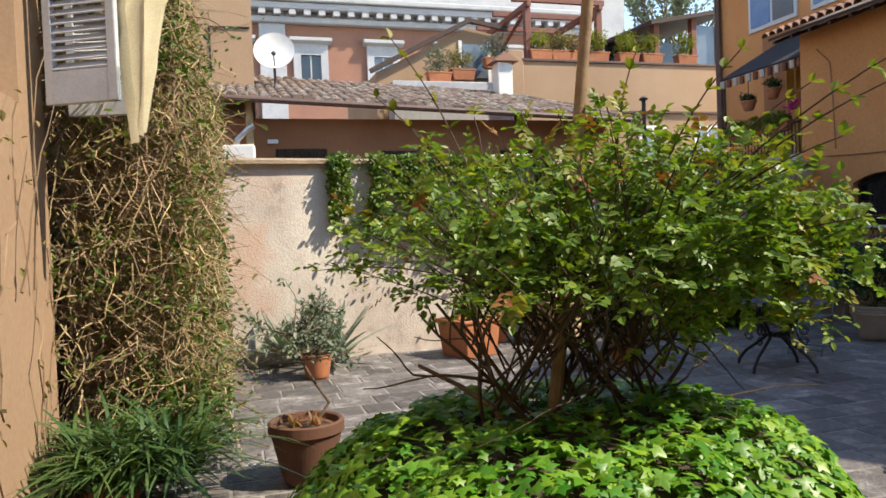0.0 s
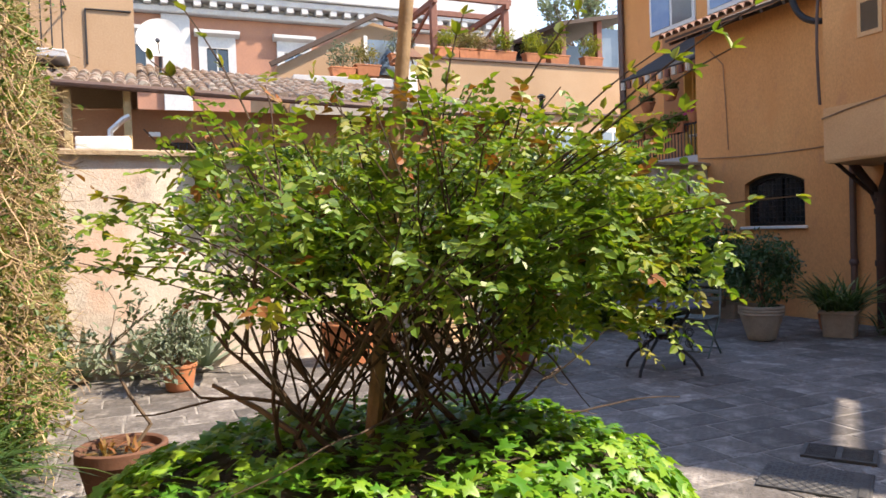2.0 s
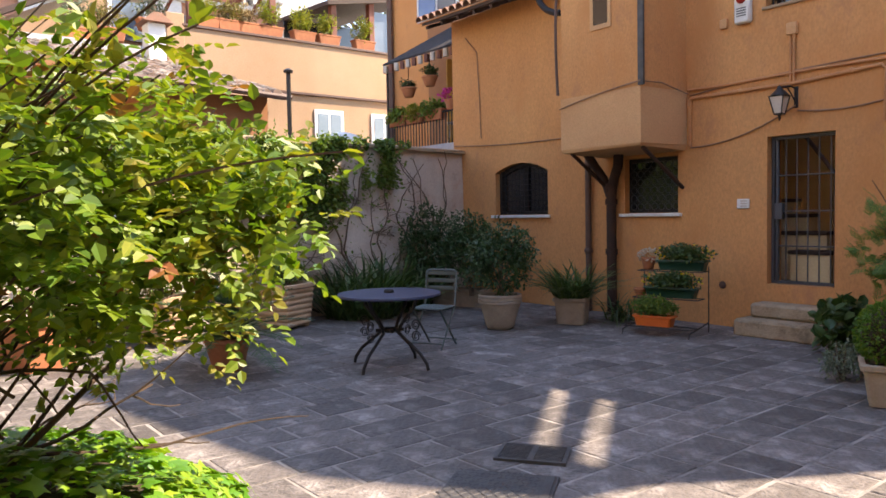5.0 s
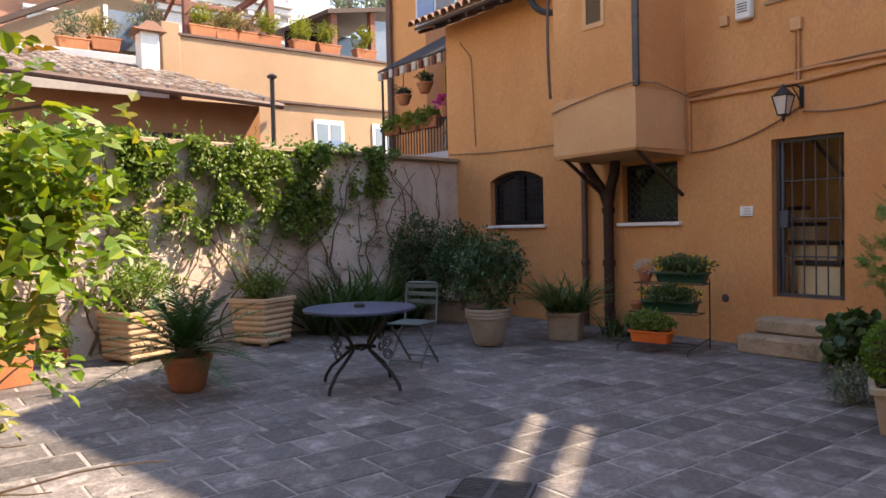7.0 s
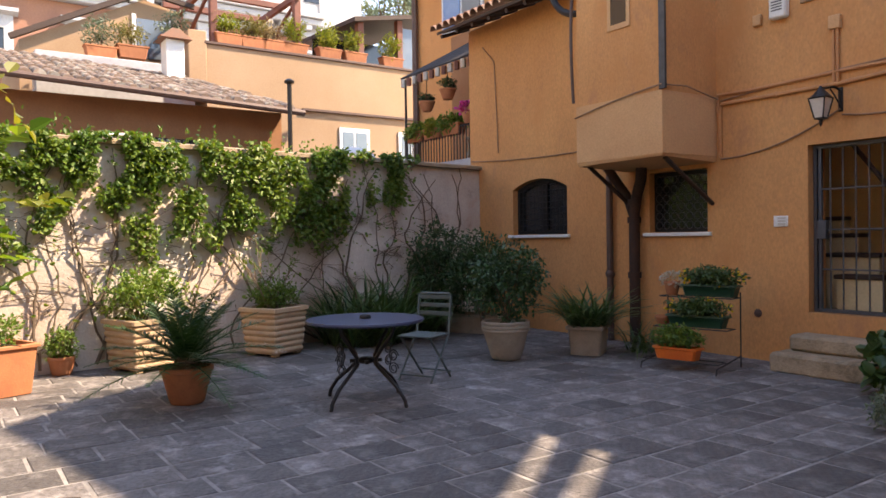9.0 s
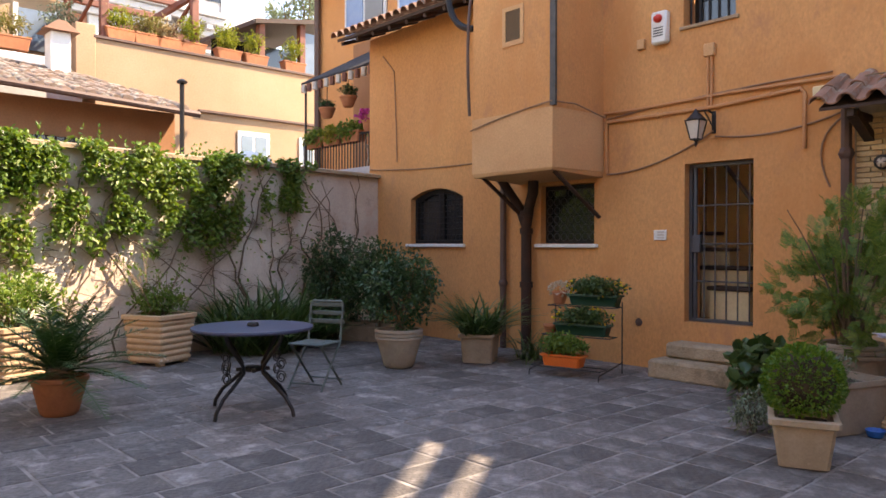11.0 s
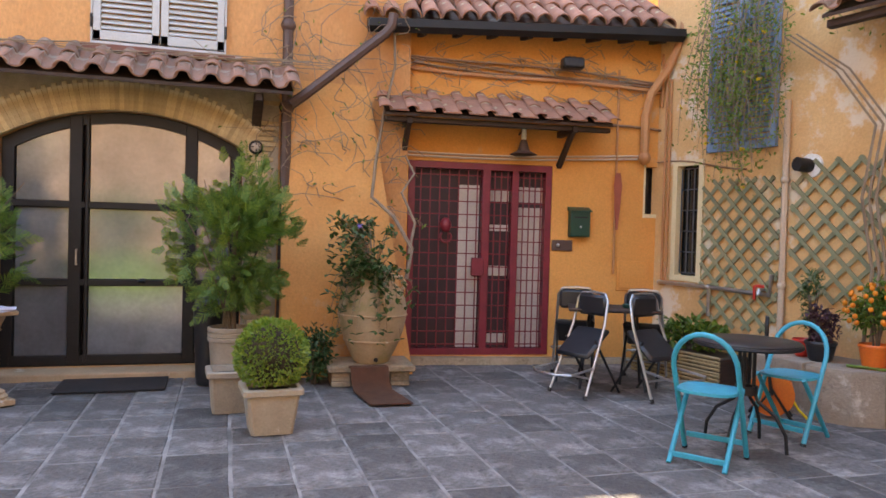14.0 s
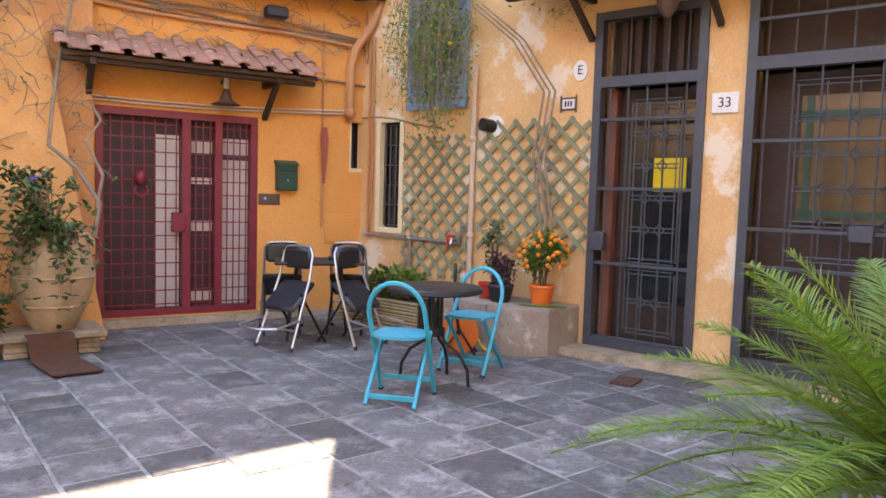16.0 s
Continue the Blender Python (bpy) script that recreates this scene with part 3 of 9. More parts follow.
single("trim_gate_step", Geo().add([on_gate(*q) for q in ((-.25, -.32, -.02), (2.9, -.32, -.02), (2.9, .4, -.02), (-.25, .4, -.02), (-.25, -.3, .06), (2.9, -.3, .06), (2.9, .4, .06), (-.25, .4, .06))],
       [(0, 3, 2, 1), (4, 5, 6, 7), (0, 1, 5, 4), (1, 2, 6, 5), (2, 3, 7, 6), (3, 0, 4, 7)]), TRAVERTINE, "low worn travertine step before the gates", "step", kind="structure", smooth=False)
single("trim_arch_threshold", Geo().box(-2.95, -0.45, 10.18, 10.85, -0.02, 0.058, 0.012), TERRA_PALE, "pale terracotta threshold of the arched door", "threshold", kind="structure")
single("trim_red_threshold", Geo().add([on_red(*q) for q in ((-.1, -.12, -.02), (2.6, -.12, -.02), (2.6, .3, -.02), (-.1, .3, -.02), (-.1, -.1, .076), (2.6, -.1, .05), (2.6, .3, .05), (-.1, .3, .076))],
       [(0, 3, 2, 1), (4, 5, 6, 7), (0, 1, 5, 4), (1, 2, 6, 5), (2, 3, 7, 6), (3, 0, 4, 7)]), TRAVERTINE, "worn stone threshold of the red door", "threshold", kind="structure", smooth=False)

# oriel on the house wall
ori = Geo()
fr = [(-7.46, 10.55), (-7.42, 9.55), (-6.1, 9.55), (-6.06, 10.55)]
ori.rings([[(-7.44, 10.55, 2.26), (-7.40, 9.57, 2.29), (-6.12, 9.57, 2.31), (-6.08, 10.55, 2.27)]] + [[(x, y, z) for x, y in fr] for z in (2.34, 3.04)])
oriel = thing("oriel", "tan plastered bay jutting from the house on struts", "oriel", (0, 0, 0), kind="structure")
part("bay", ori, PLASTER_TAN, oriel, smooth=False)
up_ = Geo()
fr2 = [(-7.45, 10.55), (-7.41, 9.56), (-6.11, 9.56), (-6.065, 10.55)]
up_.rings([[(x, y, z) for x, y in fr2] for z in (3.042, 5.3)])
part("bay_upper", up_, PLASTER, oriel, smooth=False)
part("window_frame", panel(rect(-6.89, -6.55, 3.86, 4.34), [rect(-6.84, -6.60, 3.92, 4.29)], 0.04, lambda u, w, z: Vector((u, 9.545 + w, z))), PLASTER_TAN, oriel)
part("window_pane", Geo().box(-6.845, -6.595, 9.552, 9.558, 3.915, 4.295), GLASS_DARK, oriel)
part("corner_flashing", Geo().box(-6.13, -6.05, 9.535, 9.57, 3.05, 5.2), CASTIRON, oriel, "rusty corner strip")

# Added unseen slab blocks stray sun; its hole lets daylight onto the stairs.
single("ceiling_north", panel([(-10.6, WALL_Y + .351), (1.05, WALL_Y + .351), (1.05, 15), (-10.6, 15)], [[(-5.6, 11.0), (-3.5, 11.0), (-3.5, 12.0), (-5.6, 12.0)]], 0.2, lambda u, w, z: Vector((u, z, 4.9 + w))).box(-10.6, 4.2, 15, 15.3, 0, 5.1), PLASTER, "unseen slab and rear wall added to block sun, open above the stairs", "roof", kind="structure")
# Unseen wall added to block sun and set the court's shadow edge.
single("wall_behind_wing", Geo().box(1.06, 6.2, 12.6, 12.9, 0, 7.9), PLASTER, "unseen ochre wall added behind the wing to block sun from the court", "wall", kind="structure")


# ---- doors, windows and fittings of the house ----
def text_mesh(name, words, size, material):
    cu = bpy.data.curves.new(name, "FONT")
    cu.body, cu.size, cu.extrude, cu.align_x, cu.align_y = words, size, 0.002, "CENTER", "CENTER"
    tmp = bpy.data.objects.new(name, cu)
    me = bpy.data.meshes.new_from_object(tmp)
    bpy.data.objects.remove(tmp)
    me.materials.clear()
    me.materials.append(material)
    return me


def grille(x0, x1, z0, z1, nx, nz, r=0.008, y=0.0, skip=False):
    g = Geo()
    for i in range(nx):
        x = x0 + (x1 - x0) * i / (nx - 1)
        g.tube([(x, y, z0), (x, y, z1)], r, 6)
    for j in range(nz):
        z = z0 + (z1 - z0) * j / (nz - 1)
        g.tube([(x0, y + r * 0.8, z), (x1, y + r * 0.8, z)], r * 0.9, 6)
    return g


def ring_frame(loop, w, y0, y1):
    """A frame of width w inside a loop of (x, z)."""
    cx = sum(p[0] for p in loop) / len(loop)
    cz = (min(p[1] for p in loop) + max(p[1] for p in loop)) / 2
    hw, hh = max(abs(p[0] - cx) for p in loop), max(abs(p[1] - cz) for p in loop)
    inner = [(cx + (x - cx) * (1 - w / hw), cz + (z - cz) * (1 - w / hh)) for x, z in loop]
    return panel(loop, [inner], y1 - y0, lambda u, t, z: Vector((u, y0 + t, z))), inner


# arched ground-floor window
w1 = thing("window_1", "dark arched window with a fine iron grille in the ochre wall", "window", (0, 10.6, 0), kind="structure")
fr1, inn = ring_frame(arch_loop(-9.785, -8.575, 1.455, 2.155, 2.305), 0.06, 0.0, 0.08)
part("window_frame", fr1, DARKMETAL, w1, smooth=False)
part("pane", Geo().box(-9.75, -8.6, 0.06, 0.07, 1.47, 2.29), GLASS_DARK, w1)
part("mullion", Geo().box(-9.24, -9.12, 0.0, 0.05, 1.5, 2.27, 0.01), DARKMETAL, w1)
part("grille", grille(-9.72, -8.64, 1.5, 2.22, 13, 9, 0.005, -0.02), IRON, w1)
part("window_sill", Geo().box(-9.86, -8.52, -0.16, 0.1, 1.40, 1.447, 0.008), WHITE, w1, "white stone sill")
w2 = thing("window_2", "dark square window behind a scalloped grille under the bay", "window", (0, 10.6, 0), kind="structure")
fr1, inn = ring_frame(rect(-7.065, -6.205, 1.455, 2.215), 0.05, 0.0, 0.08)
part("window_frame", fr1, DARKMETAL, w2, smooth=False)
part("pane", Geo().box(-7.04, -6.23, 0.06, 0.07, 1.47, 2.2), GLASS_DARK, w2)
sc = Geo()
for i in range(7):
    for j in range(6):
        x, z = -6.98 + i * 0.115, 1.54 + j * 0.115
        sc.tube([(x + 0.05 * math.cos(a), -0.01, z + 0.05 * math.sin(a)) for a in np.linspace(0, 2 * math.pi, 9)], 0.006, 4, cap=False)
part("grille", sc, GREYMETAL, w2, "grille of small iron rings")
part("window_sill", Geo().box(-7.14, -6.14, -0.16, 0.1, 1.40, 1.447, 0.008), WHITE, w2, "white stone sill")

# barred doorway with the stairs behind it
d1 = thing("door_1", "narrow grey iron gate of upright bars across a doorway", "door", (0, 10.62, 0), kind="structure")
fr1, inn = ring_frame(rect(-4.965, -4.185, 0.575, 2.345), 0.035, -0.02, 0.04)
part("door_frame", fr1, GREYMETAL, d1, smooth=False)
for i in range(5):
    x = -4.80 + i * 0.13
    part("bar", Geo().tube([(x, 0.01, 0.6), (x, 0.01, 2.31)], 0.009, 8), GREYMETAL, d1)
for z in (1.02, 1.44, 1.87):
    part("rail", Geo().box(-4.93, -4.22, 0.0, 0.02, z, z + 0.018, 0.004), GREYMETAL, d1)
part("leaf_stile", Geo().box(-4.92, -4.885, -0.01, 0.03, 0.6, 2.31, 0.004), GREYMETAL, d1)
part("lock", Geo().box(-4.93, -4.83, -0.03, 0.05, 1.35, 1.55, 0.008), GREYMETAL, d1, "square lock case")
st = thing("indoor_stairs", "cream stairs with dark wooden treads behind the gate", "stairs", (0, 0, 0.56))
for x0, x1, y0, z in ((-4.96, -4.44, 10.98, 0.345), (-5.22, -4.60, 11.26, 0.575), (-5.4, -4.94, 11.52, 0.795), (-5.55, -5.28, 11.78, 1.0)):
    part("riser_block", Geo().box(x0 + 0.03, x1 - 0.015, y0 + 0.03, y0 + 0.27, 0.0, z), CREAM, st)
    part("tread", Geo().box(x0, x1, y0, y0 + 0.29, z + 0.002, z + 0.05, 0.012), WOOD_DARK, st, "dark wooden tread")
part("handrail", Geo().tube([(-5.0, 11.3, 1.98), (-4.42, 11.0, 1.36), (-4.36, 11.0, 1.3)], 0.026, 8), WOOD_DARK, st)
part("newel_post", Geo().box(-4.4, -4.34, 10.97, 11.03, 0.0, 1.32, 0.006), WOOD_DARK, st)
stp = thing("stone_steps", "two worn mossy stone steps below the barred door", "steps", (-4.58, 10.2, 0))
part("lower_step", Geo().box(-0.52, 0.50, -0.26, 0.295, -0.02, 0.19, 0.03), TRAVERTINE, stp)
part("upper_step", Geo().box(-0.44, 0.47, -0.02, 0.295, 0.192, 0.36, 0.03), TRAVERTINE, stp)

bw = thing("window_4", "small barred upper window in the ochre wall", "window", (0, 10.62, 0), kind="structure")
part("grille", grille(-4.96, -4.41, 3.93, 4.57, 6, 3, 0.012), IRON, bw)
part("pane", Geo().box(-4.98, -4.39, 0.12, 0.13, 3.91, 4.59), GLASS_DARK, bw)
part("window_sill", Geo().box(-5.03, -4.34, -0.15, 0.1, 3.86, 3.898, 0.006), PLASTER_PALE, bw)

al = thing("alarm_siren", "white alarm box with a red lamp on the ochre wall", "alarm", (-5.25, 10.5, 3.93))
part("case", Geo().box(-0.1, 0.1, -0.1, 0.0, -0.18, 0.19, 0.02), WHITE, al)
part("lamp", Geo().ball((0, -0.105, 0.1), 0.055, 12, 6, 0.9), REDPLASTIC, al, "red dome lamp")
for i in range(4):
    part("louvre", Geo().box(-0.06, 0.06, -0.106, -0.1, -0.1 + i * 0.03, -0.088 + i * 0.03), GREYMETAL, al)
single("junction_box", Geo().box(-0.05, 0.05, -0.05, 0, -0.06, 0.06, 0.008), PLASTER_TAN, "small ochre cable box on the wall", "box", (-5.52, 10.5, 3.8), group="cable boxes on the house")
single("junction_box", Geo().box(-0.06, 0.06, -0.06, 0, -0.07, 0.07, 0.008), PLASTER_TAN, "ochre cable box at the top of a conduit", "box", (-4.66, 10.5, 3.57), group="cable boxes on the house")
single("junction_box", Geo().box(-0.07, 0.07, -0.07, 0, -0.06, 0.06, 0.01), CREAM, "cream cable box beside the tiled canopy", "box", (-3.5, 10.5, 2.93), group="cable boxes on the house")
dp = thing("doorbell_panel", "small white bell plate beside the barred door", "doorbell", (-5.27, 10.5, 1.55))
part("plate", Geo().box(-0.08, 0.08, -0.02, 0, -0.06, 0.06, 0.005), WHITE, dp)
for i in range(3):
    part("name_slot", Geo().box(-0.03, 0.06, -0.024, -0.02, -0.04 + i * 0.032, -0.022 + i * 0.032), CURTAIN, dp)
single("wall_rosette", Geo().lathe([(0.045, 0), (0.05, 0.006), (0.03, 0.01), (0.012, 0.014)], 10), PIPE, "small rusty vent rosette low on the wall", "vent", (-5.55, 10.496, 0.52)).rotation_euler = (radians(90), 0, 0)

# lantern
ln = thing("wall_lantern", "black iron lantern on a scrolled wall bracket", "lantern", (-4.62, 10.5, 2.85))
ln.scale = (0.82, 0.82, 0.82)
part("bracket", Geo().tube([(0, 0, -0.2), (0, -0.03, 0.02), (-0.02, -0.12, 0.06), (-0.08, -0.3, 0.03)], 0.014, 6).tube([(0, -0.01, -0.18), (-0.02, -0.1, -0.06), (-0.04, -0.18, 0.03)], 0.01, 6), IRON, ln)
part("back_plate", Geo().box(-0.03, 0.03, -0.015, 0, -0.24, 0.06, 0.004), IRON, ln)
LX, LY = -0.08, -0.33
cage = Geo()
for sx, sy in ((-1, -1), (1, -1), (1, 1), (-1, 1)):
    cage.tube([(LX + sx * 0.055, LY + sy * 0.055, -0.33), (LX + sx * 0.1, LY + sy * 0.1, -0.1)], 0.009, 4)
cage.box(LX - 0.06, LX + 0.06, LY - 0.06, LY + 0.06, -0.35, -0.33, 0.005).box(LX - 0.11, LX + 0.11, LY - 0.11, LY + 0.11, -0.1, -0.085, 0.004)
part("cage", cage, IRON, ln)
part("glass", Geo().rings([[(LX + sx * w, LY + sy * w, z) for sx, sy in ((-1, -1), (1, -1), (1, 1), (-1, 1))] for w, z in ((0.05, -0.33), (0.093, -0.1))]), CURTAIN, ln, "dusty white lantern glass")
part("roof", Geo().lathe([(0.13, -0.085), (0.1, -0.05), (0.05, 0.0), (0.035, 0.02), (0.02, 0.045), (0.008, 0.06)], 12, (LX, LY, 0)), IRON, ln)
part("finial", Geo().lathe([(0.03, -0.35), (0.018, -0.38), (0.022, -0.4), (0.004, -0.44)], 8, (LX, LY, 0)), IRON, ln)


def wall_pipe(name, pts, r, m, label, cat="pipe", group="pipes on the walls", clips=()):
    t = thing(name, label, cat, (0, 0, 0), group=group)
    part("tube", Geo().tube(pts, r, 8), m, t)
    for p in clips:
        part("clip", Geo().ball(p, r * 1.5, 8, 4), m, t)
    return t


Y = 10.475
wall_pipe("conduit", [(-6.0, Y, 2.32), (-6.0, Y, 2.9), (-5.97, Y, 2.94), (-4.6, Y, 2.94), (-3.7, Y, 3.0), (-3.66, Y, 2.95), (-3.66, Y, 2.4)], 0.022, PIPE_OCHRE, "ochre painted conduit along the house wall", clips=[(-5.3, Y, 2.94), (-4.0, Y, 2.98)])
wall_pipe("conduit", [(-6.03, Y, 2.85), (-6.03, Y, 3.05), (-5.6, Y, 3.04), (-4.4, Y, 3.07), (-3.35, Y, 3.06)], 0.018, PIPE_OCHRE, "thin ochre conduit above the lantern")
wall_pipe("conduit", [(-4.68, Y, 3.5), (-4.68, Y, 2.9)], 0.016, PIPE_OCHRE, "short upright conduit below a cable box")
wall_pipe("conduit", [(-4.64, Y, 3.5), (-4.64, Y, 2.95)], 0.016, PIPE_OCHRE, "short upright conduit below a cable box")
wall_pipe("cable", sag((-10.85, 10.48, 2.72), (-7.4, 10.48, 2.66), 0.06, 10), 0.009, CABLE, "old cable along the ochre wall", "cable", "cables on the walls")
wall_pipe("cable", sag((-7.43, 9.53, 2.9), (-6.1, 9.53, 3.1), -0.02, 8) + [Vector((-6.03, 9.9, 3.1)), Vector((-6.02, 10.46, 3.0))], 0.009, CABLE, "old cable round the bay", "cable", "cables on the walls")
wall_pipe("cable", sag((-6.0, 10.48, 2.3), (-4.62, 10.48, 2.68), 0.1, 10), 0.010, CABLE, "sagging cable running to the lantern", "cable", "cables on the walls")
wall_pipe("cable", sag((-4.6, 10.48, 2.62), (-3.3, 10.48, 2.72), 0.08, 10), 0.010, CABLE, "sagging cable from the lantern to the canopy", "cable", "cables on the walls")
wall_pipe("cable", sag((-6.0, 10.48, 2.98), (-3.4, 10.48, 3.12), -0.03, 10), 0.009, CABLE, "thin cable above the conduits", "cable", "cables on the walls")
wall_pipe("cable", bez((-3.25, 10.48, 2.7), (-3.65, 10.48, 2.5), (-3.42, 10.48, 2.0)), 0.010, CABLE, "loose cable end beside the downpipe", "cable", "cables on the walls")
wall_pipe("cable", [(-10.5, 10.48, 4.6), (-10.2, 10.48, 4.3), (-10.15, 10.48, 3.5), (-10.12, 10.48, 2.8)], 0.008, CABLE, "thin cable hanging down the ochre wall", "cable", "cables on the walls")
wall_pipe("cable", bez((-7.48, 9.6, 4.7), (-7.5, 9.5, 4.2), (-7.47, 9.55, 3.1)), 0.02, PIPE, "dark cable beside the bay", "cable", "cables on the walls")
wall_pipe("gutter_pipe", bez((-8.1, 9.75, 5.0), (-8.05, 9.7, 4.35), (-7.48, 9.65, 4.25), 10), 0.045, DARKMETAL, "black swan-neck gutter pipe")
dr = thing("drain_pipe", "rusty iron drain with a forked branch under the bay", "drain pipe", (-7.22, 10.38, 0), group="pipes on the walls")
part("main_pipe", Geo().tube([(0, 0, 0.0), (0, 0, 1.7), (0.05, 0, 1.95), (0.2, -0.1, 2.12), (0.24, -0.13, 2.34)], 0.07, 10), PIPE_DARK, dr)
part("branch", Geo().tube([(0, 0, 1.65), (-0.1, -0.03, 1.95), (-0.16, -0.12, 2.1), (-0.2, -0.3, 2.32)], 0.06, 10), PIPE_DARK, dr)
for z in (0.9, 1.62, 1.85):
    part("collar", Geo().tube([(0, 0, z - 0.04), (0, 0, z + 0.04)], 0.088, 10), PIPE_DARK, dr)
wall_pipe("drain_pipe", [(-7.68, 10.42, 0.0), (-7.68, 10.42, 2.36)], 0.045, PIPE, "thin rusty downpipe under the bay", "drain pipe", clips=[(-7.68, 10.42, 0.9)])
for a, b in (((-7.33, 9.66, 2.3), (-7.28, 10.49, 1.74)), ((-6.16, 9.66, 2.3), (-6.12, 10.49, 1.78))):
    single("strut", Geo().tube([a, b], 0.026, 6), PIPE_DARK, "rusty diagonal strut carrying the bay", "strut", group="struts of the bay")


# tiles of canopies and roofs
def tile_mesh(name, length, r, material, r2=None):
    """A half-round clay tile that narrows along its length (x), open below."""
    g, s = Geo(), 8
    r2 = r2 or r * 0.82
    out, inn = [], []
    for x, q in ((0, r), (length, r2)):
        out += [(x, q * math.cos(math.pi * j / s), q * math.sin(math.pi * j / s)) for j in range(s + 1)]
        inn += [(x, (q - 0.014) * math.cos(math.pi * j / s), (q - 0.014) * math.sin(math.pi * j / s)) for j in range(s + 1)]
    k = s + 1
    fs = [(j, j + 1, k + j + 1, k + j) for j in range(s)] + [(2 * k + j, 3 * k + j, 3 * k + j + 1, 2 * k + j + 1) for j in range(s)]
    fs += [(j, 2 * k + j, 2 * k + j + 1, j + 1) for j in range(s)] + [(k + j, k + j + 1, 3 * k + j + 1, 3 * k + j) for j in range(s)]
    fs += [(0, k, 3 * k, 2 * k), (s, 2 * k + s, 3 * k + s, k + s)]
    return g.add(out + inn, fs).mesh(name, material)


def canopy(name, label, place, turn, width, depth, z_front, z_back, n, m, bracket_at, fascia=0.06, rad=0.34, flat=0.72, stout=0.035, drop=0.42):
    """A little lean-to roof; its local x runs along the wall, y into the wall, the front edge at y = 0."""
    t = thing(name, label, "canopy", place, turn)
    slope = math.degrees(math.atan2(z_back - z_front, depth))
    part("deck", Geo().add([(0, 0, z_front), (width, 0, z_front), (width, depth, z_back), (0, depth, z_back),
                            (0, 0, z_front - 0.03), (width, 0, z_front - 0.03), (width, depth, z_back - 0.03), (0, depth, z_back - 0.03)],
                           [(0, 1, 2, 3), (4, 7, 6, 5), (0, 4, 5, 1), (1, 5, 6, 2), (2, 6, 7, 3), (3, 7, 4, 0)]), WOOD_DARK, t, smooth=False)
    if fascia:
        part("fascia_beam", Geo().box(0, width, 0.06, 0.14, z_front - 0.03 - fascia, z_front - 0.032, 0.008), WOOD_DARK, t)
    step = width / n
    length = math.hypot(depth, z_back - z_front)
    cover = tile_mesh("cover_tile", length * 0.62, step * rad, m)
    for i in range(n + 1):
        for k in range(2):
            f = k * 0.48
            ob = part("cover_tile", cover, None, t)
            ob.matrix_basis = pose(i * step, -0.05 + f * depth, z_front + 0.03 + f * (z_back - z_front) + 0.012 * k + rnd(-0.006, 0.006), 0, 0, 0) @ pose(0, 0, 0, slope, 0, 0) @ pose(0, 0, 0, 0, 0, 90 + rnd(-3, 3)) @ Matrix.Diagonal((1, 1, flat, 1))
    pan = tile_mesh("pan_tile", length * 1.02, step * 0.36, m) if rad > 0.3 else Geo().box(0, length * 1.02, -step * 0.36, step * 0.36, 0.0, 0.02, 0.004).mesh("pan_tile", m)
    for i in range(n):
        ob = part("pan_tile", pan, None, t)
        ob.matrix_basis = pose((i + 0.5) * step, -0.06, z_front + (step * 0.38 if rad > 0.3 else 0.022), 0, 0, 0) @ pose(0, 0, 0, slope, 0, 0) @ pose(0, 0, 0, 0, 0, 90) @ pose(0, 0, 0, 180, 0, 0)
    for x in bracket_at:
        part("bracket", Geo().tube([(x, 0.1, z_front - 0.06), (x, depth - 0.01, z_front - drop)], stout, 4).box(x - 0.03, x + 0.03, 0.04, depth, z_front - 0.1, z_front - 0.032, 0.005), WOOD_DARK, t)
    return t


canopy("tiled_canopy", "old clay tile canopy over the arched door", (-3.32, 9.93, 0), 0, 3.12, 0.56, 2.68, 2.96, 13, ROOFTILE, (0.25, 2.82), 0, 0.33, 0.95, 0.06, 0.24)
q = on_red(-0.32, -0.55, 0)
canopy("tiled_canopy", "red clay tile canopy on dark timber over the red door", (q.x, q.y, 0), RED_TURN, 2.4, 0.54, 2.60, 2.86, 9, ROOFTILE_RED, (0.25, 2.0), 0.05, 0.25, 0.5)

# pale shutters over the canopy
ws = thing("window_3", "closed pale grey louvred shutters above the tiled canopy", "window", (-1.4, 10.44, 3.1), kind="structure")
part("window_frame", Geo().box(-0.6, -0.585, 0, 0.058, 0, 1.5).box(0.585, 0.6, 0, 0.058, 0, 1.5).box(-0.6, 0.6, 0, 0.058, -0.03, -0.002), SHUTTER, ws)
for s in (-1, 1):
    x0, x1 = (s * 0.005, s * 0.583)
    lf = part("shutter_leaf", Geo().box(x0, x0 + s * 0.07, 0, 0.045, 0.01, 1.48, 0.006).box(x1, x1 - s * 0.07, 0, 0.045, 0.01, 1.48, 0.006)
              .box(x0, x1, 0, 0.045, 0.01, 0.1, 0.006).box(x0, x1, 0, 0.045, 1.38, 1.48, 0.006), SHUTTER, ws)
    for i in range(24):
        z = 0.13 + i * 0.0515
        part("slat", Geo().add([(x0 + s * 0.07, 0.004, z - 0.012), (x1 - s * 0.07, 0.004, z - 0.012), (x1 - s * 0.07, 0.04, z + 0.03), (x0 + s * 0.07, 0.04, z + 0.03),
                                (x0 + s * 0.07, 0.008, z - 0.02), (x1 - s * 0.07, 0.008, z - 0.02), (x1 - s * 0.07, 0.044, z + 0.022), (x0 + s * 0.07, 0.044, z + 0.022)],
                               [(0, 1, 2, 3), (4, 7, 6, 5), (0, 4, 5, 1), (2, 6, 7, 3)]), SHUTTER, lf, smooth=False)
    part("hinge", Geo().tube([(x1 + s * 0.01, -0.01, 0.12), (x1 + s * 0.01, -0.01, 0.24)], 0.012, 6), IRON, lf)
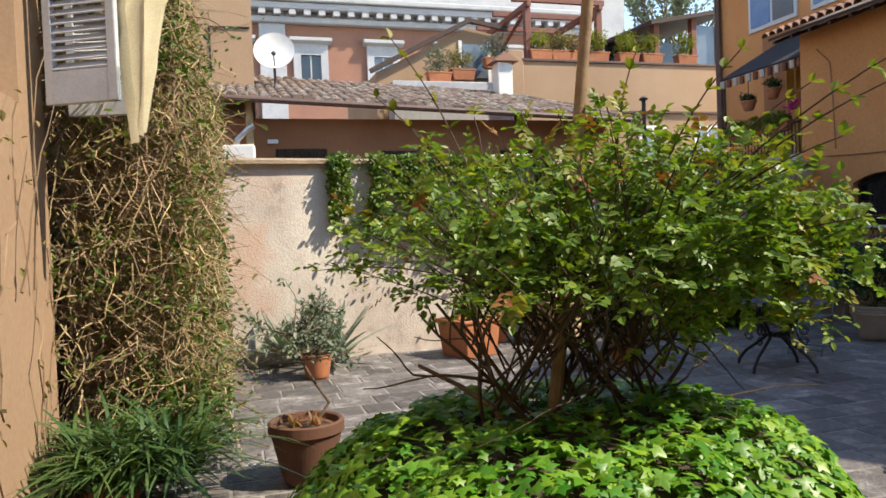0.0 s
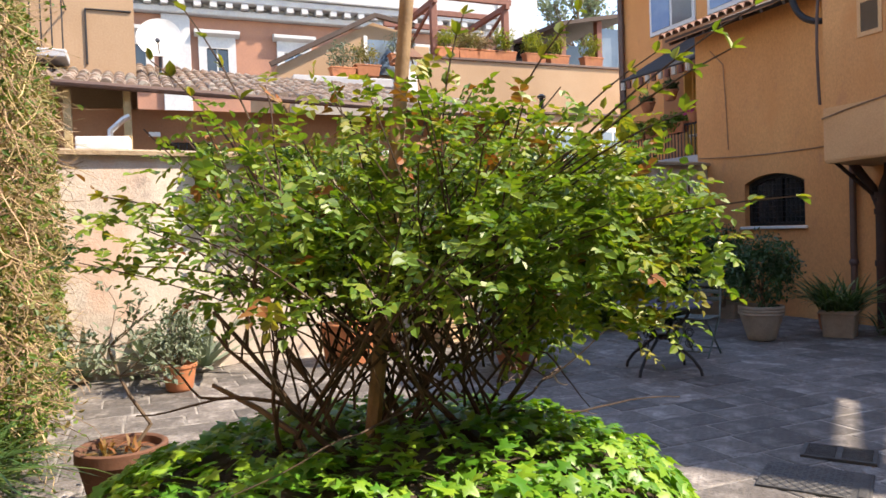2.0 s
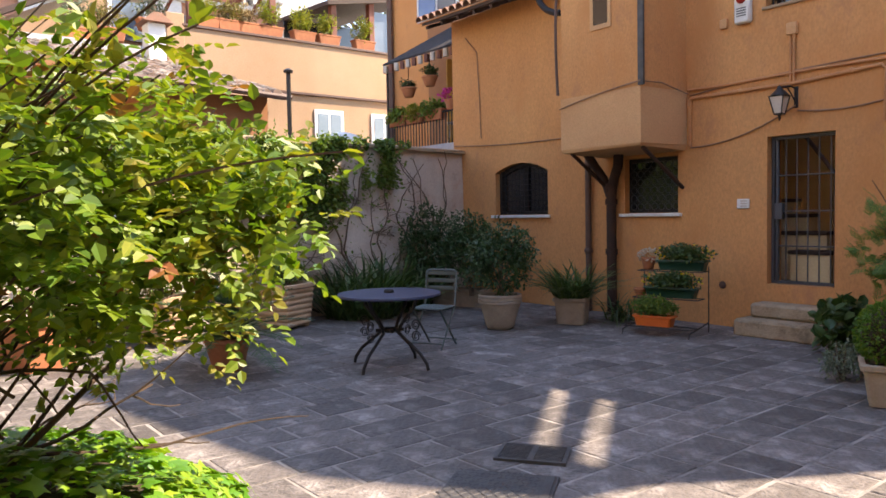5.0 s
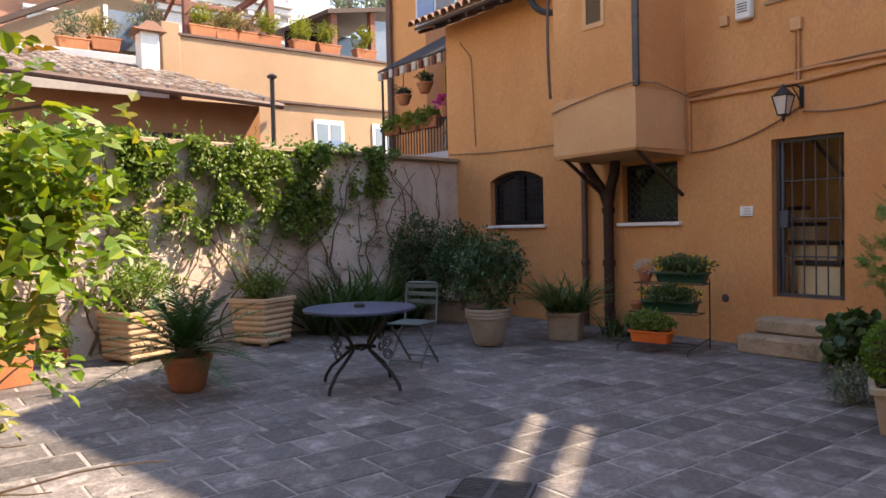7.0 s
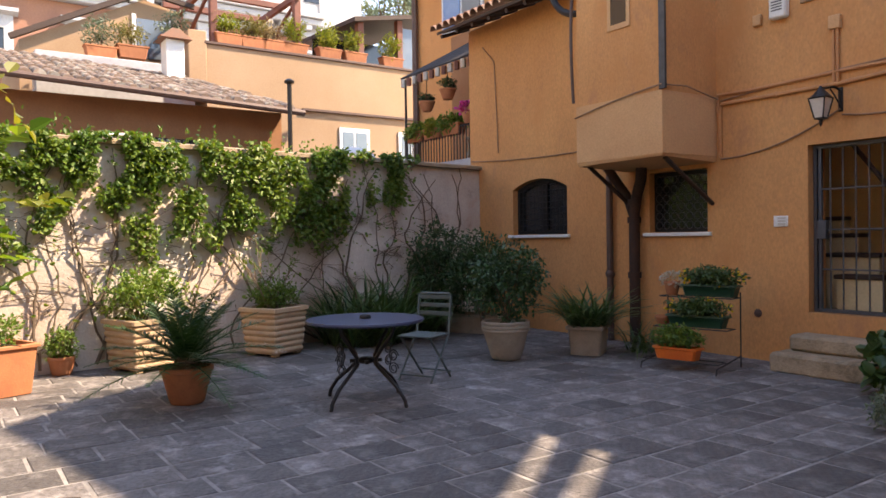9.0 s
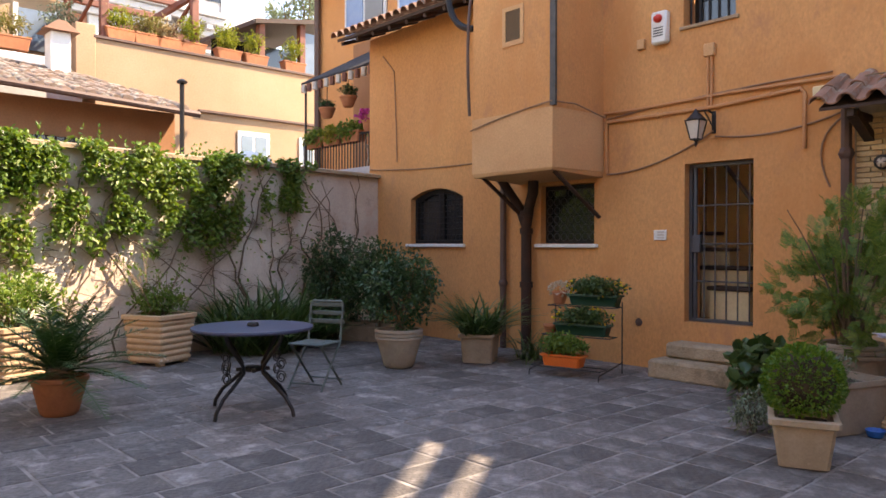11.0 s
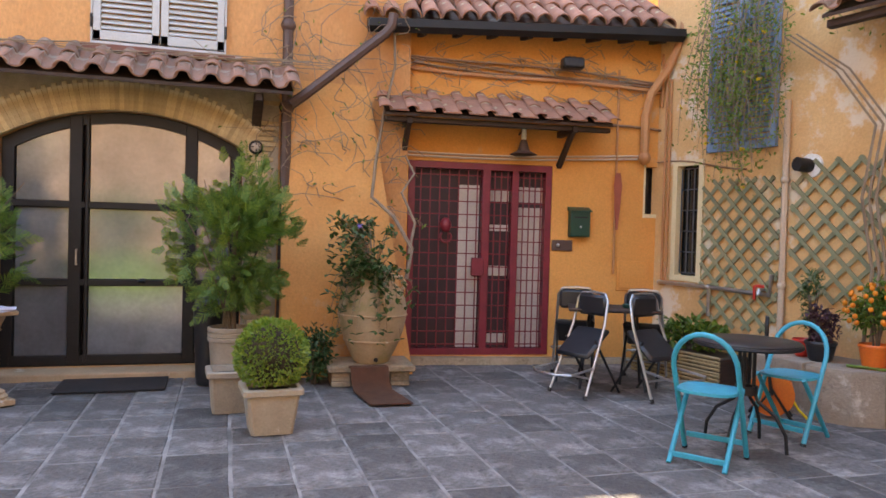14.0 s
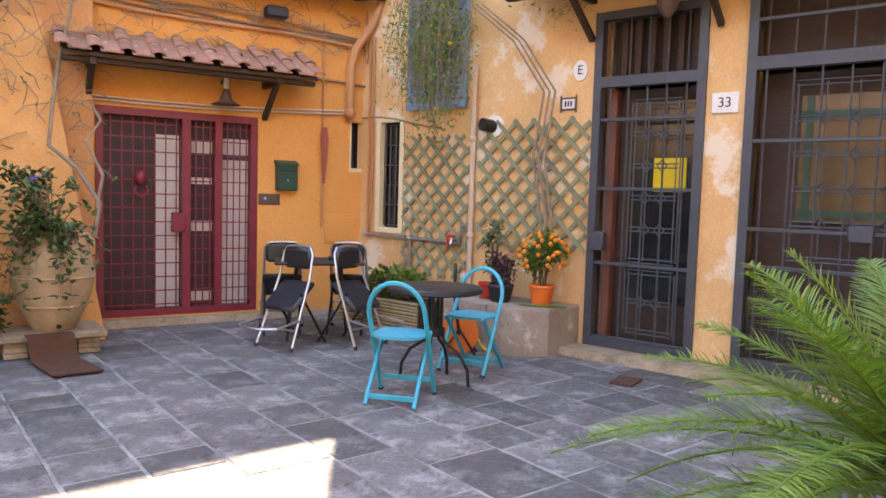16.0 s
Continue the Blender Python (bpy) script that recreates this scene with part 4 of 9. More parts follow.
part("window_sill", Geo().box(-0.68, 0.68, -0.04, 0.058, -0.09, -0.032, 0.008), WOOD_RED, ws, "worn reddish sill")

# arched glazed door
ad = thing("door_2", "large arched glazed door in a dark brown metal frame", "door", (0, 10.56, 0), kind="structure")
x0, x1, z0, zs, zt = ARCH
fr1, inn = ring_frame(arch_loop(x0 + 0.005, x1 - 0.005, z0 + 0.005, zs, zt - 0.005), 0.1, 0, 0.09)
part("door_frame", fr1, DARKMETAL, ad, smooth=False)
for x, w in ((-2.12, 0.11), (-1.1, 0.11)):
    part("mullion", Geo().box(x - w / 2, x + w / 2, -0.01, 0.08, 0.1, 2.42, 0.006), DARKMETAL, ad)
part("mullion", Geo().box(-2.035, -2.005, -0.015, 0.07, 0.1, 2.42, 0.004), DARKMETAL, ad)
for z in (0.85, 1.58):
    part("transom", Geo().box(-2.66, -0.7, -0.008, 0.075, z - 0.03, z + 0.03, 0.006), DARKMETAL, ad)
part("kick_rail", Geo().box(-2.66, -0.7, -0.006, 0.075, 0.07, 0.16, 0.006), DARKMETAL, ad)
for xa, xb in ((-2.62, -2.18), (-2.0, -1.16), (-1.04, -0.74)):
    for za, zb in ((0.165, 0.815), (0.885, 1.545), (1.615, 2.42)):
        part("pane", Geo().box(xa, xb, 0.03, 0.04, za, zb if zb < 2 else (2.42 if xa == -2.0 else 2.3)), FROSTED, ad, "frosted glass pane")
part("handle", Geo().tube([(-2.1, -0.01, 1.02), (-2.1, -0.05, 1.02), (-2.1, -0.05, 1.16), (-2.1, -0.01, 1.16)], 0.009, 6), ALU, ad, "slim metal handle")
part("latch", Geo().ball((-1.53, -0.015, 0.87), 0.04, 8, 4, 0.5), IRON, ad)
for x in (-2.95, -0.5):
    sp = thing("round_wall_light", "round caged wall light on the brick beside the arch", "wall light", (x, 10.465, 2.2), group="lights beside the arch")
    part("case", Geo().tube([(0, 0.035, 0), (0, -0.03, 0)], 0.07, 14), IRON, sp)
    part("glass", Geo().ball((0, -0.035, 0), 0.052, 10, 5, 0.95), CURTAIN, sp)
    part("guard", Geo().tube([(0.06 * math.cos(a), -0.065, 0.06 * math.sin(a)) for a in np.linspace(0, 6.283, 13)], 0.007, 4, cap=False).tube([(-0.06, -0.075, 0), (0.06, -0.075, 0)], 0.006, 4).tube([(0, -0.075, -0.06), (0, -0.075, 0.06)], 0.006, 4), IRON, sp)
wall_pipe("downpipe", [(-3.24, 10.38, 0.2), (-3.24, 10.38, 2.72)], 0.05, PIPE, "brown downpipe beside the brick arch", "drain pipe", clips=[(-3.24, 10.38, 1.2), (-3.24, 10.38, 2.3)])
wall_pipe("downpipe", [(-0.22, 10.36, 0.0), (-0.22, 10.36, 1.7), (-0.22, 10.36, 1.72)], 0.055, PIPE_DARK, "black lower length of the corner downpipe", "drain pipe")
wall_pipe("downpipe", [(-0.22, 10.36, 1.7), (-0.22, 10.36, 5.5)], 0.05, PIPE, "brown downpipe at the corner of the house", "drain pipe", clips=[(-0.22, 10.36, 2.6), (-0.22, 10.36, 3.4)])
wall_pipe("gutter_pipe", [(-0.18, 10.26, 2.62), (-0.05, 10.22, 2.72), (0.7, 10.14, 3.36), (0.76, 10.13, 3.44), (0.78, 10.13, 3.56)], 0.05, PIPE, "slanting black gutter pipe to the corner downpipe")

# left eave of the house with tiles
ev = thing("house_eave", "timber eave with clay tile edge on the ochre house", "eave", (0, 0, 0))
part("soffit", Geo().add([(-11.0, 9.9, 4.83), (-7.9, 9.9, 4.83), (-7.9, 10.5, 5.05), (-11.0, 10.5, 5.05), (-11.0, 9.9, 4.88), (-7.9, 9.9, 4.88), (-7.9, 10.5, 5.1), (-11.0, 10.5, 5.1)],
     [(0, 3, 2, 1), (4, 5, 6, 7), (0, 1, 5, 4), (1, 2, 6, 5), (2, 3, 7, 6), (3, 0, 4, 7)]), WOOD_DARK, ev, smooth=False)
for i in range(8):
    part("rafter", Geo().tube([(-10.9 + i * 0.42, 9.93, 4.79), (-10.9 + i * 0.42, 10.5, 5.0)], 0.04, 4), WOOD_DARK, ev)
tm = tile_mesh("eave_tile", 0.42, 0.085, ROOFTILE)
for i in range(18):
    for k in range(2):
        ob = part("eave_tile", tm, None, ev)
        ob.matrix_basis = pose(-11.0 + i * 0.185, 9.83 + k * 0.32, 4.9 + k * 0.13, 0, 0, 0) @ pose(0, 0, 0, 20, 0, 0) @ pose(0, 0, 0, 0, 0, 90)
single("roof_house", Geo().add([(-11.0, 9.95, 4.89), (-7.46, 9.95, 4.89), (-7.46, 15, 6.8), (-11.0, 15, 6.8)], [(0, 1, 2, 3)]), ROOFTILE_J, "old clay tile roof of the house", "roof", kind="structure")

# ---- the orange wing ----
gu = thing("wing_gutter", "dark gutter under the tile edge of the wing", "gutter", (0, 0, 0))
prof = lambda u: [on_red(u, w, 3.47 + 0.045 * u + h) for w, h in ((-0.42, 0.1), (-0.42, 0.02), (-0.36, -0.03), (-0.3, 0.02), (-0.3, 0.1), (-0.32, 0.1), (-0.32, 0.03), (-0.36, -0.01), (-0.4, 0.03), (-0.4, 0.1))]
part("channel", Geo().rings([prof(u) for u in np.linspace(-0.5, 2.95, 8)]), DARKMETAL, gu)
part("soffit", Geo().rings([[on_red(u, -0.38, 3.5 + 0.045 * u), on_red(u, 0.0, 3.55 + 0.045 * u), on_red(u, 0.0, 3.58 + 0.045 * u), on_red(u, -0.38, 3.53 + 0.045 * u)] for u in (-0.5, 3.0)]), WOOD_DARK, gu)
for i in range(9):
    u = -0.3 + i * 0.38
    part("rafter", Geo().tube([on_red(u, -0.33, 3.46 + 0.045 * u), on_red(u, 0.0, 3.52 + 0.045 * u)], 0.035, 4), WOOD_DARK, gu)
single("roof_wing", Geo().rings([[on_red(u, -0.3, 3.56 + 0.045 * u), on_red(u, 1.9, 5.0 + 0.045 * u), on_red(u, 1.9, 4.9), on_red(u, -0.3, 3.5 + 0.045 * u)] for u in (-0.5, 3.0)]), ROOFTILE_J, "clay tile roof of the orange wing", "roof", kind="structure", smooth=False)
tm2 = tile_mesh("roof_tile", 0.46, 0.095, ROOFTILE_RED)
rw = thing("wing_roof_tiles", "mossy clay roof tiles along the wing's gutter", "roof tiles", (0, 0, 0))
for i in range(17):
    for k in range(3):
        u = -0.45 + i * 0.2
        p = on_red(u, -0.38 + k * 0.36, 3.60 + 0.045 * u + k * 0.232)
        ob = part("roof_tile", tm2, None, rw)
        ob.matrix_basis = Matrix.Translation(p) @ pose(0, 0, 0, 0, 0, RED_TURN) @ pose(0, 0, 0, 32, 0, 0) @ pose(0, 0, 0, 0, 0, 90 + rnd(-3, 3))

rd = thing("door_3", "dark red iron grille door with glazed leaves and curtains", "door", (on_red(0, 0.05, 0).x, on_red(0, 0.05, 0).y, 0), RED_TURN, kind="structure")
fr1, inn = ring_frame(rect(0.005, 1.615, 0.085, 2.185), 0.07, -0.05, 0.06)
part("door_frame", fr1, REDPAINT, rd, smooth=False)
for x, w in ((0.87, 0.09), (1.2, 0.08)):
    part("stile", Geo().box(x - w / 2, x + w / 2, -0.045, 0.05, 0.1, 2.17, 0.006), REDPAINT, rd)
for xa, xb, n in ((0.09, 0.82, 7), (0.93, 1.15, 3), (1.26, 1.53, 4)):
    for i in range(n):
        x = xa + (xb - xa) * (i + 0.5) / n
        part("bar", Geo().tube([(x, -0.03, 0.12), (x, -0.03, 2.13)], 0.007, 6), REDPAINT, rd)
    for j in range(14):
        z = 0.2 + j * 0.142
        part("cross_bar", Geo().box(xa - 0.02, xb + 0.02, -0.036, -0.026, z - 0.006, z + 0.006), REDPAINT, rd)
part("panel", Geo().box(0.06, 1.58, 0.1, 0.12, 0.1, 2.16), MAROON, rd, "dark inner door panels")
for xa, xb, za, zb in ((0.58, 0.82, 0.15, 1.95), (0.94, 1.16, 1.78, 1.9), (0.94, 1.16, 1.45, 1.52), (0.94, 1.16, 0.95, 1.06), (0.94, 1.16, 0.2, 0.3), (1.25, 1.55, 0.15, 1.72), (1.25, 1.55, 1.78, 1.95)):
    part("curtain", Geo().box(xa, xb, 0.08, 0.095, za, zb), CURTAIN, rd, "white curtain behind the glass")
part("lock", Geo().box(0.72, 0.86, -0.06, -0.01, 0.95, 1.15, 0.008), REDPAINT, rd)
kn = part("door_knocker", Geo().ball((0.42, -0.06, 1.5), 0.065, 10, 6, 1.25), REDPAINT, rd, "red animal-mask door knocker")
part("knocker_ring", Geo().tube([(0.42 + 0.06 * math.sin(a), -0.08, 1.37 - 0.06 * math.cos(a)) for a in np.linspace(-2.4, 2.4, 12)], 0.011, 6), REDPAINT, kn)


def at_red(u, w, z):
    p = on_red(u, w, z)
    return (p.x, p.y, p.z)


mb = thing("letterbox", "dark green metal letterbox on the orange wall", "letterbox", at_red(1.93, 0, 1.57), RED_TURN)
part("body", Geo().box(-0.115, 0.115, -0.1, 0, -0.16, 0.13, 0.01), GREENBOX, mb)
part("lid", Geo().add([(-0.125, -0.12, 0.13), (0.125, -0.12, 0.13), (0.125, 0, 0.175), (-0.125, 0, 0.175), (-0.125, -0.12, 0.115), (0.125, -0.12, 0.115), (0.125, 0, 0.13), (-0.125, 0, 0.13)],
     [(0, 1, 2, 3), (4, 7, 6, 5), (0, 4, 5, 1), (1, 5, 6, 2), (3, 7, 4, 0)]), GREENBOX, mb, smooth=False)
part("slot", Geo().box(-0.08, 0.08, -0.104, -0.1, 0.05, 0.065), IRON, mb)
part("keyhole", Geo().ball((0, -0.1, -0.05), 0.014, 8, 4), ALU, mb)
ic = thing("intercom_plate", "brown metal intercom plate beside the red door", "intercom", at_red(1.75, 0, 1.31), RED_TURN)
part("plate", Geo().box(-0.12, 0.12, -0.02, 0, -0.06, 0.06, 0.005), PIPE, ic)
part("button", Geo().ball((-0.05, -0.022, 0), 0.022, 8, 4), ALU, ic)
sl = thing("window_5", "narrow slit window with a flaking white edge", "window", at_red(2.81, 0, 1.96), RED_TURN, kind="structure")
part("window_frame", Geo().box(-0.1, -0.078, -0.006, 0.1, -0.3, 0.29).box(0.078, 0.1, -0.006, 0.1, -0.3, 0.29).box(-0.1, 0.1, -0.008, 0.1, -0.31, -0.268), CREAM, sl)
part("pane", Geo().box(-0.078, 0.078, 0.12, 0.13, -0.27, 0.28), GLASS_DARK, sl)
mh = thing("meter_hatch", "flush orange painted meter hatch low on the wing", "hatch", at_red(2.6, 0, 0.98), RED_TURN)
part("frame", Geo().box(-0.19, 0.19, -0.012, 0, -0.17, 0.17, 0.004), PLASTER_RED, mh)
part("door", Geo().box(-0.16, 0.16, -0.02, -0.0125, -0.14, 0.14, 0.003), PLASTER_RED, mh)
wl = thing("bell_lamp", "rusty iron bell lamp hanging on the wall above the red door", "wall lamp", at_red(1.22, 0, 2.42), RED_TURN)
part("arm", Geo().tube([(0, 0, 0.1), (0, -0.12, 0.14), (0, -0.18, 0.06), (0, -0.18, -0.06)], 0.012, 6), IRON, wl)
part("bulb_holder", Geo().tube([(0, -0.18, 0.0), (0, -0.18, 0.14)], 0.028, 8), WHITE, wl, "white lamp holder")
part("shade", Geo().lathe([(0.03, 0.02), (0.05, -0.04), (0.07, -0.1), (0.15, -0.14)], 14, (0, -0.18, 0)), PIPE, wl, "rusty flared shade")
wall_pipe("drain_hose", [on_red(3.02, -0.25, 3.9), on_red(2.98, -0.28, 3.65), on_red(2.86, -0.2, 3.3), on_red(2.72, -0.1, 3.05), on_red(2.67, -0.08, 2.8), on_red(2.67, -0.08, 2.28)], 0.05, PIPE_OCHRE, "thick salmon pink drain pipe with a bend", "drain pipe", clips=[on_red(2.67, -0.08, 2.32)])
for k, (za, zb, r, m) in enumerate(((3.28, 3.14, 0.014, CABLE), (3.24, 3.1, 0.011, CABLE), (3.2, 3.07, 0.02, PIPE_OCHRE), (3.34, 3.18, 0.012, CABLE))):
    wall_pipe("cable", [on_red(-0.8 + u, -0.03 - 0.004 * k, za + (zb - za) * u / 3.8 + 0.02 * math.sin(u * 2 + k)) for u in np.linspace(0, 3.8, 14)], r, m, "painted cable strung along the wing below the gutter", "cable", "cables on the walls")
wall_pipe("cable", [on_red(u, -0.03, 2.78 - 0.05 * u + 0.02 * math.sin(3 * u)) for u in np.linspace(1.9, 2.95, 6)], 0.014, CABLE, "dark cable beside the tiled canopy", "cable", "cables on the walls")
for dz in (0, 0.035):
    wall_pipe("cable", [on_red(u, -0.03, 2.24 + dz - 0.025 * math.sin((u + .1) * 1.4) + 0.02 * u) for u in np.linspace(-0.1, 2.7, 12)], 0.012, CABLE_WHITE, "pale cable sagging over the red door", "cable", "cables on the walls")
wall_pipe("conduit", [on_red(2.36, -0.03, 3.3), on_red(2.36, -0.03, 1.0)], 0.014, PIPE_OCHRE, "thin upright conduit on the wing")
single("paint_run", Geo().rings([[on_red(2.37 + s * w, -0.055 - 0.01 * abs(s), z) for s in (-1, 0, 1)] + [on_red(2.37, 0.0, z)] for z, w in ((2.14, 0.03), (2.0, 0.05), (1.75, 0.035), (1.5, 0.012))]), mat("old red sealant", (0.38, 0.09, 0.05), (0.30, 0.07, 0.04), 0.8, bump=0.4), "clot of red sealant hanging on the conduit", "sealant")
for k, u in enumerate((2.93, 2.97, 3.01)):
    wall_pipe("conduit", [on_red(u, -0.04, 3.6 - 0.1 * k), on_red(u, -0.04, 0.85)], 0.016, PIPE_OCHRE, "upright ochre conduit in the corner")
single("floodlight", Geo().box(-0.12, 0.12, -0.2, -0.06, -0.06, 0.06, 0.02).tube([(0, -0.06, 0.02), (0, 0.02, 0.08)], 0.02, 6), IRON, "small black floodlight under the gutter", "floodlight", at_red(1.72, -0.12, 3.28), RED_TURN)


# ---- the wall with the gates ----
def at_gate(u, w, z):
    p = on_gate(u, w, z)
    return (p.x, p.y, p.z)


def leaded(x0, x1, z0, z1, cols, rows, t, name="lead_line"):
    """Lines of a leaded grille with small diamonds where they cross."""
    for i in range(cols + 1):
        for d in (-0.018, 0.018) if i in (0, cols) else (0.0,):
            x = x0 + (x1 - x0) * i / cols + d
            part(name, Geo().tube([(x, 0, z0), (x, 0, z1)], 0.006, 5), GREYMETAL, t)
    for j in range(rows + 1):
        z = z0 + (z1 - z0) * j / rows
        for d in (-0.018, 0.018):
            part(name, Geo().tube([(x0, 0.004, z + d), (x1, 0.004, z + d)], 0.006, 5), GREYMETAL, t)
    for i in range(1, cols):
        for j in range(1, rows):
            x, z = x0 + (x1 - x0) * i / cols, z0 + (z1 - z0) * j / rows
            part("diamond", Geo().tube([(x + 0.045 * math.sin(a), -0.006, z + 0.05 * math.cos(a)) for a in (0, math.pi / 2, math.pi, 3 * math.pi / 2, 2 * math.pi)], 0.007, 4, cap=False), GREYMETAL, t)


g1 = thing("door_4", "dark timber door behind a grey iron gate with leaded pattern", "door", at_gate(0, 0, 0), GATE_TURN, kind="structure")
fr1, inn = ring_frame(rect(-0.1, 0.93, 0.065, 3.095), 0.075, -0.03, 0.06)
part("door_frame", fr1, GREYMETAL, g1, smooth=False)
part("transom_bar", Geo().box(-0.03, 0.86, -0.03, 0.05, 2.42, 2.52, 0.006), GREYMETAL, g1)
part("reveal_post", Geo().box(-0.02, 0.08, 0.1, 0.2, 0.1, 2.42, 0.006), WOOD_RED, g1, "brown timber post")
part("door_panel", Geo().box(-0.02, 0.85, 0.22, 0.27, 0.08, 2.42), WOOD_DARK, g1, "dark brown timber door")
part("door_glass", Geo().box(0.2, 0.8, 0.205, 0.215, 0.5, 2.3), GLASS_DARK, g1)
part("transom_panel", Geo().box(-0.02, 0.85, 0.22, 0.27, 2.54, 3.05), WOOD_DARK, g1)
for i in range(6):
    part("transom_slat", Geo().box(0.1 + i * 0.13, 0.16 + i * 0.13, 0.1, 0.13, 2.54, 3.04, 0.004), WOOD_DARK, g1)
for i in range(5):
    x = 0.06 + i * 0.175
    part("bar", Geo().tube([(x, 0.0, 0.14), (x, 0.0, 2.42)], 0.009, 6), GREYMETAL, g1)
    part("bar", Geo().tube([(x, 0.0, 2.53), (x, 0.0, 3.02)], 0.008, 6), GREYMETAL, g1)
for z in (0.14, 0.82, 1.5, 2.12):
    part("gate_rail", Geo().box(-0.02, 0.85, -0.02, 0.01, z, z + 0.03, 0.004), GREYMETAL, g1)
leaded(0.3, 0.72, 0.25, 0.78, 3, 2, g1)
leaded(0.3, 0.72, 0.88, 2.28, 3, 5, g1)
part("lock", Geo().box(-0.05, 0.08, -0.07, 0.02, 0.95, 1.12, 0.01), GREYMETAL, g1, "square lock case")
part("notice_card", Geo().box(0.42, 0.72, 0.195, 0.2, 1.5, 1.8), YELLOW, g1, "bright yellow card behind the bars")
part("notice_board", Geo().box(0.35, 0.8, 0.2, 0.204, 0.55, 1.4), GLASS_DARK, g1)

g2 = thing("door_5", "wide grey iron gate over an amber leaded glass door", "door", at_gate(0, 0, 0), GATE_TURN, kind="structure")
fr1, inn = ring_frame(rect(1.25, 2.75, 0.065, 3.345), 0.075, -0.03, 0.06)
part("door_frame", fr1, GREYMETAL, g2, smooth=False)
part("transom_bar", Geo().box(1.32, 2.68, -0.03, 0.05, 2.47, 2.58, 0.006), GREYMETAL, g2)
part("door_panel", Geo().box(1.3, 2.7, 0.24, 0.28, 0.08, 2.47), WOOD_DARK, g2, "dark brown timber door")
part("door_panel", Geo().box(1.3, 2.7, 0.24, 0.28, 2.59, 3.3), WOOD_DARK, g2)
part("amber_glass", Geo().box(1.62, 2.55, 0.215, 0.225, 1.28, 2.28), AMBER, g2, "amber stained glass")
for x0, x1, z0, z1 in ((1.62, 2.55, 2.1, 2.16), (1.62, 2.55, 1.32, 1.38), (1.66, 1.71, 1.28, 2.28)):
    part("green_band", Geo().box(x0, x1, 0.205, 0.213, z0, z1), GREENBOX, g2, "green glass band")
for i in range(7):
    x = 1.40 + i * 0.2
    part("bar", Geo().tube([(x, 0.0, 0.14), (x, 0.0, 2.47)], 0.009, 6), GREYMETAL, g2)
    part("bar", Geo().tube([(x, 0.0, 2.58), (x, 0.0, 3.28)], 0.008, 6), GREYMETAL, g2)
for z in (0.14, 0.9, 1.2, 1.9, 2.85):
    part("gate_rail", Geo().box(1.32, 2.68, -0.02, 0.01, z, z + 0.03, 0.004), GREYMETAL, g2)
leaded(1.62, 2.5, 1.0, 2.35, 4, 5, g2)
part("mesh_panel", grille(1.36, 2.6, 0.16, 0.72, 24, 12, 0.004, 0.015), GREYMETAL, g2, "fine mesh at the foot")
part("lock", Geo().box(2.05, 2.22, -0.07, 0.02, 1.15, 1.28, 0.01), GREYMETAL, g2)

sg = thing("house_number_sign", "oval-cornered white enamel house number 33", "sign", at_gate(1.09, -0.02, 2.23), GATE_TURN)
part("plate", Geo().box(-0.11, 0.11, 0, 0.018, -0.085, 0.085, 0.03), WHITE, sg)
nb = part("number", text_mesh("number", "33", 0.115, INK), None, sg, "dark blue numerals")
nb.matrix_basis = pose(0, -0.004, 0, 90, 0, 0)
se = thing("letter_sign", "small oval white sign with the letter E", "sign", at_gate(-0.25, -0.015, 2.6), GATE_TURN)
part("plate", Geo().tube([(0, 0, 0), (0, 0.014, 0)], 0.085, 20), WHITE, se).matrix_basis = pose(0, 0, 0) @ Matrix.Diagonal((0.85, 1, 1.1, 1))
part("letter", text_mesh("letter", "E", 0.12, INK), None, se).matrix_basis = pose(0, -0.004, 0, 90, 0, 0)
s2 = thing("number_tile", "small old number tile in an iron holder", "sign", at_gate(-0.36, -0.015, 2.3), GATE_TURN)
part("holder", Geo().box(-0.08, 0.08, 0, 0.012, -0.06, -0.045).box(-0.08, 0.08, 0, 0.012, 0.045, 0.06).tube([(-0.08, 0, -0.08), (-0.08, 0, 0.08)], 0.008, 5).tube([(0.08, 0, -0.08), (0.08, 0, 0.08)], 0.008, 5), PIPE, s2)
part("tile", Geo().box(-0.06, 0.06, -0.002, 0.012, -0.043, 0.043), WHITE, s2)
part("number_marks", Geo().box(-0.04, -0.02, -0.005, -0.002, -0.025, 0.025).box(-0.008, 0.008, -0.005, -0.002, -0.025, 0.025).box(0.02, 0.04, -0.005, -0.002, -0.025, 0.025), INK, s2, "worn dark digits")
single("bell_plate", Geo().box(-0.06, 0.06, -0.02, 0, -0.03, 0.03, 0.008), PIPE_OCHRE, "small bell plate beside the gate", "doorbell", at_gate(-0.22, 0, 1.42), GATE_TURN)
vt = thing("vent_disc", "round white vent collar with a black flue hole", "vent", at_gate(-1.2, 0, 2.12), GATE_TURN)
part("collar", Geo().tube([(0, 0, 0), (0, -0.03, 0)], 0.11, 18), WHITE, vt)
part("flue", Geo().tube([(-0.02, -0.02, 0), (-0.05, -0.16, 0.01)], 0.065, 12), IRON, vt)

wc = thing("window_6", "tall narrow window with a white frame and iron grille", "window", at_gate(-2.65, 0.0, 1.62), GATE_TURN, kind="structure")
part("window_frame", panel(rect(-0.215, 0.215, -0.66, 0.66), [rect(-0.15, 0.15, -0.6, 0.6)], 0.09, lambda u, w, z: Vector((u, -0.02 + w, z))), CREAM, wc, smooth=False)
part("pane", Geo().box(-0.16, 0.16, 0.1, 0.11, -0.61, 0.61), GLASS_DARK, wc)
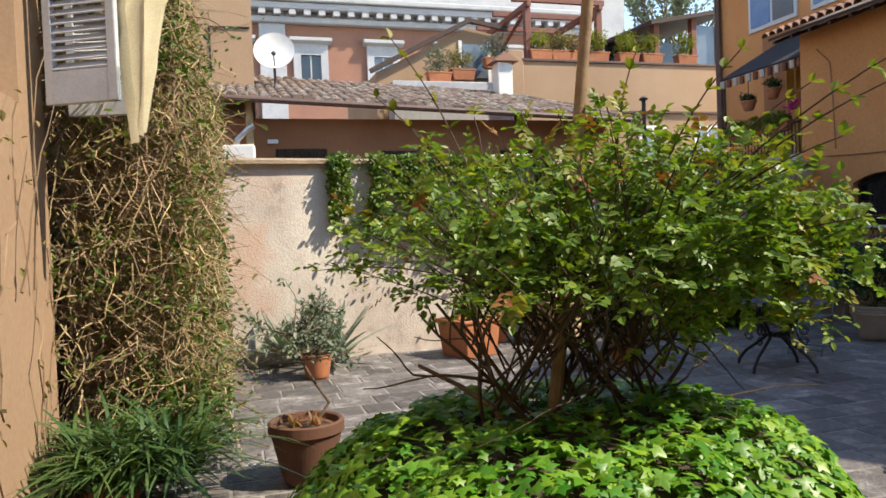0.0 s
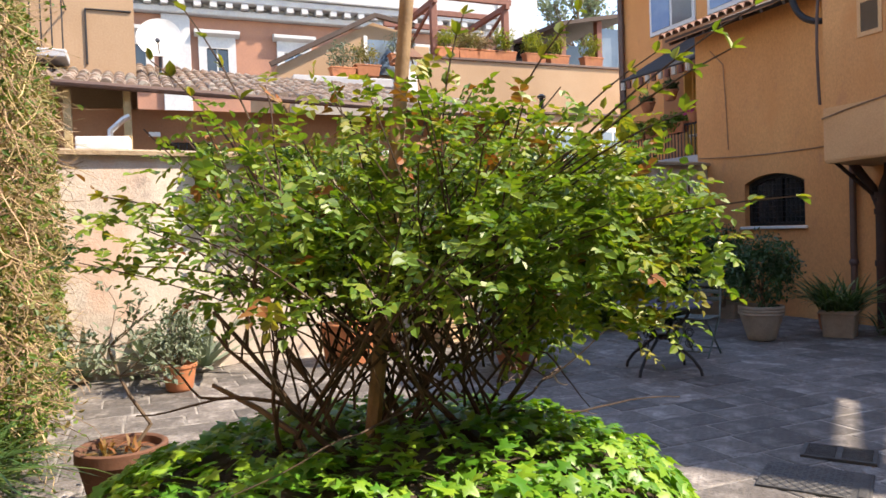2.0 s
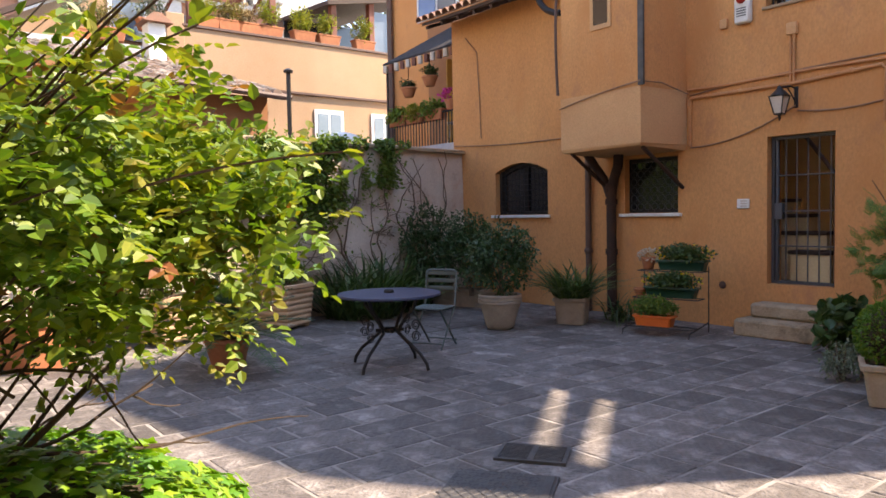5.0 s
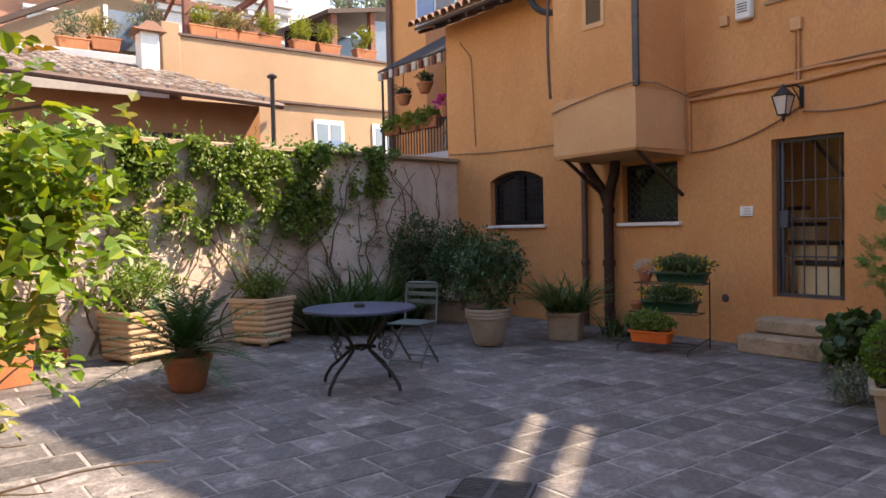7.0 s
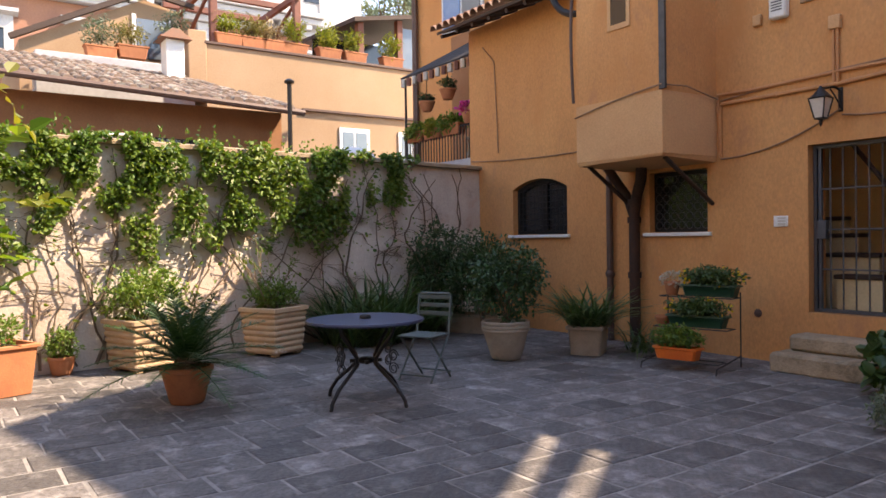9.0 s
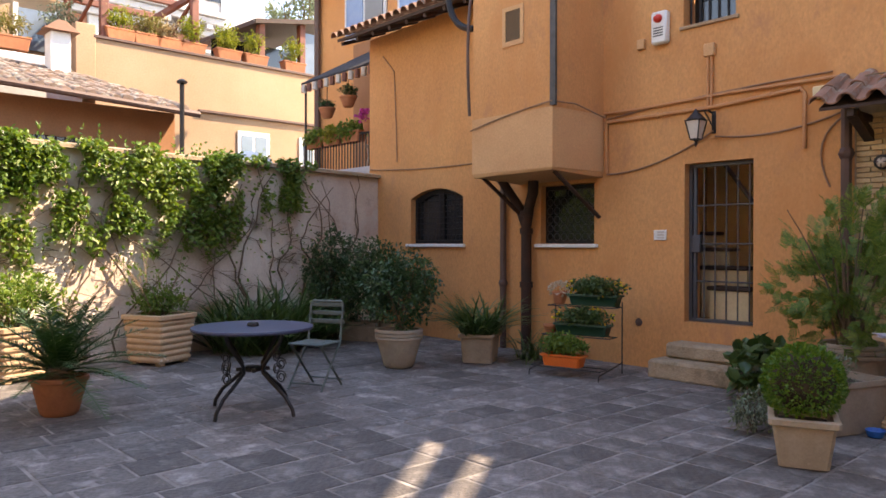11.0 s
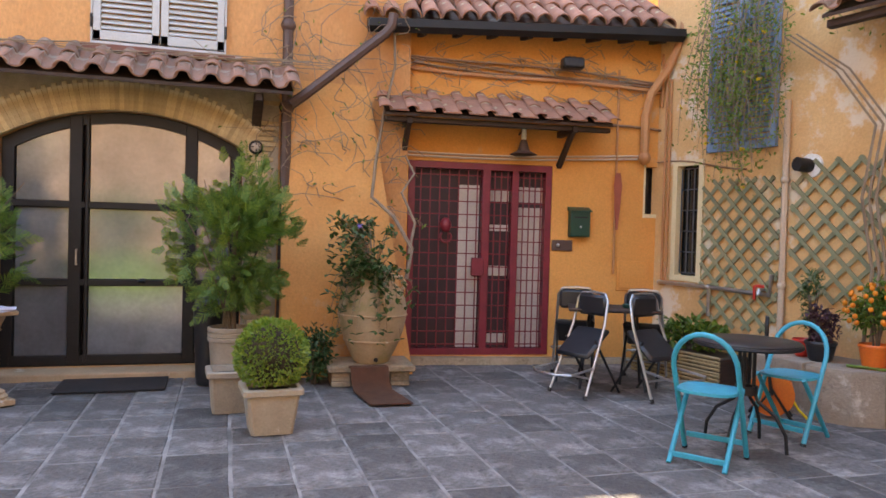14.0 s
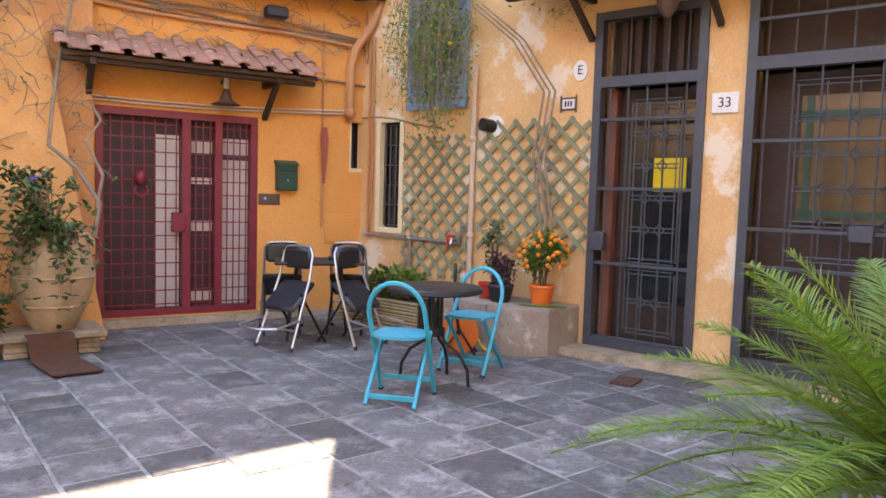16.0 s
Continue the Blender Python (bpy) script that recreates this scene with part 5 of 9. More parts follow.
part("grille", grille(-0.13, 0.13, -0.57, 0.57, 4, 6, 0.008, 0.04), GREYMETAL, wc)


def trellis(u0, u1, z0, z1, step, label):
    t = thing("trellis", label, "trellis", at_gate(u0, -0.03, z0), GATE_TURN, group="trellis panels")
    w, h = u1 - u0, z1 - z0
    slat = 0.019
    for sgn in (1, -1):
        k = -h
        while k < w:
            a, b = max(0.0, k), min(w, k + h)
            if b - a > 0.08:
                za, zb = a - k, b - k
                if sgn < 0:
                    za, zb = h - za, h - zb
                d = Vector((b - a, 0, zb - za)).normalized()
                nrm = Vector((-d.z, 0, d.x)) * slat
                y = 0.0 if sgn > 0 else -0.014
                p0, p1 = Vector((a - d.x * 0.03, y, za - d.z * 0.03)), Vector((b + d.x * 0.03, y, zb + d.z * 0.03))
                vs = [p0 + nrm, p0 - nrm, p1 - nrm, p1 + nrm]
                vs += [v + Vector((0, 0.012, 0)) for v in vs]
                part("slat", Geo().add(vs, [(0, 1, 2, 3), (4, 7, 6, 5), (0, 4, 5, 1), (1, 5, 6, 2), (2, 6, 7, 3), (3, 7, 4, 0)]), GREENWOOD, t, smooth=False)
            k += step
    return t


trellis(-2.4, -1.52, 0.55, 2.02, 0.2, "faded green wooden lattice beside the drainpipe")
trellis(-1.36, -0.14, 0.9, 2.15, 0.21, "faded green wooden lattice beside the gate")
wall_pipe("drain_pipe", [on_gate(-1.44, -0.05, 0.0), on_gate(-1.44, -0.05, 2.75)], 0.03, CABLE_WHITE, "pale upright pipe between the lattices", clips=[on_gate(-1.44, -0.05, 1.0), on_gate(-1.44, -0.05, 2.0)])
wall_pipe("water_pipe", [on_gate(-3.0, -0.05, 0.93), on_gate(-2.2, -0.05, 0.92), on_gate(-1.56, -0.06, 0.9), on_gate(-1.54, -0.06, 1.1)], 0.022, ALU, "grey water pipe with a tap", clips=[on_gate(-2.3, -0.05, 0.92)])
wall_pipe("water_pipe", [on_gate(-2.28, -0.06, 0.92), on_gate(-2.28, -0.06, 0.62)], 0.018, ALU, "short grey pipe stub")
tp = thing("water_tap", "red-handled garden tap on the grey pipe", "tap", at_gate(-1.6, -0.1, 0.95), GATE_TURN)
part("spout", Geo().tube([(0, 0.02, 0), (0, -0.06, 0), (0, -0.08, -0.05)], 0.015, 8), ALU, tp)
part("tap_handle", Geo().box(-0.05, 0.05, -0.06, -0.04, 0.02, 0.05, 0.006).box(-0.07, -0.04, -0.06, -0.04, -0.1, 0.04, 0.004), REDPLASTIC, tp, "red lever")
wall_pipe("cable", [on_gate(u, -0.02, 2.28 - 0.1 * (u + 3.1) + 0.03 * math.sin(4 * u)) for u in np.linspace(-3.1, -1.9, 8)], 0.009, CABLE, "thin cable on the flaking wall", "cable", "cables on the walls")
for u, z0, z1 in ((-3.05, 2.9, 3.5), (-2.98, 0.9, 3.4), (-2.92, 0.9, 3.2)):
    wall_pipe("conduit", [on_gate(u, -0.03, z0), on_gate(u, -0.03, z1)], 0.014, PIPE_OCHRE, "thin ochre conduit beside the corner")
bs = thing("blue_shutters", "faded blue louvred shutters half hidden by jasmine", "shutters", at_gate(-2.38, -0.03, 2.33), GATE_TURN)
for x0 in (0.0, 0.42):
    lf = part("shutter_leaf", Geo().box(x0, x0 + 0.06, -0.03, 0.02, 0, 1.6, 0.006).box(x0 + 0.34, x0 + 0.4, -0.03, 0.02, 0, 1.6, 0.006).box(x0, x0 + 0.4, -0.028, 0.018, 0, 0.08).box(x0, x0 + 0.4, -0.028, 0.018, 1.52, 1.6), BLUEPAINT, bs)
    for i in range(26):
        part("slat", Geo().box(x0 + 0.06, x0 + 0.34, -0.02, 0.01, 0.1 + i * 0.054, 0.135 + i * 0.054), BLUEPAINT, lf)
q = on_gate(-0.75, -0.62, 0)
canopy("timber_canopy", "dark timber bracket roof above the gates with jasmine", (q.x, q.y, 0), GATE_TURN, 4.2, 0.6, 3.28, 3.6, 18, ROOFTILE, (0.62, 1.78, 3.4), 0.07)
hl = thing("hanging_lantern", "small rusty lantern under the gate canopy", "lantern", at_gate(0.66, -0.25, 3.0), GATE_TURN)
part("cage", Geo().lathe([(0.03, -0.08), (0.08, -0.02), (0.1, 0.06), (0.06, 0.12), (0.02, 0.14)], 8), PIPE, hl)
part("chain", Geo().tube([(0, 0, 0.13), (0, 0, 0.3)], 0.008, 5), IRON, hl)

# ---- furniture in the court ----
bt_ = thing("round_table", "round dark blue metal table on scrolled iron legs", "table", (-6.45, 5.95, 0), -25)
part("tabletop", Geo().lathe([(0.02, 0.70), (0.49, 0.70), (0.51, 0.705), (0.515, 0.718), (0.51, 0.73), (0.47, 0.732), (0.02, 0.732)], 40), BLUETABLE, bt_)
part("umbrella_hole_cap", Geo().lathe([(0.05, 0.733), (0.05, 0.75), (0.04, 0.765), (0.02, 0.77)], 14), IRON, bt_, "black plastic cap in the middle")
part("hub", Geo().lathe([(0.05, 0.34), (0.07, 0.35), (0.07, 0.38), (0.05, 0.39)], 12).box(-0.14, 0.14, -0.015, 0.015, 0.35, 0.38).box(-0.015, 0.015, -0.14, 0.14, 0.35, 0.38), IRON, bt_)
for k in range(4):
    a = radians(45 + 90 * k)
    c, s = math.cos(a), math.sin(a)
    prof = [(0.445, 0.0), (0.43, 0.06), (0.35, 0.16), (0.2, 0.27), (0.11, 0.34), (0.12, 0.4), (0.2, 0.5), (0.29, 0.6), (0.33, 0.7)]
    lg = part("leg", Geo().tube([(r * c, r * s, z) for r, z in prof], 0.017, 7), IRON, bt_)
    sc = []
    for i in range(22):
        th = i * 0.55
        r = 0.055 * (1 - i / 30)
        sc.append(((0.31 + r * math.cos(th)) * c, (0.31 + r * math.cos(th)) * s, 0.43 + r * math.sin(th)))
    part("scroll", Geo().tube(sc, 0.006, 5).tube([(q[0], q[1], q[2] - 0.11) for q in sc[::-1]], 0.006, 5), IRON, lg)


def slat_chair(at, turn):
    t = thing("metal_chair", "grey green folding metal bistro chair beside the blue table", "chair", at, turn)
    for s in (-1, 1):
        part("front_leg", Geo().tube([(s * 0.19, 0.2, 0.0), (s * 0.19, -0.16, 0.45), (s * 0.19, -0.22, 0.84)], 0.012, 6), GREENCHAIR, t)
        part("rear_leg", Geo().tube([(s * 0.17, -0.22, 0.0), (s * 0.17, 0.18, 0.44)], 0.012, 6), GREENCHAIR, t)
    for i in range(3):
        part("back_slat", Geo().box(-0.2, 0.2, -0.235, -0.215, 0.62 + i * 0.085, 0.665 + i * 0.085, 0.006), GREENCHAIR, t)
    part("top_rail", Geo().tube([(-0.19, -0.22, 0.8), (-0.17, -0.225, 0.85), (0.17, -0.225, 0.85), (0.19, -0.22, 0.8)], 0.012, 6), GREENCHAIR, t)
    for i in range(6):
        part("seat_slat", Geo().box(-0.2, 0.2, -0.17 + i * 0.064, -0.115 + i * 0.064, 0.44, 0.455, 0.004), GREENCHAIR, t)
    for y, z in ((-0.2, 0.06), (0.17, 0.06)):
        part("stretcher", Geo().tube([(-0.19, y, z), (0.19, y, z)], 0.009, 6), GREENCHAIR, t)
    return t


slat_chair((-7.0, 6.93, 0), 205)

bt2 = thing("bistro_table", "small round table with a dark glass top and black legs", "table", (2.68, 7.2, 0), 10)
part("tabletop", Geo().lathe([(0.02, 0.70), (0.335, 0.70), (0.345, 0.71), (0.345, 0.725), (0.335, 0.732), (0.02, 0.732)], 36), BLACKPLASTIC, bt2, "dark mottled glass top")
part("rim", Geo().tube([(0.345 * math.cos(a), 0.345 * math.sin(a), 0.705) for a in np.linspace(0, 6.2832, 37)], 0.013, 6, cap=False), IRON, bt2)
for k in range(4):
    a = radians(90 * k + 20)
    c, s = math.cos(a), math.sin(a)
    part("leg", Geo().tube([(0.05 * c, 0.05 * s, 0.7), (0.05 * c, 0.05 * s, 0.4), (0.08 * c, 0.08 * s, 0.32), (0.2 * c, 0.2 * s, 0.24), (0.27 * c, 0.27 * s, 0.12), (0.28 * c, 0.28 * s, 0.0)], 0.013, 7), IRON, bt2)
part("collar", Geo().lathe([(0.075, 0.36), (0.075, 0.42)], 16), IRON, bt2)


def teal_chair(at, turn):
    t = thing("folding_chair", "turquoise lacquered folding chair with a round hooped back", "chair", at, turn, group="turquoise chairs")
    hoop = [(-0.2, 0.2, 0.0), (-0.2, 0.02, 0.36)] + [(-0.2 * math.cos(a), -0.1 - 0.06 * math.sin(a), 0.60 + 0.22 * math.sin(a)) for a in np.linspace(0, math.pi, 13)] + [(0.2, 0.02, 0.36), (0.2, 0.2, 0.0)]
    part("hoop_frame", Geo().tube(hoop, 0.017, 8), TEAL, t)
    for s in (-1, 1):
        part("rear_leg", Geo().tube([(s * 0.17, -0.23, 0.0), (s * 0.17, 0.16, 0.45)], 0.016, 7), TEAL, t)
        part("rubber_foot", Geo().tube([(s * 0.2, 0.2, 0.0), (s * 0.2, 0.193, 0.014)], 0.02, 8), IRON, t)
    seat = Geo()
    seat.rings([[(0.19 * math.copysign(abs(math.cos(a)) ** 0.7, math.cos(a)), 0.19 * math.copysign(abs(math.sin(a)) ** 0.7, math.sin(a)) + 0.01, z) for a in np.linspace(0, 2 * math.pi, 24, endpoint=False)] for z in (0.44, 0.452, 0.458)])
    part("seat", seat, TEAL, t)
    for y, z in ((-0.19, 0.05), (0.175, 0.1)):
        part("stretcher", Geo().box(-0.185, 0.185, y - 0.008, y + 0.008, z - 0.018, z + 0.018, 0.005), TEAL, t)
    return t


teal_chair((2.22, 6.99, 0), -52)
teal_chair((3.2, 7.36, 0), 111)


def bar_chair(at, turn):
    t = thing("folding_bar_chair", "chrome folding chair with black vinyl seat and back, tipped forward", "chair", at, turn, group="black folding chairs")
    for s in (-1, 1):
        part("front_leg", Geo().tube([(s * 0.21, 0.22, 0.0), (s * 0.18, -0.05, 0.62), (s * 0.17, -0.1, 0.84), (s * 0.13, -0.11, 0.9)], 0.013, 7), ALU, t)
        part("rear_leg", Geo().tube([(s * 0.17, -0.3, 0.0), (s * 0.17, 0.06, 0.5)], 0.012, 7), IRON, t)
        part("foot_cap", Geo().tube([(s * 0.21, 0.225, 0.0), (s * 0.208, 0.21, 0.03)], 0.018, 7), IRON, t)
    part("top_rail", Geo().tube([(-0.13, -0.11, 0.9), (0, -0.115, 0.91), (0.13, -0.11, 0.9)], 0.013, 7), ALU, t)
    part("back_pad", Geo().box(-0.16, 0.16, -0.135, -0.075, 0.7, 0.89, 0.025), BLACKPLASTIC, t, "black vinyl back pad")
    part("seat_pad", Geo().box(-0.19, 0.19, -0.19, 0.19, -0.025, 0.03, 0.025, m=pose(0, 0.02, 0.46, -38, 0, 0)), BLACKPLASTIC, t, "black vinyl seat folded down")
    part("foot_hoop", Geo().tube([(-0.2, 0.1, 0.26), (-0.22, 0.42, 0.23), (-0.1, 0.5, 0.23), (0.1, 0.5, 0.23), (0.22, 0.42, 0.23), (0.2, 0.1, 0.26)], 0.011, 6), ALU, t)
    part("stretcher", Geo().tube([(-0.19, 0.14, 0.17), (0.19, 0.14, 0.17)], 0.01, 6), ALU, t)
    return t


bar_chair((2.36, 8.95, 0), 112)
bar_chair((2.9, 8.72, 0), 196)
bar_chair((2.62, 9.66, 0), -25)
bar_chair((3.22, 9.35, 0), -40)
ft = thing("folding_table", "small dark folding table between the black chairs", "table", (2.78, 9.2, 0), -25)
part("tabletop", Geo().box(-0.42, 0.42, -0.28, 0.28, 0.72, 0.75, 0.01), WOOD_DARK, ft)
for s in (-1, 1):
    part("leg", Geo().tube([(s * 0.3, -0.24, 0.0), (s * 0.2, 0.2, 0.72)], 0.014, 6), IRON, ft)
    part("leg", Geo().tube([(s * 0.3, 0.24, 0.0), (s * 0.2, -0.2, 0.72)], 0.014, 6), IRON, ft)
ash = thing("ashtray", "small green glass ashtray on the folding table", "ashtray", (2.9, 9.12, 0.75))
part("bowl", Geo().lathe([(0.05, 0), (0.06, 0.03), (0.055, 0.035), (0.04, 0.012)], 14), GREENBOX, ash)

# stone bed in front of the gate wall
BENCH = mat("worn concrete and stone", (0.36, 0.29, 0.225), (0.27, 0.20, 0.145), 0.9, scale=3, fine=40, bump=0.6, depth=0.02, stain=(0.50, 0.43, 0.36), stain_scale=3.5, stain_at=0.58, stain2=((0.15, 0.12, 0.09), 5.0, 0.60))
bn = thing("stone_bench", "low worn masonry bench against the gate wall", "masonry bench", (0, 0, 0))


def bench_block(loop, zs, name, shrink=0.02):
    c = sum((Vector(p) for p in loop), Vector()) / len(loop)
    lps = [[(p.x, p.y, z) for p in loop] for z in zs[:-1]]
    lps.append([(p.x + (c.x - p.x) * shrink, p.y + (c.y - p.y) * shrink, zs[-1]) for p in loop])
    part(name, Geo().rings(lps), BENCH, bn, smooth=False)


bench_block([on_gate(-1.3, -0.62, 0), on_gate(-0.93, -0.67, 0), on_gate(-0.93, 0, 0), on_gate(-1.35, 0, 0)], (-0.05, 0.2, 0.385, 0.412), "block")
bench_block([on_gate(-0.92, -0.68, 0), on_gate(-0.55, -0.73, 0), on_gate(-0.36, -0.66, 0), on_gate(-0.2, -0.48, 0), on_gate(-0.16, 0, 0), on_gate(-0.92, 0, 0)], (-0.05, 0.2, 0.395, 0.42), "block")
bench_block([on_gate(-0.98, -0.72, 0), on_gate(-0.72, -0.745, 0), on_gate(-0.72, -0.55, 0), on_gate(-0.98, -0.55, 0)], (0.33, 0.38, 0.42, 0.431), "corner_stone", 0.05)

# pots and planters
def round_pot(name, label, at, r0, r1, h, m, rim=0.05, bands=2, cat="pot", group=""):
    t = thing(name, label, cat, at, 0, group)
    prof = [(r0 * 0.9, 0), (r0, 0.015)]
    for i in range(6):
        f = (i + 1) / 7
        prof.append((r0 + (r1 - r0) * f, h * f * (1 - rim / h)))
    for b in range(bands):
        z = h - rim + b * rim / bands
        prof += [(r1 * 1.0, z), (r1 * 1.07, z + 0.006), (r1 * 1.07, z + rim / bands - 0.008), (r1 * 1.02, z + rim / bands)]
    prof += [(r1 * 0.98, h), (r1 * 0.92, h - 0.01), (r1 * 0.88, h - 0.05)]
    part("pot_body", Geo().lathe(prof, 32), m, t)
    part("soil", Geo().lathe([(r1 * 0.9, h - 0.06), (r1 * 0.5, h - 0.04), (0.02, h - 0.035)], 20), EARTH, t, "dark soil")
    return t


def square_pot(name, label, at, turn, w0, w1, h, m, ribs=0, rim=0.05, w_y=None, group="", feet=False, cat="planter"):
    t = thing(name, label, cat, at, turn, group)
    ky = (w_y or w1) / w1

    def sq(w, z, c=0.02):
        a, b = w / 2, w * ky / 2
        return [(a - c, -b, z), (a, -b + c, z), (a, b - c, z), (a - c, b, z), (-a + c, b, z), (-a, b - c, z), (-a, -b + c, z), (-a + c, -b, z)]
    z0 = 0.03 if feet else 0.0
    loops = [sq(w0 * 0.99, z0), sq(w0, z0 + 0.01)]
    if ribs:
        hh = (h - rim - z0) / ribs
        for i in range(ribs):
            for f, d in ((0.06, 0.0), (0.25, 0.022), (0.5, 0.03), (0.75, 0.022), (0.94, 0.0)):
                z = z0 + hh * (i + f)
                loops.append(sq(w0 + (w1 - w0) * (z / h) + d, z))
    loops += [sq(w1, h - rim), sq(w1 + 0.05, h - rim + 0.008), sq(w1 + 0.05, h - 0.008), sq(w1 + 0.035, h), sq(w1 - 0.03, h), sq(w1 - 0.05, h - 0.05)]
    part("pot_body", Geo().rings(loops), m, t)
    part("soil", Geo().rings([sq(w1 - 0.045, h - 0.055), sq(w1 * 0.5, h - 0.035)]), EARTH, t, "dark soil")
    if feet:
        for sx in (-1, 1):
            for sy in (-1, 1):
                part("foot", Geo().box(sx * w0 * 0.4 - 0.04, sx * w0 * 0.4 + 0.04, sy * w0 * ky * 0.4 - 0.04, sy * w0 * ky * 0.4 + 0.04, 0, 0.03, 0.005), m, t)
    return t


square_pot("ribbed_planter", "pale terracotta planter with swelling ribs, full of fresh shrubs", (-9.5, 4.78, 0), 20, 0.50, 0.60, 0.58, TERRA_PALE, 7, 0.06, group="ribbed planters at the garden wall", feet=True)
square_pot("ribbed_planter", "pale terracotta planter with swelling ribs beside the strap-leaved bed", (-9.55, 6.35, 0), 25, 0.48, 0.58, 0.60, TERRA_PALE, 7, 0.06, group="ribbed planters at the garden wall", feet=True)
round_pot("terracotta_pot", "round terracotta pot holding a small cycad", (-7.42, 4.68, 0), 0.145, 0.215, 0.33, TERRACOTTA, 0.05, 1)
round_pot("banded_pot", "large weathered round pot with a banded rim", (-7.40, 8.33, 0), 0.17, 0.265, 0.45, TERRA_GREY, 0.12, 3)
square_pot("square_pot", "square weathered terracotta pot with a grassy plant", (-7.05, 9.33, 0), 30, 0.36, 0.40, 0.35, TERRA_GREY)
square_pot("trough_planter", "long brown terracotta trough under the dark shrubs", (-9.55, 9.5, 0), 25, 0.85, 0.9, 0.28, TERRA_GREY, 0, 0.05, 0.36)
round_pot("small_pot", "small round terracotta pot among the shrubs", (-7.55, 9.7, 0), 0.09, 0.12, 0.24, TERRACOTTA, 0.04, 1)
square_pot("box_planter", "square cream terracotta pot with a clipped box ball", (-2.66, 7.92, 0), 24, 0.30, 0.375, 0.32, TERRA_CREAM, 0, 0.05, group="box ball planters")
square_pot("box_planter", "square cream terracotta pot with a clipped box ball", (-0.45, 8.21, 0), 4, 0.285, 0.355, 0.32, TERRA_CREAM, 0, 0.05, group="box ball planters")
square_pot("trough_planter", "grey terracotta trough with cypress and herbs beside the pedestal", (-2.88, 8.98, 0), 70, 0.80, 0.86, 0.4, TERRA_GREY, 0, 0.05, 0.42)
square_pot("square_pot", "square cream pot wedged behind the box ball", (-0.72, 8.85, 0), 4, 0.26, 0.3, 0.32, TERRA_GREY)
round_pot("banded_pot", "round banded pot holding a feathery cypress", (-0.72, 9.5, 0), 0.13, 0.17, 0.56, TERRA_GREY, 0.12, 3)
round_pot("banded_pot", "old round pot behind the trough with a feathery cypress", (-2.95, 9.75, 0), 0.2, 0.26, 0.6, TERRA_GREY, 0.12, 3)
round_pot("plastic_pot", "black plastic pot beside the cypress", (-0.9, 9.85, 0), 0.1, 0.13, 0.7, BLACKPLASTIC, 0.03, 1)
round_pot("terracotta_pot", "wide terracotta pot with a leaning bare shrub", (-4.8, 0.74, 0), 0.16, 0.235, 0.41, TERRA_DARK, 0.08, 1)
round_pot("ribbed_round_pot", "ribbed terracotta pot with a leafy plant at the garden wall", (-8.3, 1.22, 0), 0.13, 0.17, 0.28, TERRACOTTA, 0.04, 1)
round_pot("terracotta_pot", "terracotta pot half buried in strap leaves", (-4.75, -0.45, 0), 0.14, 0.19, 0.28, TERRACOTTA, 0.05, 1)
square_pot("square_planter", "plain square terracotta planter at the garden wall", (-8.95, 3.28, 0), 20, 0.52, 0.60, 0.48, TERRACOTTA, 0, 0.04)
round_pot("small_pot", "small terracotta pot beside the square planter", (-9.7, 3.98, 0), 0.1, 0.13, 0.2, TERRACOTTA, 0.04, 1)
p = on_gate(-0.36, -0.36, 0.42)
round_pot("orange_pot", "bright orange plastic pot with a fruiting kumquat", (p.x, p.y, 0.42), 0.085, 0.115, 0.2, ORANGE_PLASTIC, 0.03, 1)
p = on_gate(-0.78, -0.42, 0.42)
round_pot("black_pot", "black plastic pot with a dark purple shrub", (p.x, p.y, 0.42), 0.09, 0.12, 0.17, BLACKPLASTIC, 0.03, 1)
p = on_gate(-1.02, -0.3, 0.42)
round_pot("red_pot", "small red plastic pot behind the others", (p.x, p.y, 0.42), 0.07, 0.09, 0.15, REDPLASTIC, 0.02, 1)
round_pot("terracotta_pot", "terracotta pot of a large cycad in the court", (1.95, 3.55, 0), 0.2, 0.27, 0.38, TERRACOTTA, 0.06, 1)

# plant stand with flower boxes
ps = thing("plant_stand", "thin iron plant stand of three tiers against the wall", "plant stand", (-5.72, 9.5, 0), 12)
for x in (-0.4, 0.42):
    part("stand_leg", Geo().tube([(x, -0.35, 0), (x, -0.33, 0.06), (x, 0.3, 0.12)], 0.008, 5).tube([(x, 0.3, 0), (x, 0.3, 0.8)], 0.008, 5), IRON, ps)
for y, z in ((-0.2, 0.1), (0.05, 0.42), (0.2, 0.74)):
    part("tier", Geo().tube([(-0.4, y - 0.1, z), (0.42, y - 0.1, z)], 0.007, 5).tube([(-0.4, y + 0.1, z), (0.42, y + 0.1, z)], 0.007, 5).tube([(-0.4, y - 0.1, z), (-0.4, y + 0.1, z)], 0.007, 5).tube([(0.42, y - 0.1, z), (0.42, y + 0.1, z)], 0.007, 5), IRON, ps)
TR = pose(-5.72, 9.5, 0, 0, 0, 12)


def flower_box(label, x, y, z, w, m):
    p = TR @ Vector((x, y, z))
    return square_pot("flower_box", label, (p.x, p.y, p.z), 12, w * 0.92, w, 0.13, m, 0, 0.03, 0.18, group="flower boxes on the stand")


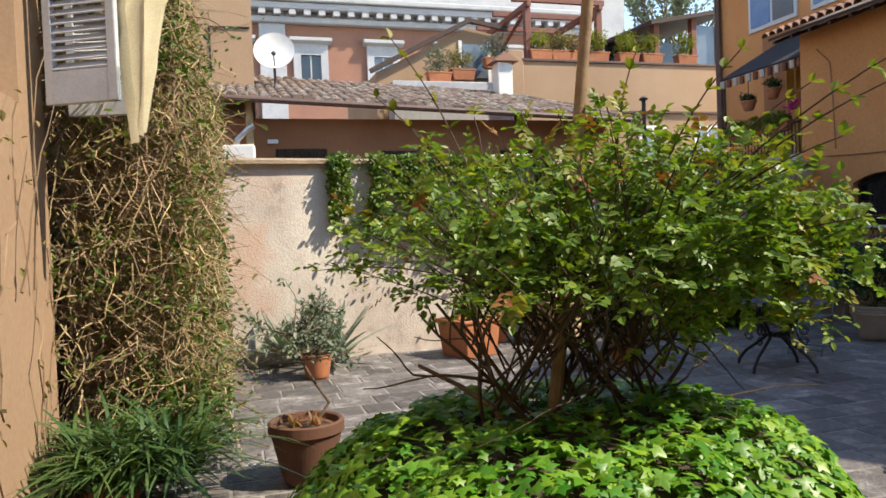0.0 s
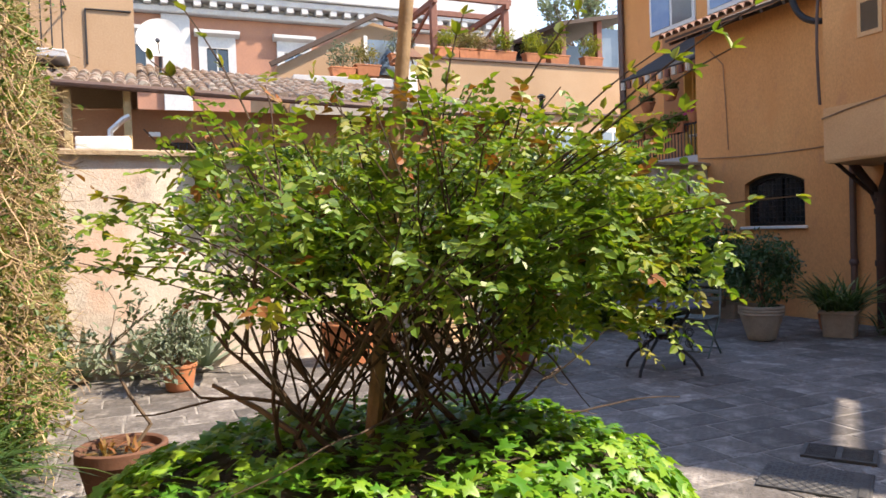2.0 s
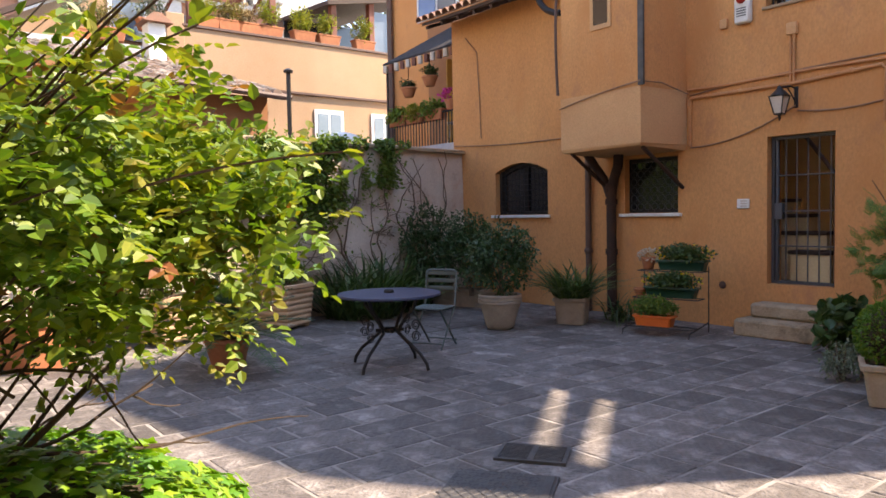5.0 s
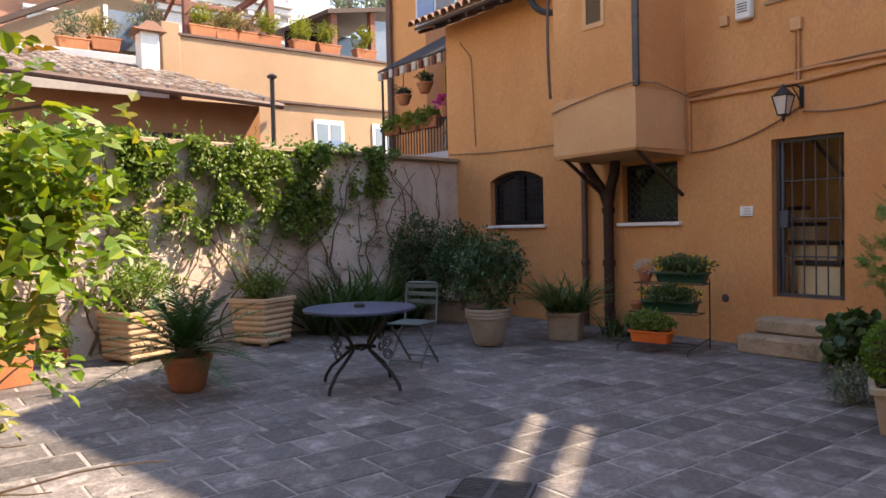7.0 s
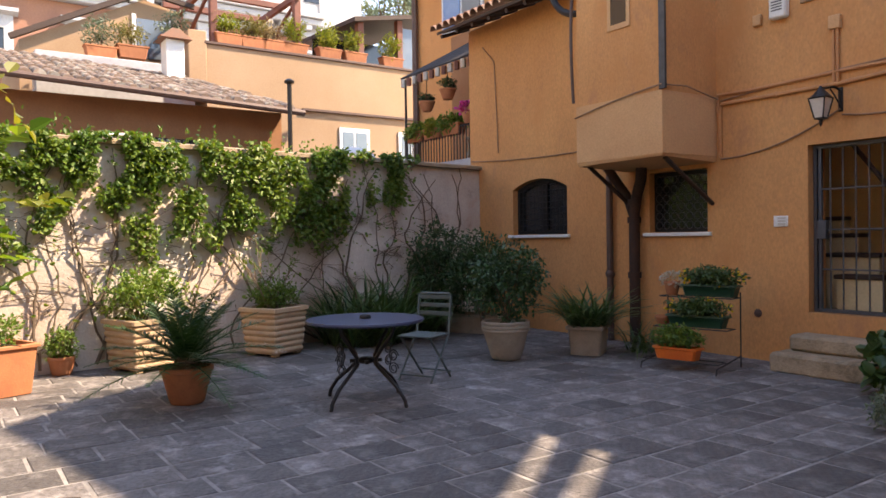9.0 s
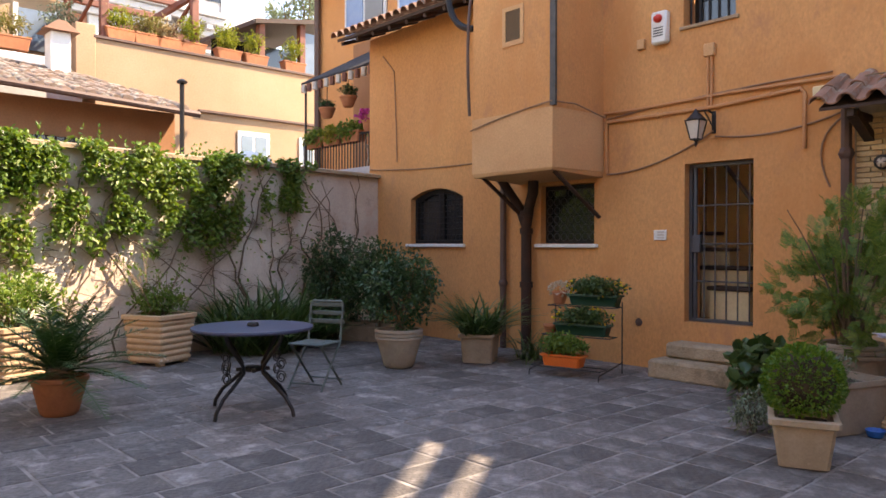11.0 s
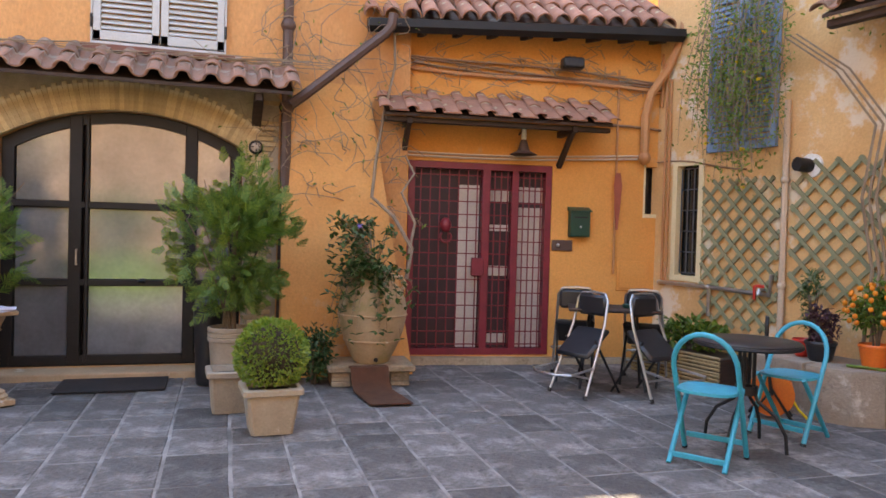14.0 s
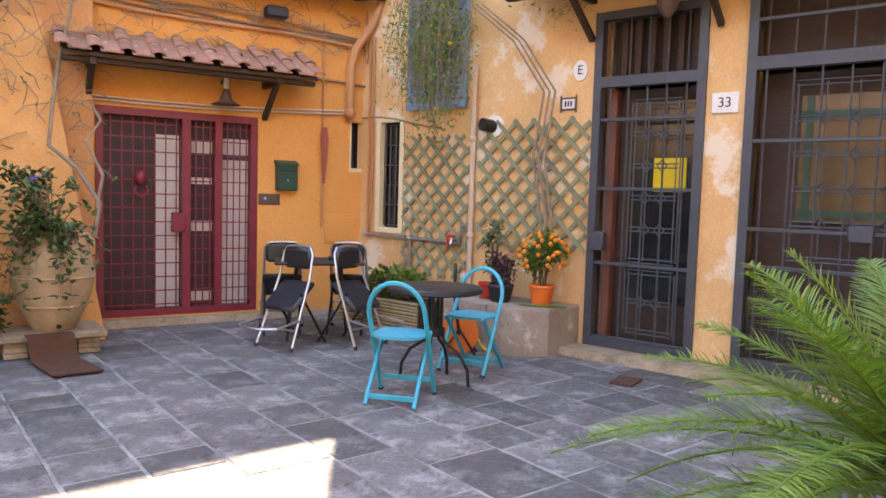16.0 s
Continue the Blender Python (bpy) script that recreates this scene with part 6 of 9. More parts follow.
flower_box("orange plastic flower box on the lowest tier", -0.05, -0.2, 0.11, 0.46, ORANGE_PLASTIC)
flower_box("dark green flower box on the middle tier", 0.06, 0.05, 0.43, 0.62, GREENBOX)
flower_box("dark green flower box on the top tier", 0.14, 0.2, 0.75, 0.58, GREENBOX)
p = TR @ Vector((-0.3, 0.2, 0.75))
round_pot("terracotta_pot", "small terracotta pot of dusty white flowers on the stand", tuple(p), 0.06, 0.085, 0.15, TERRACOTTA, 0.03, 1)
p = TR @ Vector((-0.34, 0.05, 0.43))
round_pot("small_pot", "little terracotta pot on the middle tier", tuple(p), 0.05, 0.08, 0.1, TERRACOTTA, 0.03, 1)

# column pedestal with papers
cp = thing("column_pedestal", "terracotta column pedestal with a leafy capital", "pedestal", (-2.48, 9.3, 0), 38)
part("base", Geo().box(-0.14, 0.14, -0.14, 0.14, 0, 0.05, 0.008), TERRA_PALE, cp)
part("base_ring", Geo().lathe([(0.13, 0.05), (0.135, 0.07), (0.11, 0.09), (0.115, 0.105), (0.085, 0.12), (0.08, 0.13)], 28), TERRA_PALE, cp)
part("shaft", Geo().lathe([(0.08, 0.13), (0.078, 0.3), (0.068, 0.56)], 48, (0, 0, 0), 0.12, 16), TERRACOTTA, cp, "fluted terracotta shaft")
part("capital", Geo().lathe([(0.07, 0.56), (0.085, 0.575), (0.075, 0.59), (0.09, 0.63), (0.105, 0.66), (0.11, 0.69)], 32, (0, 0, 0), 0.14, 8), TERRA_PALE, cp, "carved leafy capital")
part("top_plate", Geo().box(-0.15, 0.15, -0.15, 0.15, 0.69, 0.725, 0.008), TERRA_PALE, cp)
for i in range(5):
    pp = Geo().box(-0.1, 0.1, -0.14, 0.14, 0, 0.004)
    a = rnd(0, 360)
    single("leaflet", pp, PAPER, "loose printed paper lying on the pedestal", "paper", (-2.48 + rnd(-.05, .05), 9.3 + rnd(-.04, .04), 0.7255 + i * 0.005), a, group="papers on the pedestal")

single("door_mat", Geo().box(-0.44, 0.44, -0.28, 0.28, 0, 0.014, 0.005), MATBLACK, "black rubber mat before the arched door", "mat", (-1.68, 9.9, 0.002), 1)
bb = thing("toy_bucket", "small blue plastic bowl by the trough", "bowl", (-2.56, 9.0, 0))
part("bowl", Geo().lathe([(0.05, 0), (0.07, 0.05), (0.065, 0.055), (0.05, 0.02)], 14), BLUEPLASTIC, bb)

# big jar on its slab
slb = thing("stone_slab", "stone slab on thin bricks carrying the big jar", "slab", (0.54, 9.78, 0), -3)
part("slab_top", Geo().box(-0.4, 0.4, -0.3, 0.24, 0.13, 0.19, 0.012), TRAVERTINE, slb)
for k in range(3):
    for i in range(4):
        part("brick", Geo().box(-0.36 + i * 0.18, -0.19 + i * 0.18, -0.26 + 0.01 * (k % 2), 0.2, 0.0 + k * 0.043, 0.041 + k * 0.043, 0.005), TRAVERTINE, slb)
jar = thing("oil_jar", "big pale terracotta oil jar, lichen-stained, with ivy", "jar", (0.56, 9.72, 0.19))
part("jar_body", Geo().lathe([(0.15, 0), (0.17, 0.02), (0.23, 0.14), (0.29, 0.3), (0.318, 0.43), (0.32, 0.5), (0.30, 0.6), (0.26, 0.68), (0.2, 0.74), (0.17, 0.77), (0.18, 0.8), (0.2, 0.82), (0.19, 0.835), (0.16, 0.83), (0.15, 0.78)], 40), mat("lichen jar clay", (0.50, 0.36, 0.22), (0.40, 0.28, 0.16), 0.9, scale=4, fine=50, bump=0.35, stain=(0.30, 0.24, 0.12), stain_scale=3.5, stain_at=0.55), jar)
part("band", Geo().lathe([(0.318, 0.44), (0.328, 0.45), (0.318, 0.462)], 40).lathe([(0.262, 0.2), (0.27, 0.21), (0.268, 0.222)], 40), TERRA_PALE, jar)
for s in (-1, 1):
    part("handle", Geo().tube([(s * 0.27, 0, 0.66), (s * 0.31, 0, 0.72), (s * 0.27, 0, 0.79), (s * 0.18, 0, 0.79)], 0.022, 7), TERRA_PALE, jar)
part("bung_hole", Geo().tube([(0.0, -0.2, 0.05), (0.0, -0.215, 0.05)], 0.02, 8), IRON, jar)
mt = Geo()
path = [(9.44, 0.196), (9.37, 0.19), (9.33, 0.08), (9.25, 0.012), (8.75, 0.008)]
mt.rings([[(x, y, z + h) for x, h in ((0.3 + 0.1 * (9.44 - y), 0), (0.64 + 0.12 * (9.44 - y), 0), (0.64 + 0.12 * (9.44 - y), 0.012), (0.3 + 0.1 * (9.44 - y), 0.012))] for y, z in path])
single("coir_mat", mt, RUST, "rust-brown mat hanging over the slab onto the paving", "mat")

# cane screen, hose reel, trolley behind the bistro table
cs = thing("cane_trough", "long planter faced with weathered cane", "planter", on_gate(-2.2, -0.42, 0)[:], GATE_TURN)
part("box", Geo().box(-0.55, 0.55, -0.2, 0.22, 0, 0.3, 0.01), WOOD_DARK, cs)
for i in range(9):
    part("cane", Geo().tube([(-0.57, -0.215, 0.03 + i * 0.034), (0.57, -0.215, 0.03 + i * 0.034 + rnd(-.005, .005))], 0.016, 6), WOOD_PALE, cs)
hr = thing("hose_reel", "orange and black garden hose reel with yellow hose", "hose reel", (3.46, 7.85, 0), 50)
for s in (-1, 1):
    part("wheel", Geo().tube([(0.06 * s, 0, 0.2), (0.1 * s, 0, 0.2)], 0.17, 20), ORANGE_PLASTIC, hr, "orange reel disc")
    part("stand_leg", Geo().tube([(0.12 * s, -0.16, 0), (0.12 * s, 0, 0.25), (0.12 * s, 0.16, 0)], 0.014, 6), IRON, hr)
part("hose", Geo().tube([(rnd(-.05, .05), 0.13 * math.cos(a), 0.2 + 0.13 * math.sin(a)) for a in np.linspace(0, 25, 90)], 0.011, 5).tube([(0.05, -0.13, 0.2), (0.05, -0.2, 0.08), (-0.05, -0.28, 0.015), (-0.2, -0.25, 0.012)], 0.011, 5), YELLOW, hr, "yellow coiled hose")
part("handle", Geo().tube([(-0.12, 0, 0.2), (-0.12, 0.05, 0.55), (-0.12, 0.05, 0.75), (-0.06, 0.05, 0.8), (0.06, 0.05, 0.8), (0.12, 0.05, 0.75), (0.12, 0.05, 0.55), (0.12, 0, 0.2)], 0.014, 7), IRON, hr, "black upright handle")

# drains in the paving
gr = thing("drain_grate", "slotted iron drain grate set in the paving", "drain", (-3.66, 5.10, 0.0), 35, kind="")
part("grate_frame", panel(rect(-0.22, 0.22, -0.16, 0.16), [rect(-0.195, 0.195, -0.135, 0.135)], 0.02, lambda u, w, z: Vector((u, z, 0.012 - w))), CASTIRON, gr, smooth=False)
part("pit", Geo().box(-0.195, 0.195, -0.135, 0.135, -0.03, -0.012), EARTH, gr)
for i in range(11):
    for s in (-1, 1):
        part("grate_bar", Geo().box(s * 0.02, s * 0.19, -0.125 + i * 0.024, -0.113 + i * 0.024, -0.01, 0.011), CASTIRON, gr)
part("grate_bar", Geo().box(-0.018, 0.018, -0.134, 0.134, -0.01, 0.0115), CASTIRON, gr)
mc = thing("manhole_cover", "patterned square iron manhole cover in the paving", "manhole cover", (-3.38, 4.55, 0.0), 35)
part("cover_plate", Geo().box(-0.3, 0.3, -0.24, 0.24, -0.02, 0.008, 0.004), CASTIRON, mc)
bp_ = Geo()
for i in range(14):
    for j in range(11):
        x, y = -0.27 + i * 0.035, -0.22 + j * 0.044
        d = 0.012 * (1 if (i + j) % 2 else -1)
        bp_.add([(x - 0.012, y - d, 0.0085), (x + 0.012, y + d, 0.0085), (x + 0.01, y + d + 0.008, 0.012), (x - 0.014, y - d + 0.008, 0.012)], [(0, 1, 2, 3)])
part("tread_pattern", bp_, CASTIRON, mc)
part("cover_strip", Geo().box(0.23, 0.28, -0.22, 0.22, 0.0085, 0.013, 0.003), CASTIRON, mc)
dl = thing("shoe_scraper", "small dark drain plate before the gate step", "drain", (3.98, 6.42, 0.0), 20)
part("plate", Geo().box(-0.14, 0.14, -0.09, 0.09, -0.01, 0.012, 0.004), RUST, dl)

# shutters and hanging cloth at the start of the walk
sw = thing("open_shutters", "weathered white-blue louvred shutters folded open above", "shutters", (-4.75, -0.72, 2.46))
for k, (px, py, tr) in enumerate(((0.0, 0.02, 62), (-0.42, 0.06, 72))):
    m4 = pose(px, py, 0, 0, 0, tr)
    lf = part("shutter_leaf", Geo().box(0, 0.06, -0.02, 0.02, 0, 1.6, 0.006).box(0.42, 0.48, -0.02, 0.02, 0, 1.6, 0.006).box(0, 0.48, -0.019, 0.019, 0, 0.2, 0.006).box(0, 0.48, -0.019, 0.019, 1.5, 1.6, 0.006), SHUTTER_BLUE, sw, at=m4)
    for i in range(24):
        z = 0.22 + i * 0.053
        part("slat", Geo().add([(0.06, -0.02, z - 0.01), (0.42, -0.02, z - 0.01), (0.42, 0.02, z + 0.03), (0.06, 0.02, z + 0.03), (0.06, -0.018, z - 0.018), (0.42, -0.018, z - 0.018), (0.42, 0.022, z + 0.022), (0.06, 0.022, z + 0.022)],
             [(0, 1, 2, 3), (4, 7, 6, 5), (0, 4, 5, 1), (2, 6, 7, 3), (0, 3, 7, 4), (1, 5, 6, 2)]), SHUTTER_BLUE, lf, smooth=False)
cl = thing("hanging_cloth", "cream canvas cloth hanging in folds from a line", "cloth", (-4.6, -0.10, 0))
cg = Geo()
loops = []
for i in range(16):
    z = 4.2 - i * 0.13
    w = 0.13 + 0.05 * math.sin(i * 0.35)
    if i > 12:
        w *= 1 - (i - 12) * 0.24
    loops.append([((0.10 + 0.03 * math.sin(5 * a + i * 0.15)) * math.sin(a) * (w / 0.13) * 0.6, w * math.cos(a) + 0.022 * math.cos(7 * a + 0.2 * i) - 0.006 * i * (i > 8), z + 0.04 * math.cos(a) * (i / 16)) for a in np.linspace(0, 2 * math.pi, 32, endpoint=False)])
cg.rings(loops)
part("cloth_folds", cg, CLOTH, cl)
part("line_bracket", Geo().tube([(0, -0.71, 4.2), (0, 0.3, 4.22)], 0.014, 6), IRON, cl, "iron bracket in the wall")


# ---- plants ----
random.seed(5)
UP = Vector((0, 0, 1))


def plant(name, label, cat, at, turn=0, group=""):
    return thing(name, label, cat, at, turn, group)


def branches(geo, p, d, length, r, depth, tips, spread=0.6, lift=0.15, kids=3, bend=0.25):
    """A branching skeleton of tapered limbs; tips collects (point, direction)."""
    pts, q, dd = [Vector(p)], Vector(p), Vector(d).normalized()
    n = 5
    for i in range(n):
        dd = (dd + randdir() * bend * 0.5 + UP * lift * 0.2).normalized()
        q = q + dd * length / n
        pts.append(q.copy())
        if depth <= 1:
            tips.append((q.copy(), dd.copy()))
    geo.tube(pts, r, 6 if r > 0.012 else 5, r * 0.55, cap=False)
    if depth > 0:
        for _ in range(kids):
            i = random.randint(2, n)
            nd = (dd + randdir() * spread).normalized()
            branches(geo, pts[i], nd, length * rnd(0.55, 0.8), r * 0.55, depth - 1, tips, spread, lift, kids, bend)


def leafy(tips, geo, n, size, spread=0.12, w=0.5, zbias=0.0):
    for _ in range(n):
        p, d = random.choice(tips)
        v = (d + randdir() * 1.1 + UP * zbias).normalized()
        geo.leaf(p + randdir() * spread * rnd(0.2, 1), v, size * rnd(0.6, 1.25), w, UP if random.random() < 0.7 else None)


def blob_points(n, c, r, shell=0.55, gap=0.35, seed=0.0, zmin=-1.0):
    """Points in an uneven ball: noise bites gaps out of it."""
    out = []
    while len(out) < n:
        d = randdir(zmin)
        k = rnd(shell, 1.0)
        p = Vector((d.x * r[0], d.y * r[1], d.z * r[2])) * k
        e = noise.noise(p * 2.6 + Vector((seed, seed * 2, 0)))
        if e > -gap and k < 0.82 + 0.5 * e + 0.1:
            out.append((Vector(c) + p, d))
    return out


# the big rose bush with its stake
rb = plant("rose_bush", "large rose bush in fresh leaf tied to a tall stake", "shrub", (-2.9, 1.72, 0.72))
limbs, tips = Geo(), []
for k in range(14):
    a = rnd(0, 2 * math.pi)
    lean = rnd(0.3, 1.15)
    d = Vector((math.cos(a) * lean, math.sin(a) * lean * 1.25, 1)).normalized()
    branches(limbs, (rnd(-.18, .18), rnd(-.38, .5), -0.08), d, rnd(0.6, 0.85), rnd(0.009, 0.018), 2, tips, 0.75, 0.1, 2, 0.35)
part("canes", limbs, ROSE_BARK, rb)
centre = Vector((0.0, 0.05, 0.88))


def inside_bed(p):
    """Sloping limit in y past which the bush gets no leaves or stems."""
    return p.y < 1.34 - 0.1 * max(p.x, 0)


stems = Geo()
for k in range(80):
    d = randdir(-0.2)
    e = centre + Vector((d.x * 0.86, d.y * 1.06, d.z * 0.58)) * rnd(0.75, 1.1)
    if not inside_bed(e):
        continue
    s = Vector((rnd(-.22, .22), rnd(-.4, .5), 0.1 + rnd(0, .3)))
    mid = (s + e) / 2 + UP * rnd(0.04, 0.2) + randdir() * 0.1
    line = bez(s, mid, e, 6)
    stems.tube(line, 0.006, 4, 0.0025, cap=False)
    for i in range(2, 7):
        tips.append((line[i], (line[i] - line[i - 1]).normalized()))
part("stems", stems, ROSE_BARK, rb)
inside = [t for t in tips if ((t[0].x - centre.x) / 1.0) ** 2 + ((t[0].y - centre.y) / 1.12) ** 2 + ((t[0].z - centre.z) / 0.62) ** 2 < 1 and t[0].z > 0.62]
random.shuffle(inside)
cloud = blob_points(1500, centre, (0.86, 1.04, 0.58), 0.25, 0.1, 3.1)
cloud += blob_points(330, centre + Vector((0.2, 0.66, 0.0)), (0.5, 0.48, 0.5), 0.3, 0.16, 7.7)
clusters = [c for c in cloud if not (c[0].z < 0.6 and random.random() < 0.88)] + inside[:620]
clusters += blob_points(200, Vector((0.5, 0.5, 0.9)), (0.36, 0.4, 0.42), 0.2, 0.15, 1.9)
clusters += blob_points(260, Vector((0.38, 0.98, 0.85)), (0.32, 0.32, 0.5), 0.2, 0.2, 6.1)
clusters += blob_points(230, Vector((0.0, 0.82, 0.48)), (0.42, 0.36, 0.3), 0.2, 0.2, 4.4)
lv, ly, lr = Geo(), Geo(), Geo()
for p, d in clusters:
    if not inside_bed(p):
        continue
    edge = (p - centre).length
    u = random.random()
    g = lv
    if p.z > centre.z + 0.22 and u < 0.3 or edge > 0.9 and u < 0.3:
        g = ly
    if u > (0.93 if p.z > centre.z + 0.2 else 0.98):
        g = lr
    ax = (Vector((d.x, d.y, 0)) * 0.7 + randdir() * 0.8 + Vector((0, 0, -0.1))).normalized()
    side = ax.cross(UP).normalized() if abs(ax.z) < 0.98 else Vector((1, 0, 0))
    nrm = (side.cross(ax) + randdir() * 0.45).normalized()
    L = rnd(0.07, 0.12)
    for i in range(7):
        q_ = (i // 2 + 0.6) / 3.6
        v = ax if i == 6 else (side * (1 if i % 2 else -1) + ax * 0.6).normalized()
        q = p + ax * L * (1.0 if i == 6 else q_)
        if random.random() < 0.1:
            continue
        g.leaf(q, (v + randdir() * 0.25).normalized(), rnd(0.027, 0.049), 0.66, nrm)
part("leaves", lv, LEAF_ROSE, rb)
part("young_leaves", ly, LEAF_YOUNG, rb, "yellow green young leaves")
part("rusty_leaves", lr, LEAF_RUST, rb, "reddish new shoots")
sh, shl = Geo(), Geo()
for e in ((1.08, 0.96, 0.92), (0.95, 0.85, 1.38), (1.0, 0.9, 1.5), (0.85, 0.75, 1.2), (0.6, 0.85, 1.45), (-0.15, -0.78, 1.5), (-0.1, -0.72, 1.75), (0.1, -0.95, 1.0), (0.2, 0.3, 1.65), (0.5, 0.6, 1.6), (-0.3, -1.05, 0.75)):
    e = Vector(e)
    line = bez((0.1, 0.25 * (1 if e.y > 0 else -1), 0.6), e * 0.6 + UP * 0.35, e, 9)
    sh.tube(line, 0.006, 4, 0.0025, cap=False)
    for i in range(5, 10):
        for _ in range(3):
            shl.leaf(line[i], ((line[i] - line[i - 1]).normalized() + randdir() * 1.0).normalized(), rnd(0.04, 0.066), 0.6, UP)
part("shoot", sh, ROSE_BARK, rb)
part("shoot_leaves", shl, LEAF_YOUNG, rb, "large pale leaves of the long shoots")
single("stake", Geo().tube([(-2.93, 1.64, 0.3), (-2.91, 1.68, 0.85), (-2.885, 1.76, 1.5), (-2.86, 1.83, 2.2), (-2.80, 1.93, 3.3)], 0.033, 9, 0.026), STAKE, "tall pale wooden stake in the ivy bed", "stake")
single("bare_cane", Geo().tube([(-2.78, 1.42, 0.72), (-2.92, 1.38, 0.84), (-3.05, 1.27, 0.92), (-3.2, 1.12, 1.0)], 0.016, 6, 0.009), BARK, "thick bare cane lying over the ivy", "branch")

# ivy mound
im = plant("ivy_bed", "dense bright ivy mounded over a round bed", "ivy bed", (-2.85, 1.70, 0))
mound = Geo()
MR = (1.28, 1.5)


def mound_h(r):
    return 0.80 * (1 - r ** 4.8)


loops = [[(MR[0] * r * math.cos(a), MR[1] * r * math.sin(a), mound_h(r) - 0.06) for a in np.linspace(0, 2 * math.pi, 40, endpoint=False)] for r in (1.0, 0.97, 0.92, 0.85, 0.75, 0.6, 0.35, 0.05)]
part("bed_soil", mound.rings(loops), EARTH, im)
iv = Geo()
for _ in range(8200):
    r, a = math.sqrt(rnd(0, 1)) ** 0.8 * 1.03, rnd(0, 2 * math.pi)
    x, y = MR[0] * r * math.cos(a), MR[1] * r * math.sin(a)
    bump = 0.07 * noise.noise(Vector((x * 3, y * 3, 0))) + 0.06 * noise.noise(Vector((x * 8, y * 8, 4)))
    z = max(mound_h(min(r, 1)) + bump, 0.02) + rnd(-0.03, 0.03)
    slope = Vector((math.cos(a), math.sin(a), 0)) * (2.2 * r ** 4)
    up = (UP + slope + randdir() * 0.55).normalized()
    iv.lobed((x, y, z), randdir(), rnd(0.042, 0.08), up)
part("ivy_leaves", iv, LEAF_IVY, im)

# climber on the garden wall
cb = plant("wall_climber", "leafy climber with bare woody stems on the garden wall", "climber", (0, 0, 0))
vs_, lf_ = Geo(), Geo()
for k in range(26):
    y = rnd(3.4, 9.6)
    x = GX(y) + 0.04
    pts = [Vector((x, y, 0.05))]
    dy = rnd(-0.25, 0.25)
    for i in range(14):
        dy = dy * 0.8 + rnd(-0.12, 0.12)
        p = pts[-1] + Vector((0, dy, rnd(0.12, 0.22)))
        if p.z > 2.6 or not 2.6 < p.y < 10.2:
            break
        p.x = GX(p.y) + 0.04 + rnd(0, 0.03)
        pts.append(p)
    vs_.tube(pts, rnd(0.008, 0.024), 5, 0.006, cap=False)
for k in range(90):
    y = rnd(3.2, 9.2)
    pts = [Vector((GX(y) + 0.05, y, rnd(0.6, 1.9)))]
    for i in range(6):
        p = pts[-1] + Vector((0, rnd(-0.28, 0.28), rnd(-0.08, 0.14)))
        p.x = GX(p.y) + 0.05
        pts.append(p)
    vs_.tube(pts, 0.006, 4, 0.003, cap=False)
part("vine_wood", vs_, VINE_OLD, cb)
n_ = 0
while n_ < 17000:
    y, z = rnd(1.6, 9.0), 2.66 - abs(random.gauss(0, 1.0))
    curtain = 1.2 + 0.85 * noise.noise(Vector((y * 1.3, 0, 5.0))) + 0.4 * noise.noise(Vector((y * 4.1, 0, 2.0)))
    if y > 7.75:
        curtain = 0.75 if 8.1 < y < 8.75 else 0.1
    if 2.66 - z > curtain or noise.noise(Vector((y * 3.2, z * 3.2, 1))) < -0.12:
        if random.random() > 0.03:
            continue
    if z < 0.5:
        continue
    p = Vector((GX(y) + 0.05 + abs(random.gauss(0, 0.09)), y, z + rnd(0, 0.06)))
    lf_.leaf(p, Vector((rnd(0.1, 0.9), rnd(-0.8, 0.8), rnd(-0.9, 0.35))), rnd(0.045, 0.085), 0.6)
    n_ += 1
part("leaves", lf_, LEAF_CLIMB, cb)
top = Geo()
for k in range(60):
    y = rnd(3.0, 8.2)
    p = Vector((GX(y) - 0.05, y, 2.6))
    d = Vector((rnd(-.3, .3), rnd(-.4, .4), 1))
    for i in range(random.randint(2, 6)):
        top.leaf(p + d * 0.05 * i + randdir() * 0.02, d + randdir(), 0.06, 0.5)
part("top_shoots", top, LEAF_CLIMB, cb)


def strap_clump(name, label, at, n, length, w, m, spread=0.6, droop=0.55, group="", height=0.0):
    t = plant(name, label, "plant", at, 0, group)
    g = Geo()
    for _ in range(n):
        a = rnd(0, 2 * math.pi)
        e = rnd(0.25, 1.25)
        d = Vector((math.cos(a) * e, math.sin(a) * e, 1)).normalized()
        r = spread * math.sqrt(random.random())
        b = rnd(0, 2 * math.pi)
        g.blade((r * math.cos(b), r * math.sin(b), height), d, length * rnd(0.6, 1.15), w * rnd(0.7, 1.2), droop * rnd(0.6, 1.3), 6, rnd(-0.5, 0.5))
    part("leaves", g, m, t)
    return t


strap_clump("agapanthus_clump", "broad clump of dark arching strap leaves by the wall", (-9.72, 7.7, 0), 560, 1.35, 0.035, LEAF_STRAP, 0.55, 0.38)
strap_clump("agapanthus_clump", "clump of arching strap leaves in the corner bed", (-9.85, 8.5, 0), 280, 1.25, 0.035, LEAF_STRAP, 0.4, 0.4)
strap_clump("strap_plant", "glossy clump of bright arching strap leaves", (-4.7, -0.3, 0.2), 560, 0.95, 0.024, LEAF_STRAP, 0.36, 0.62)
strap_clump("grass_plant", "upright grassy plant in the square pot", (-7.05, 9.33, 0.3), 280, 0.9, 0.024, LEAF_STRAP, 0.22, 0.42)
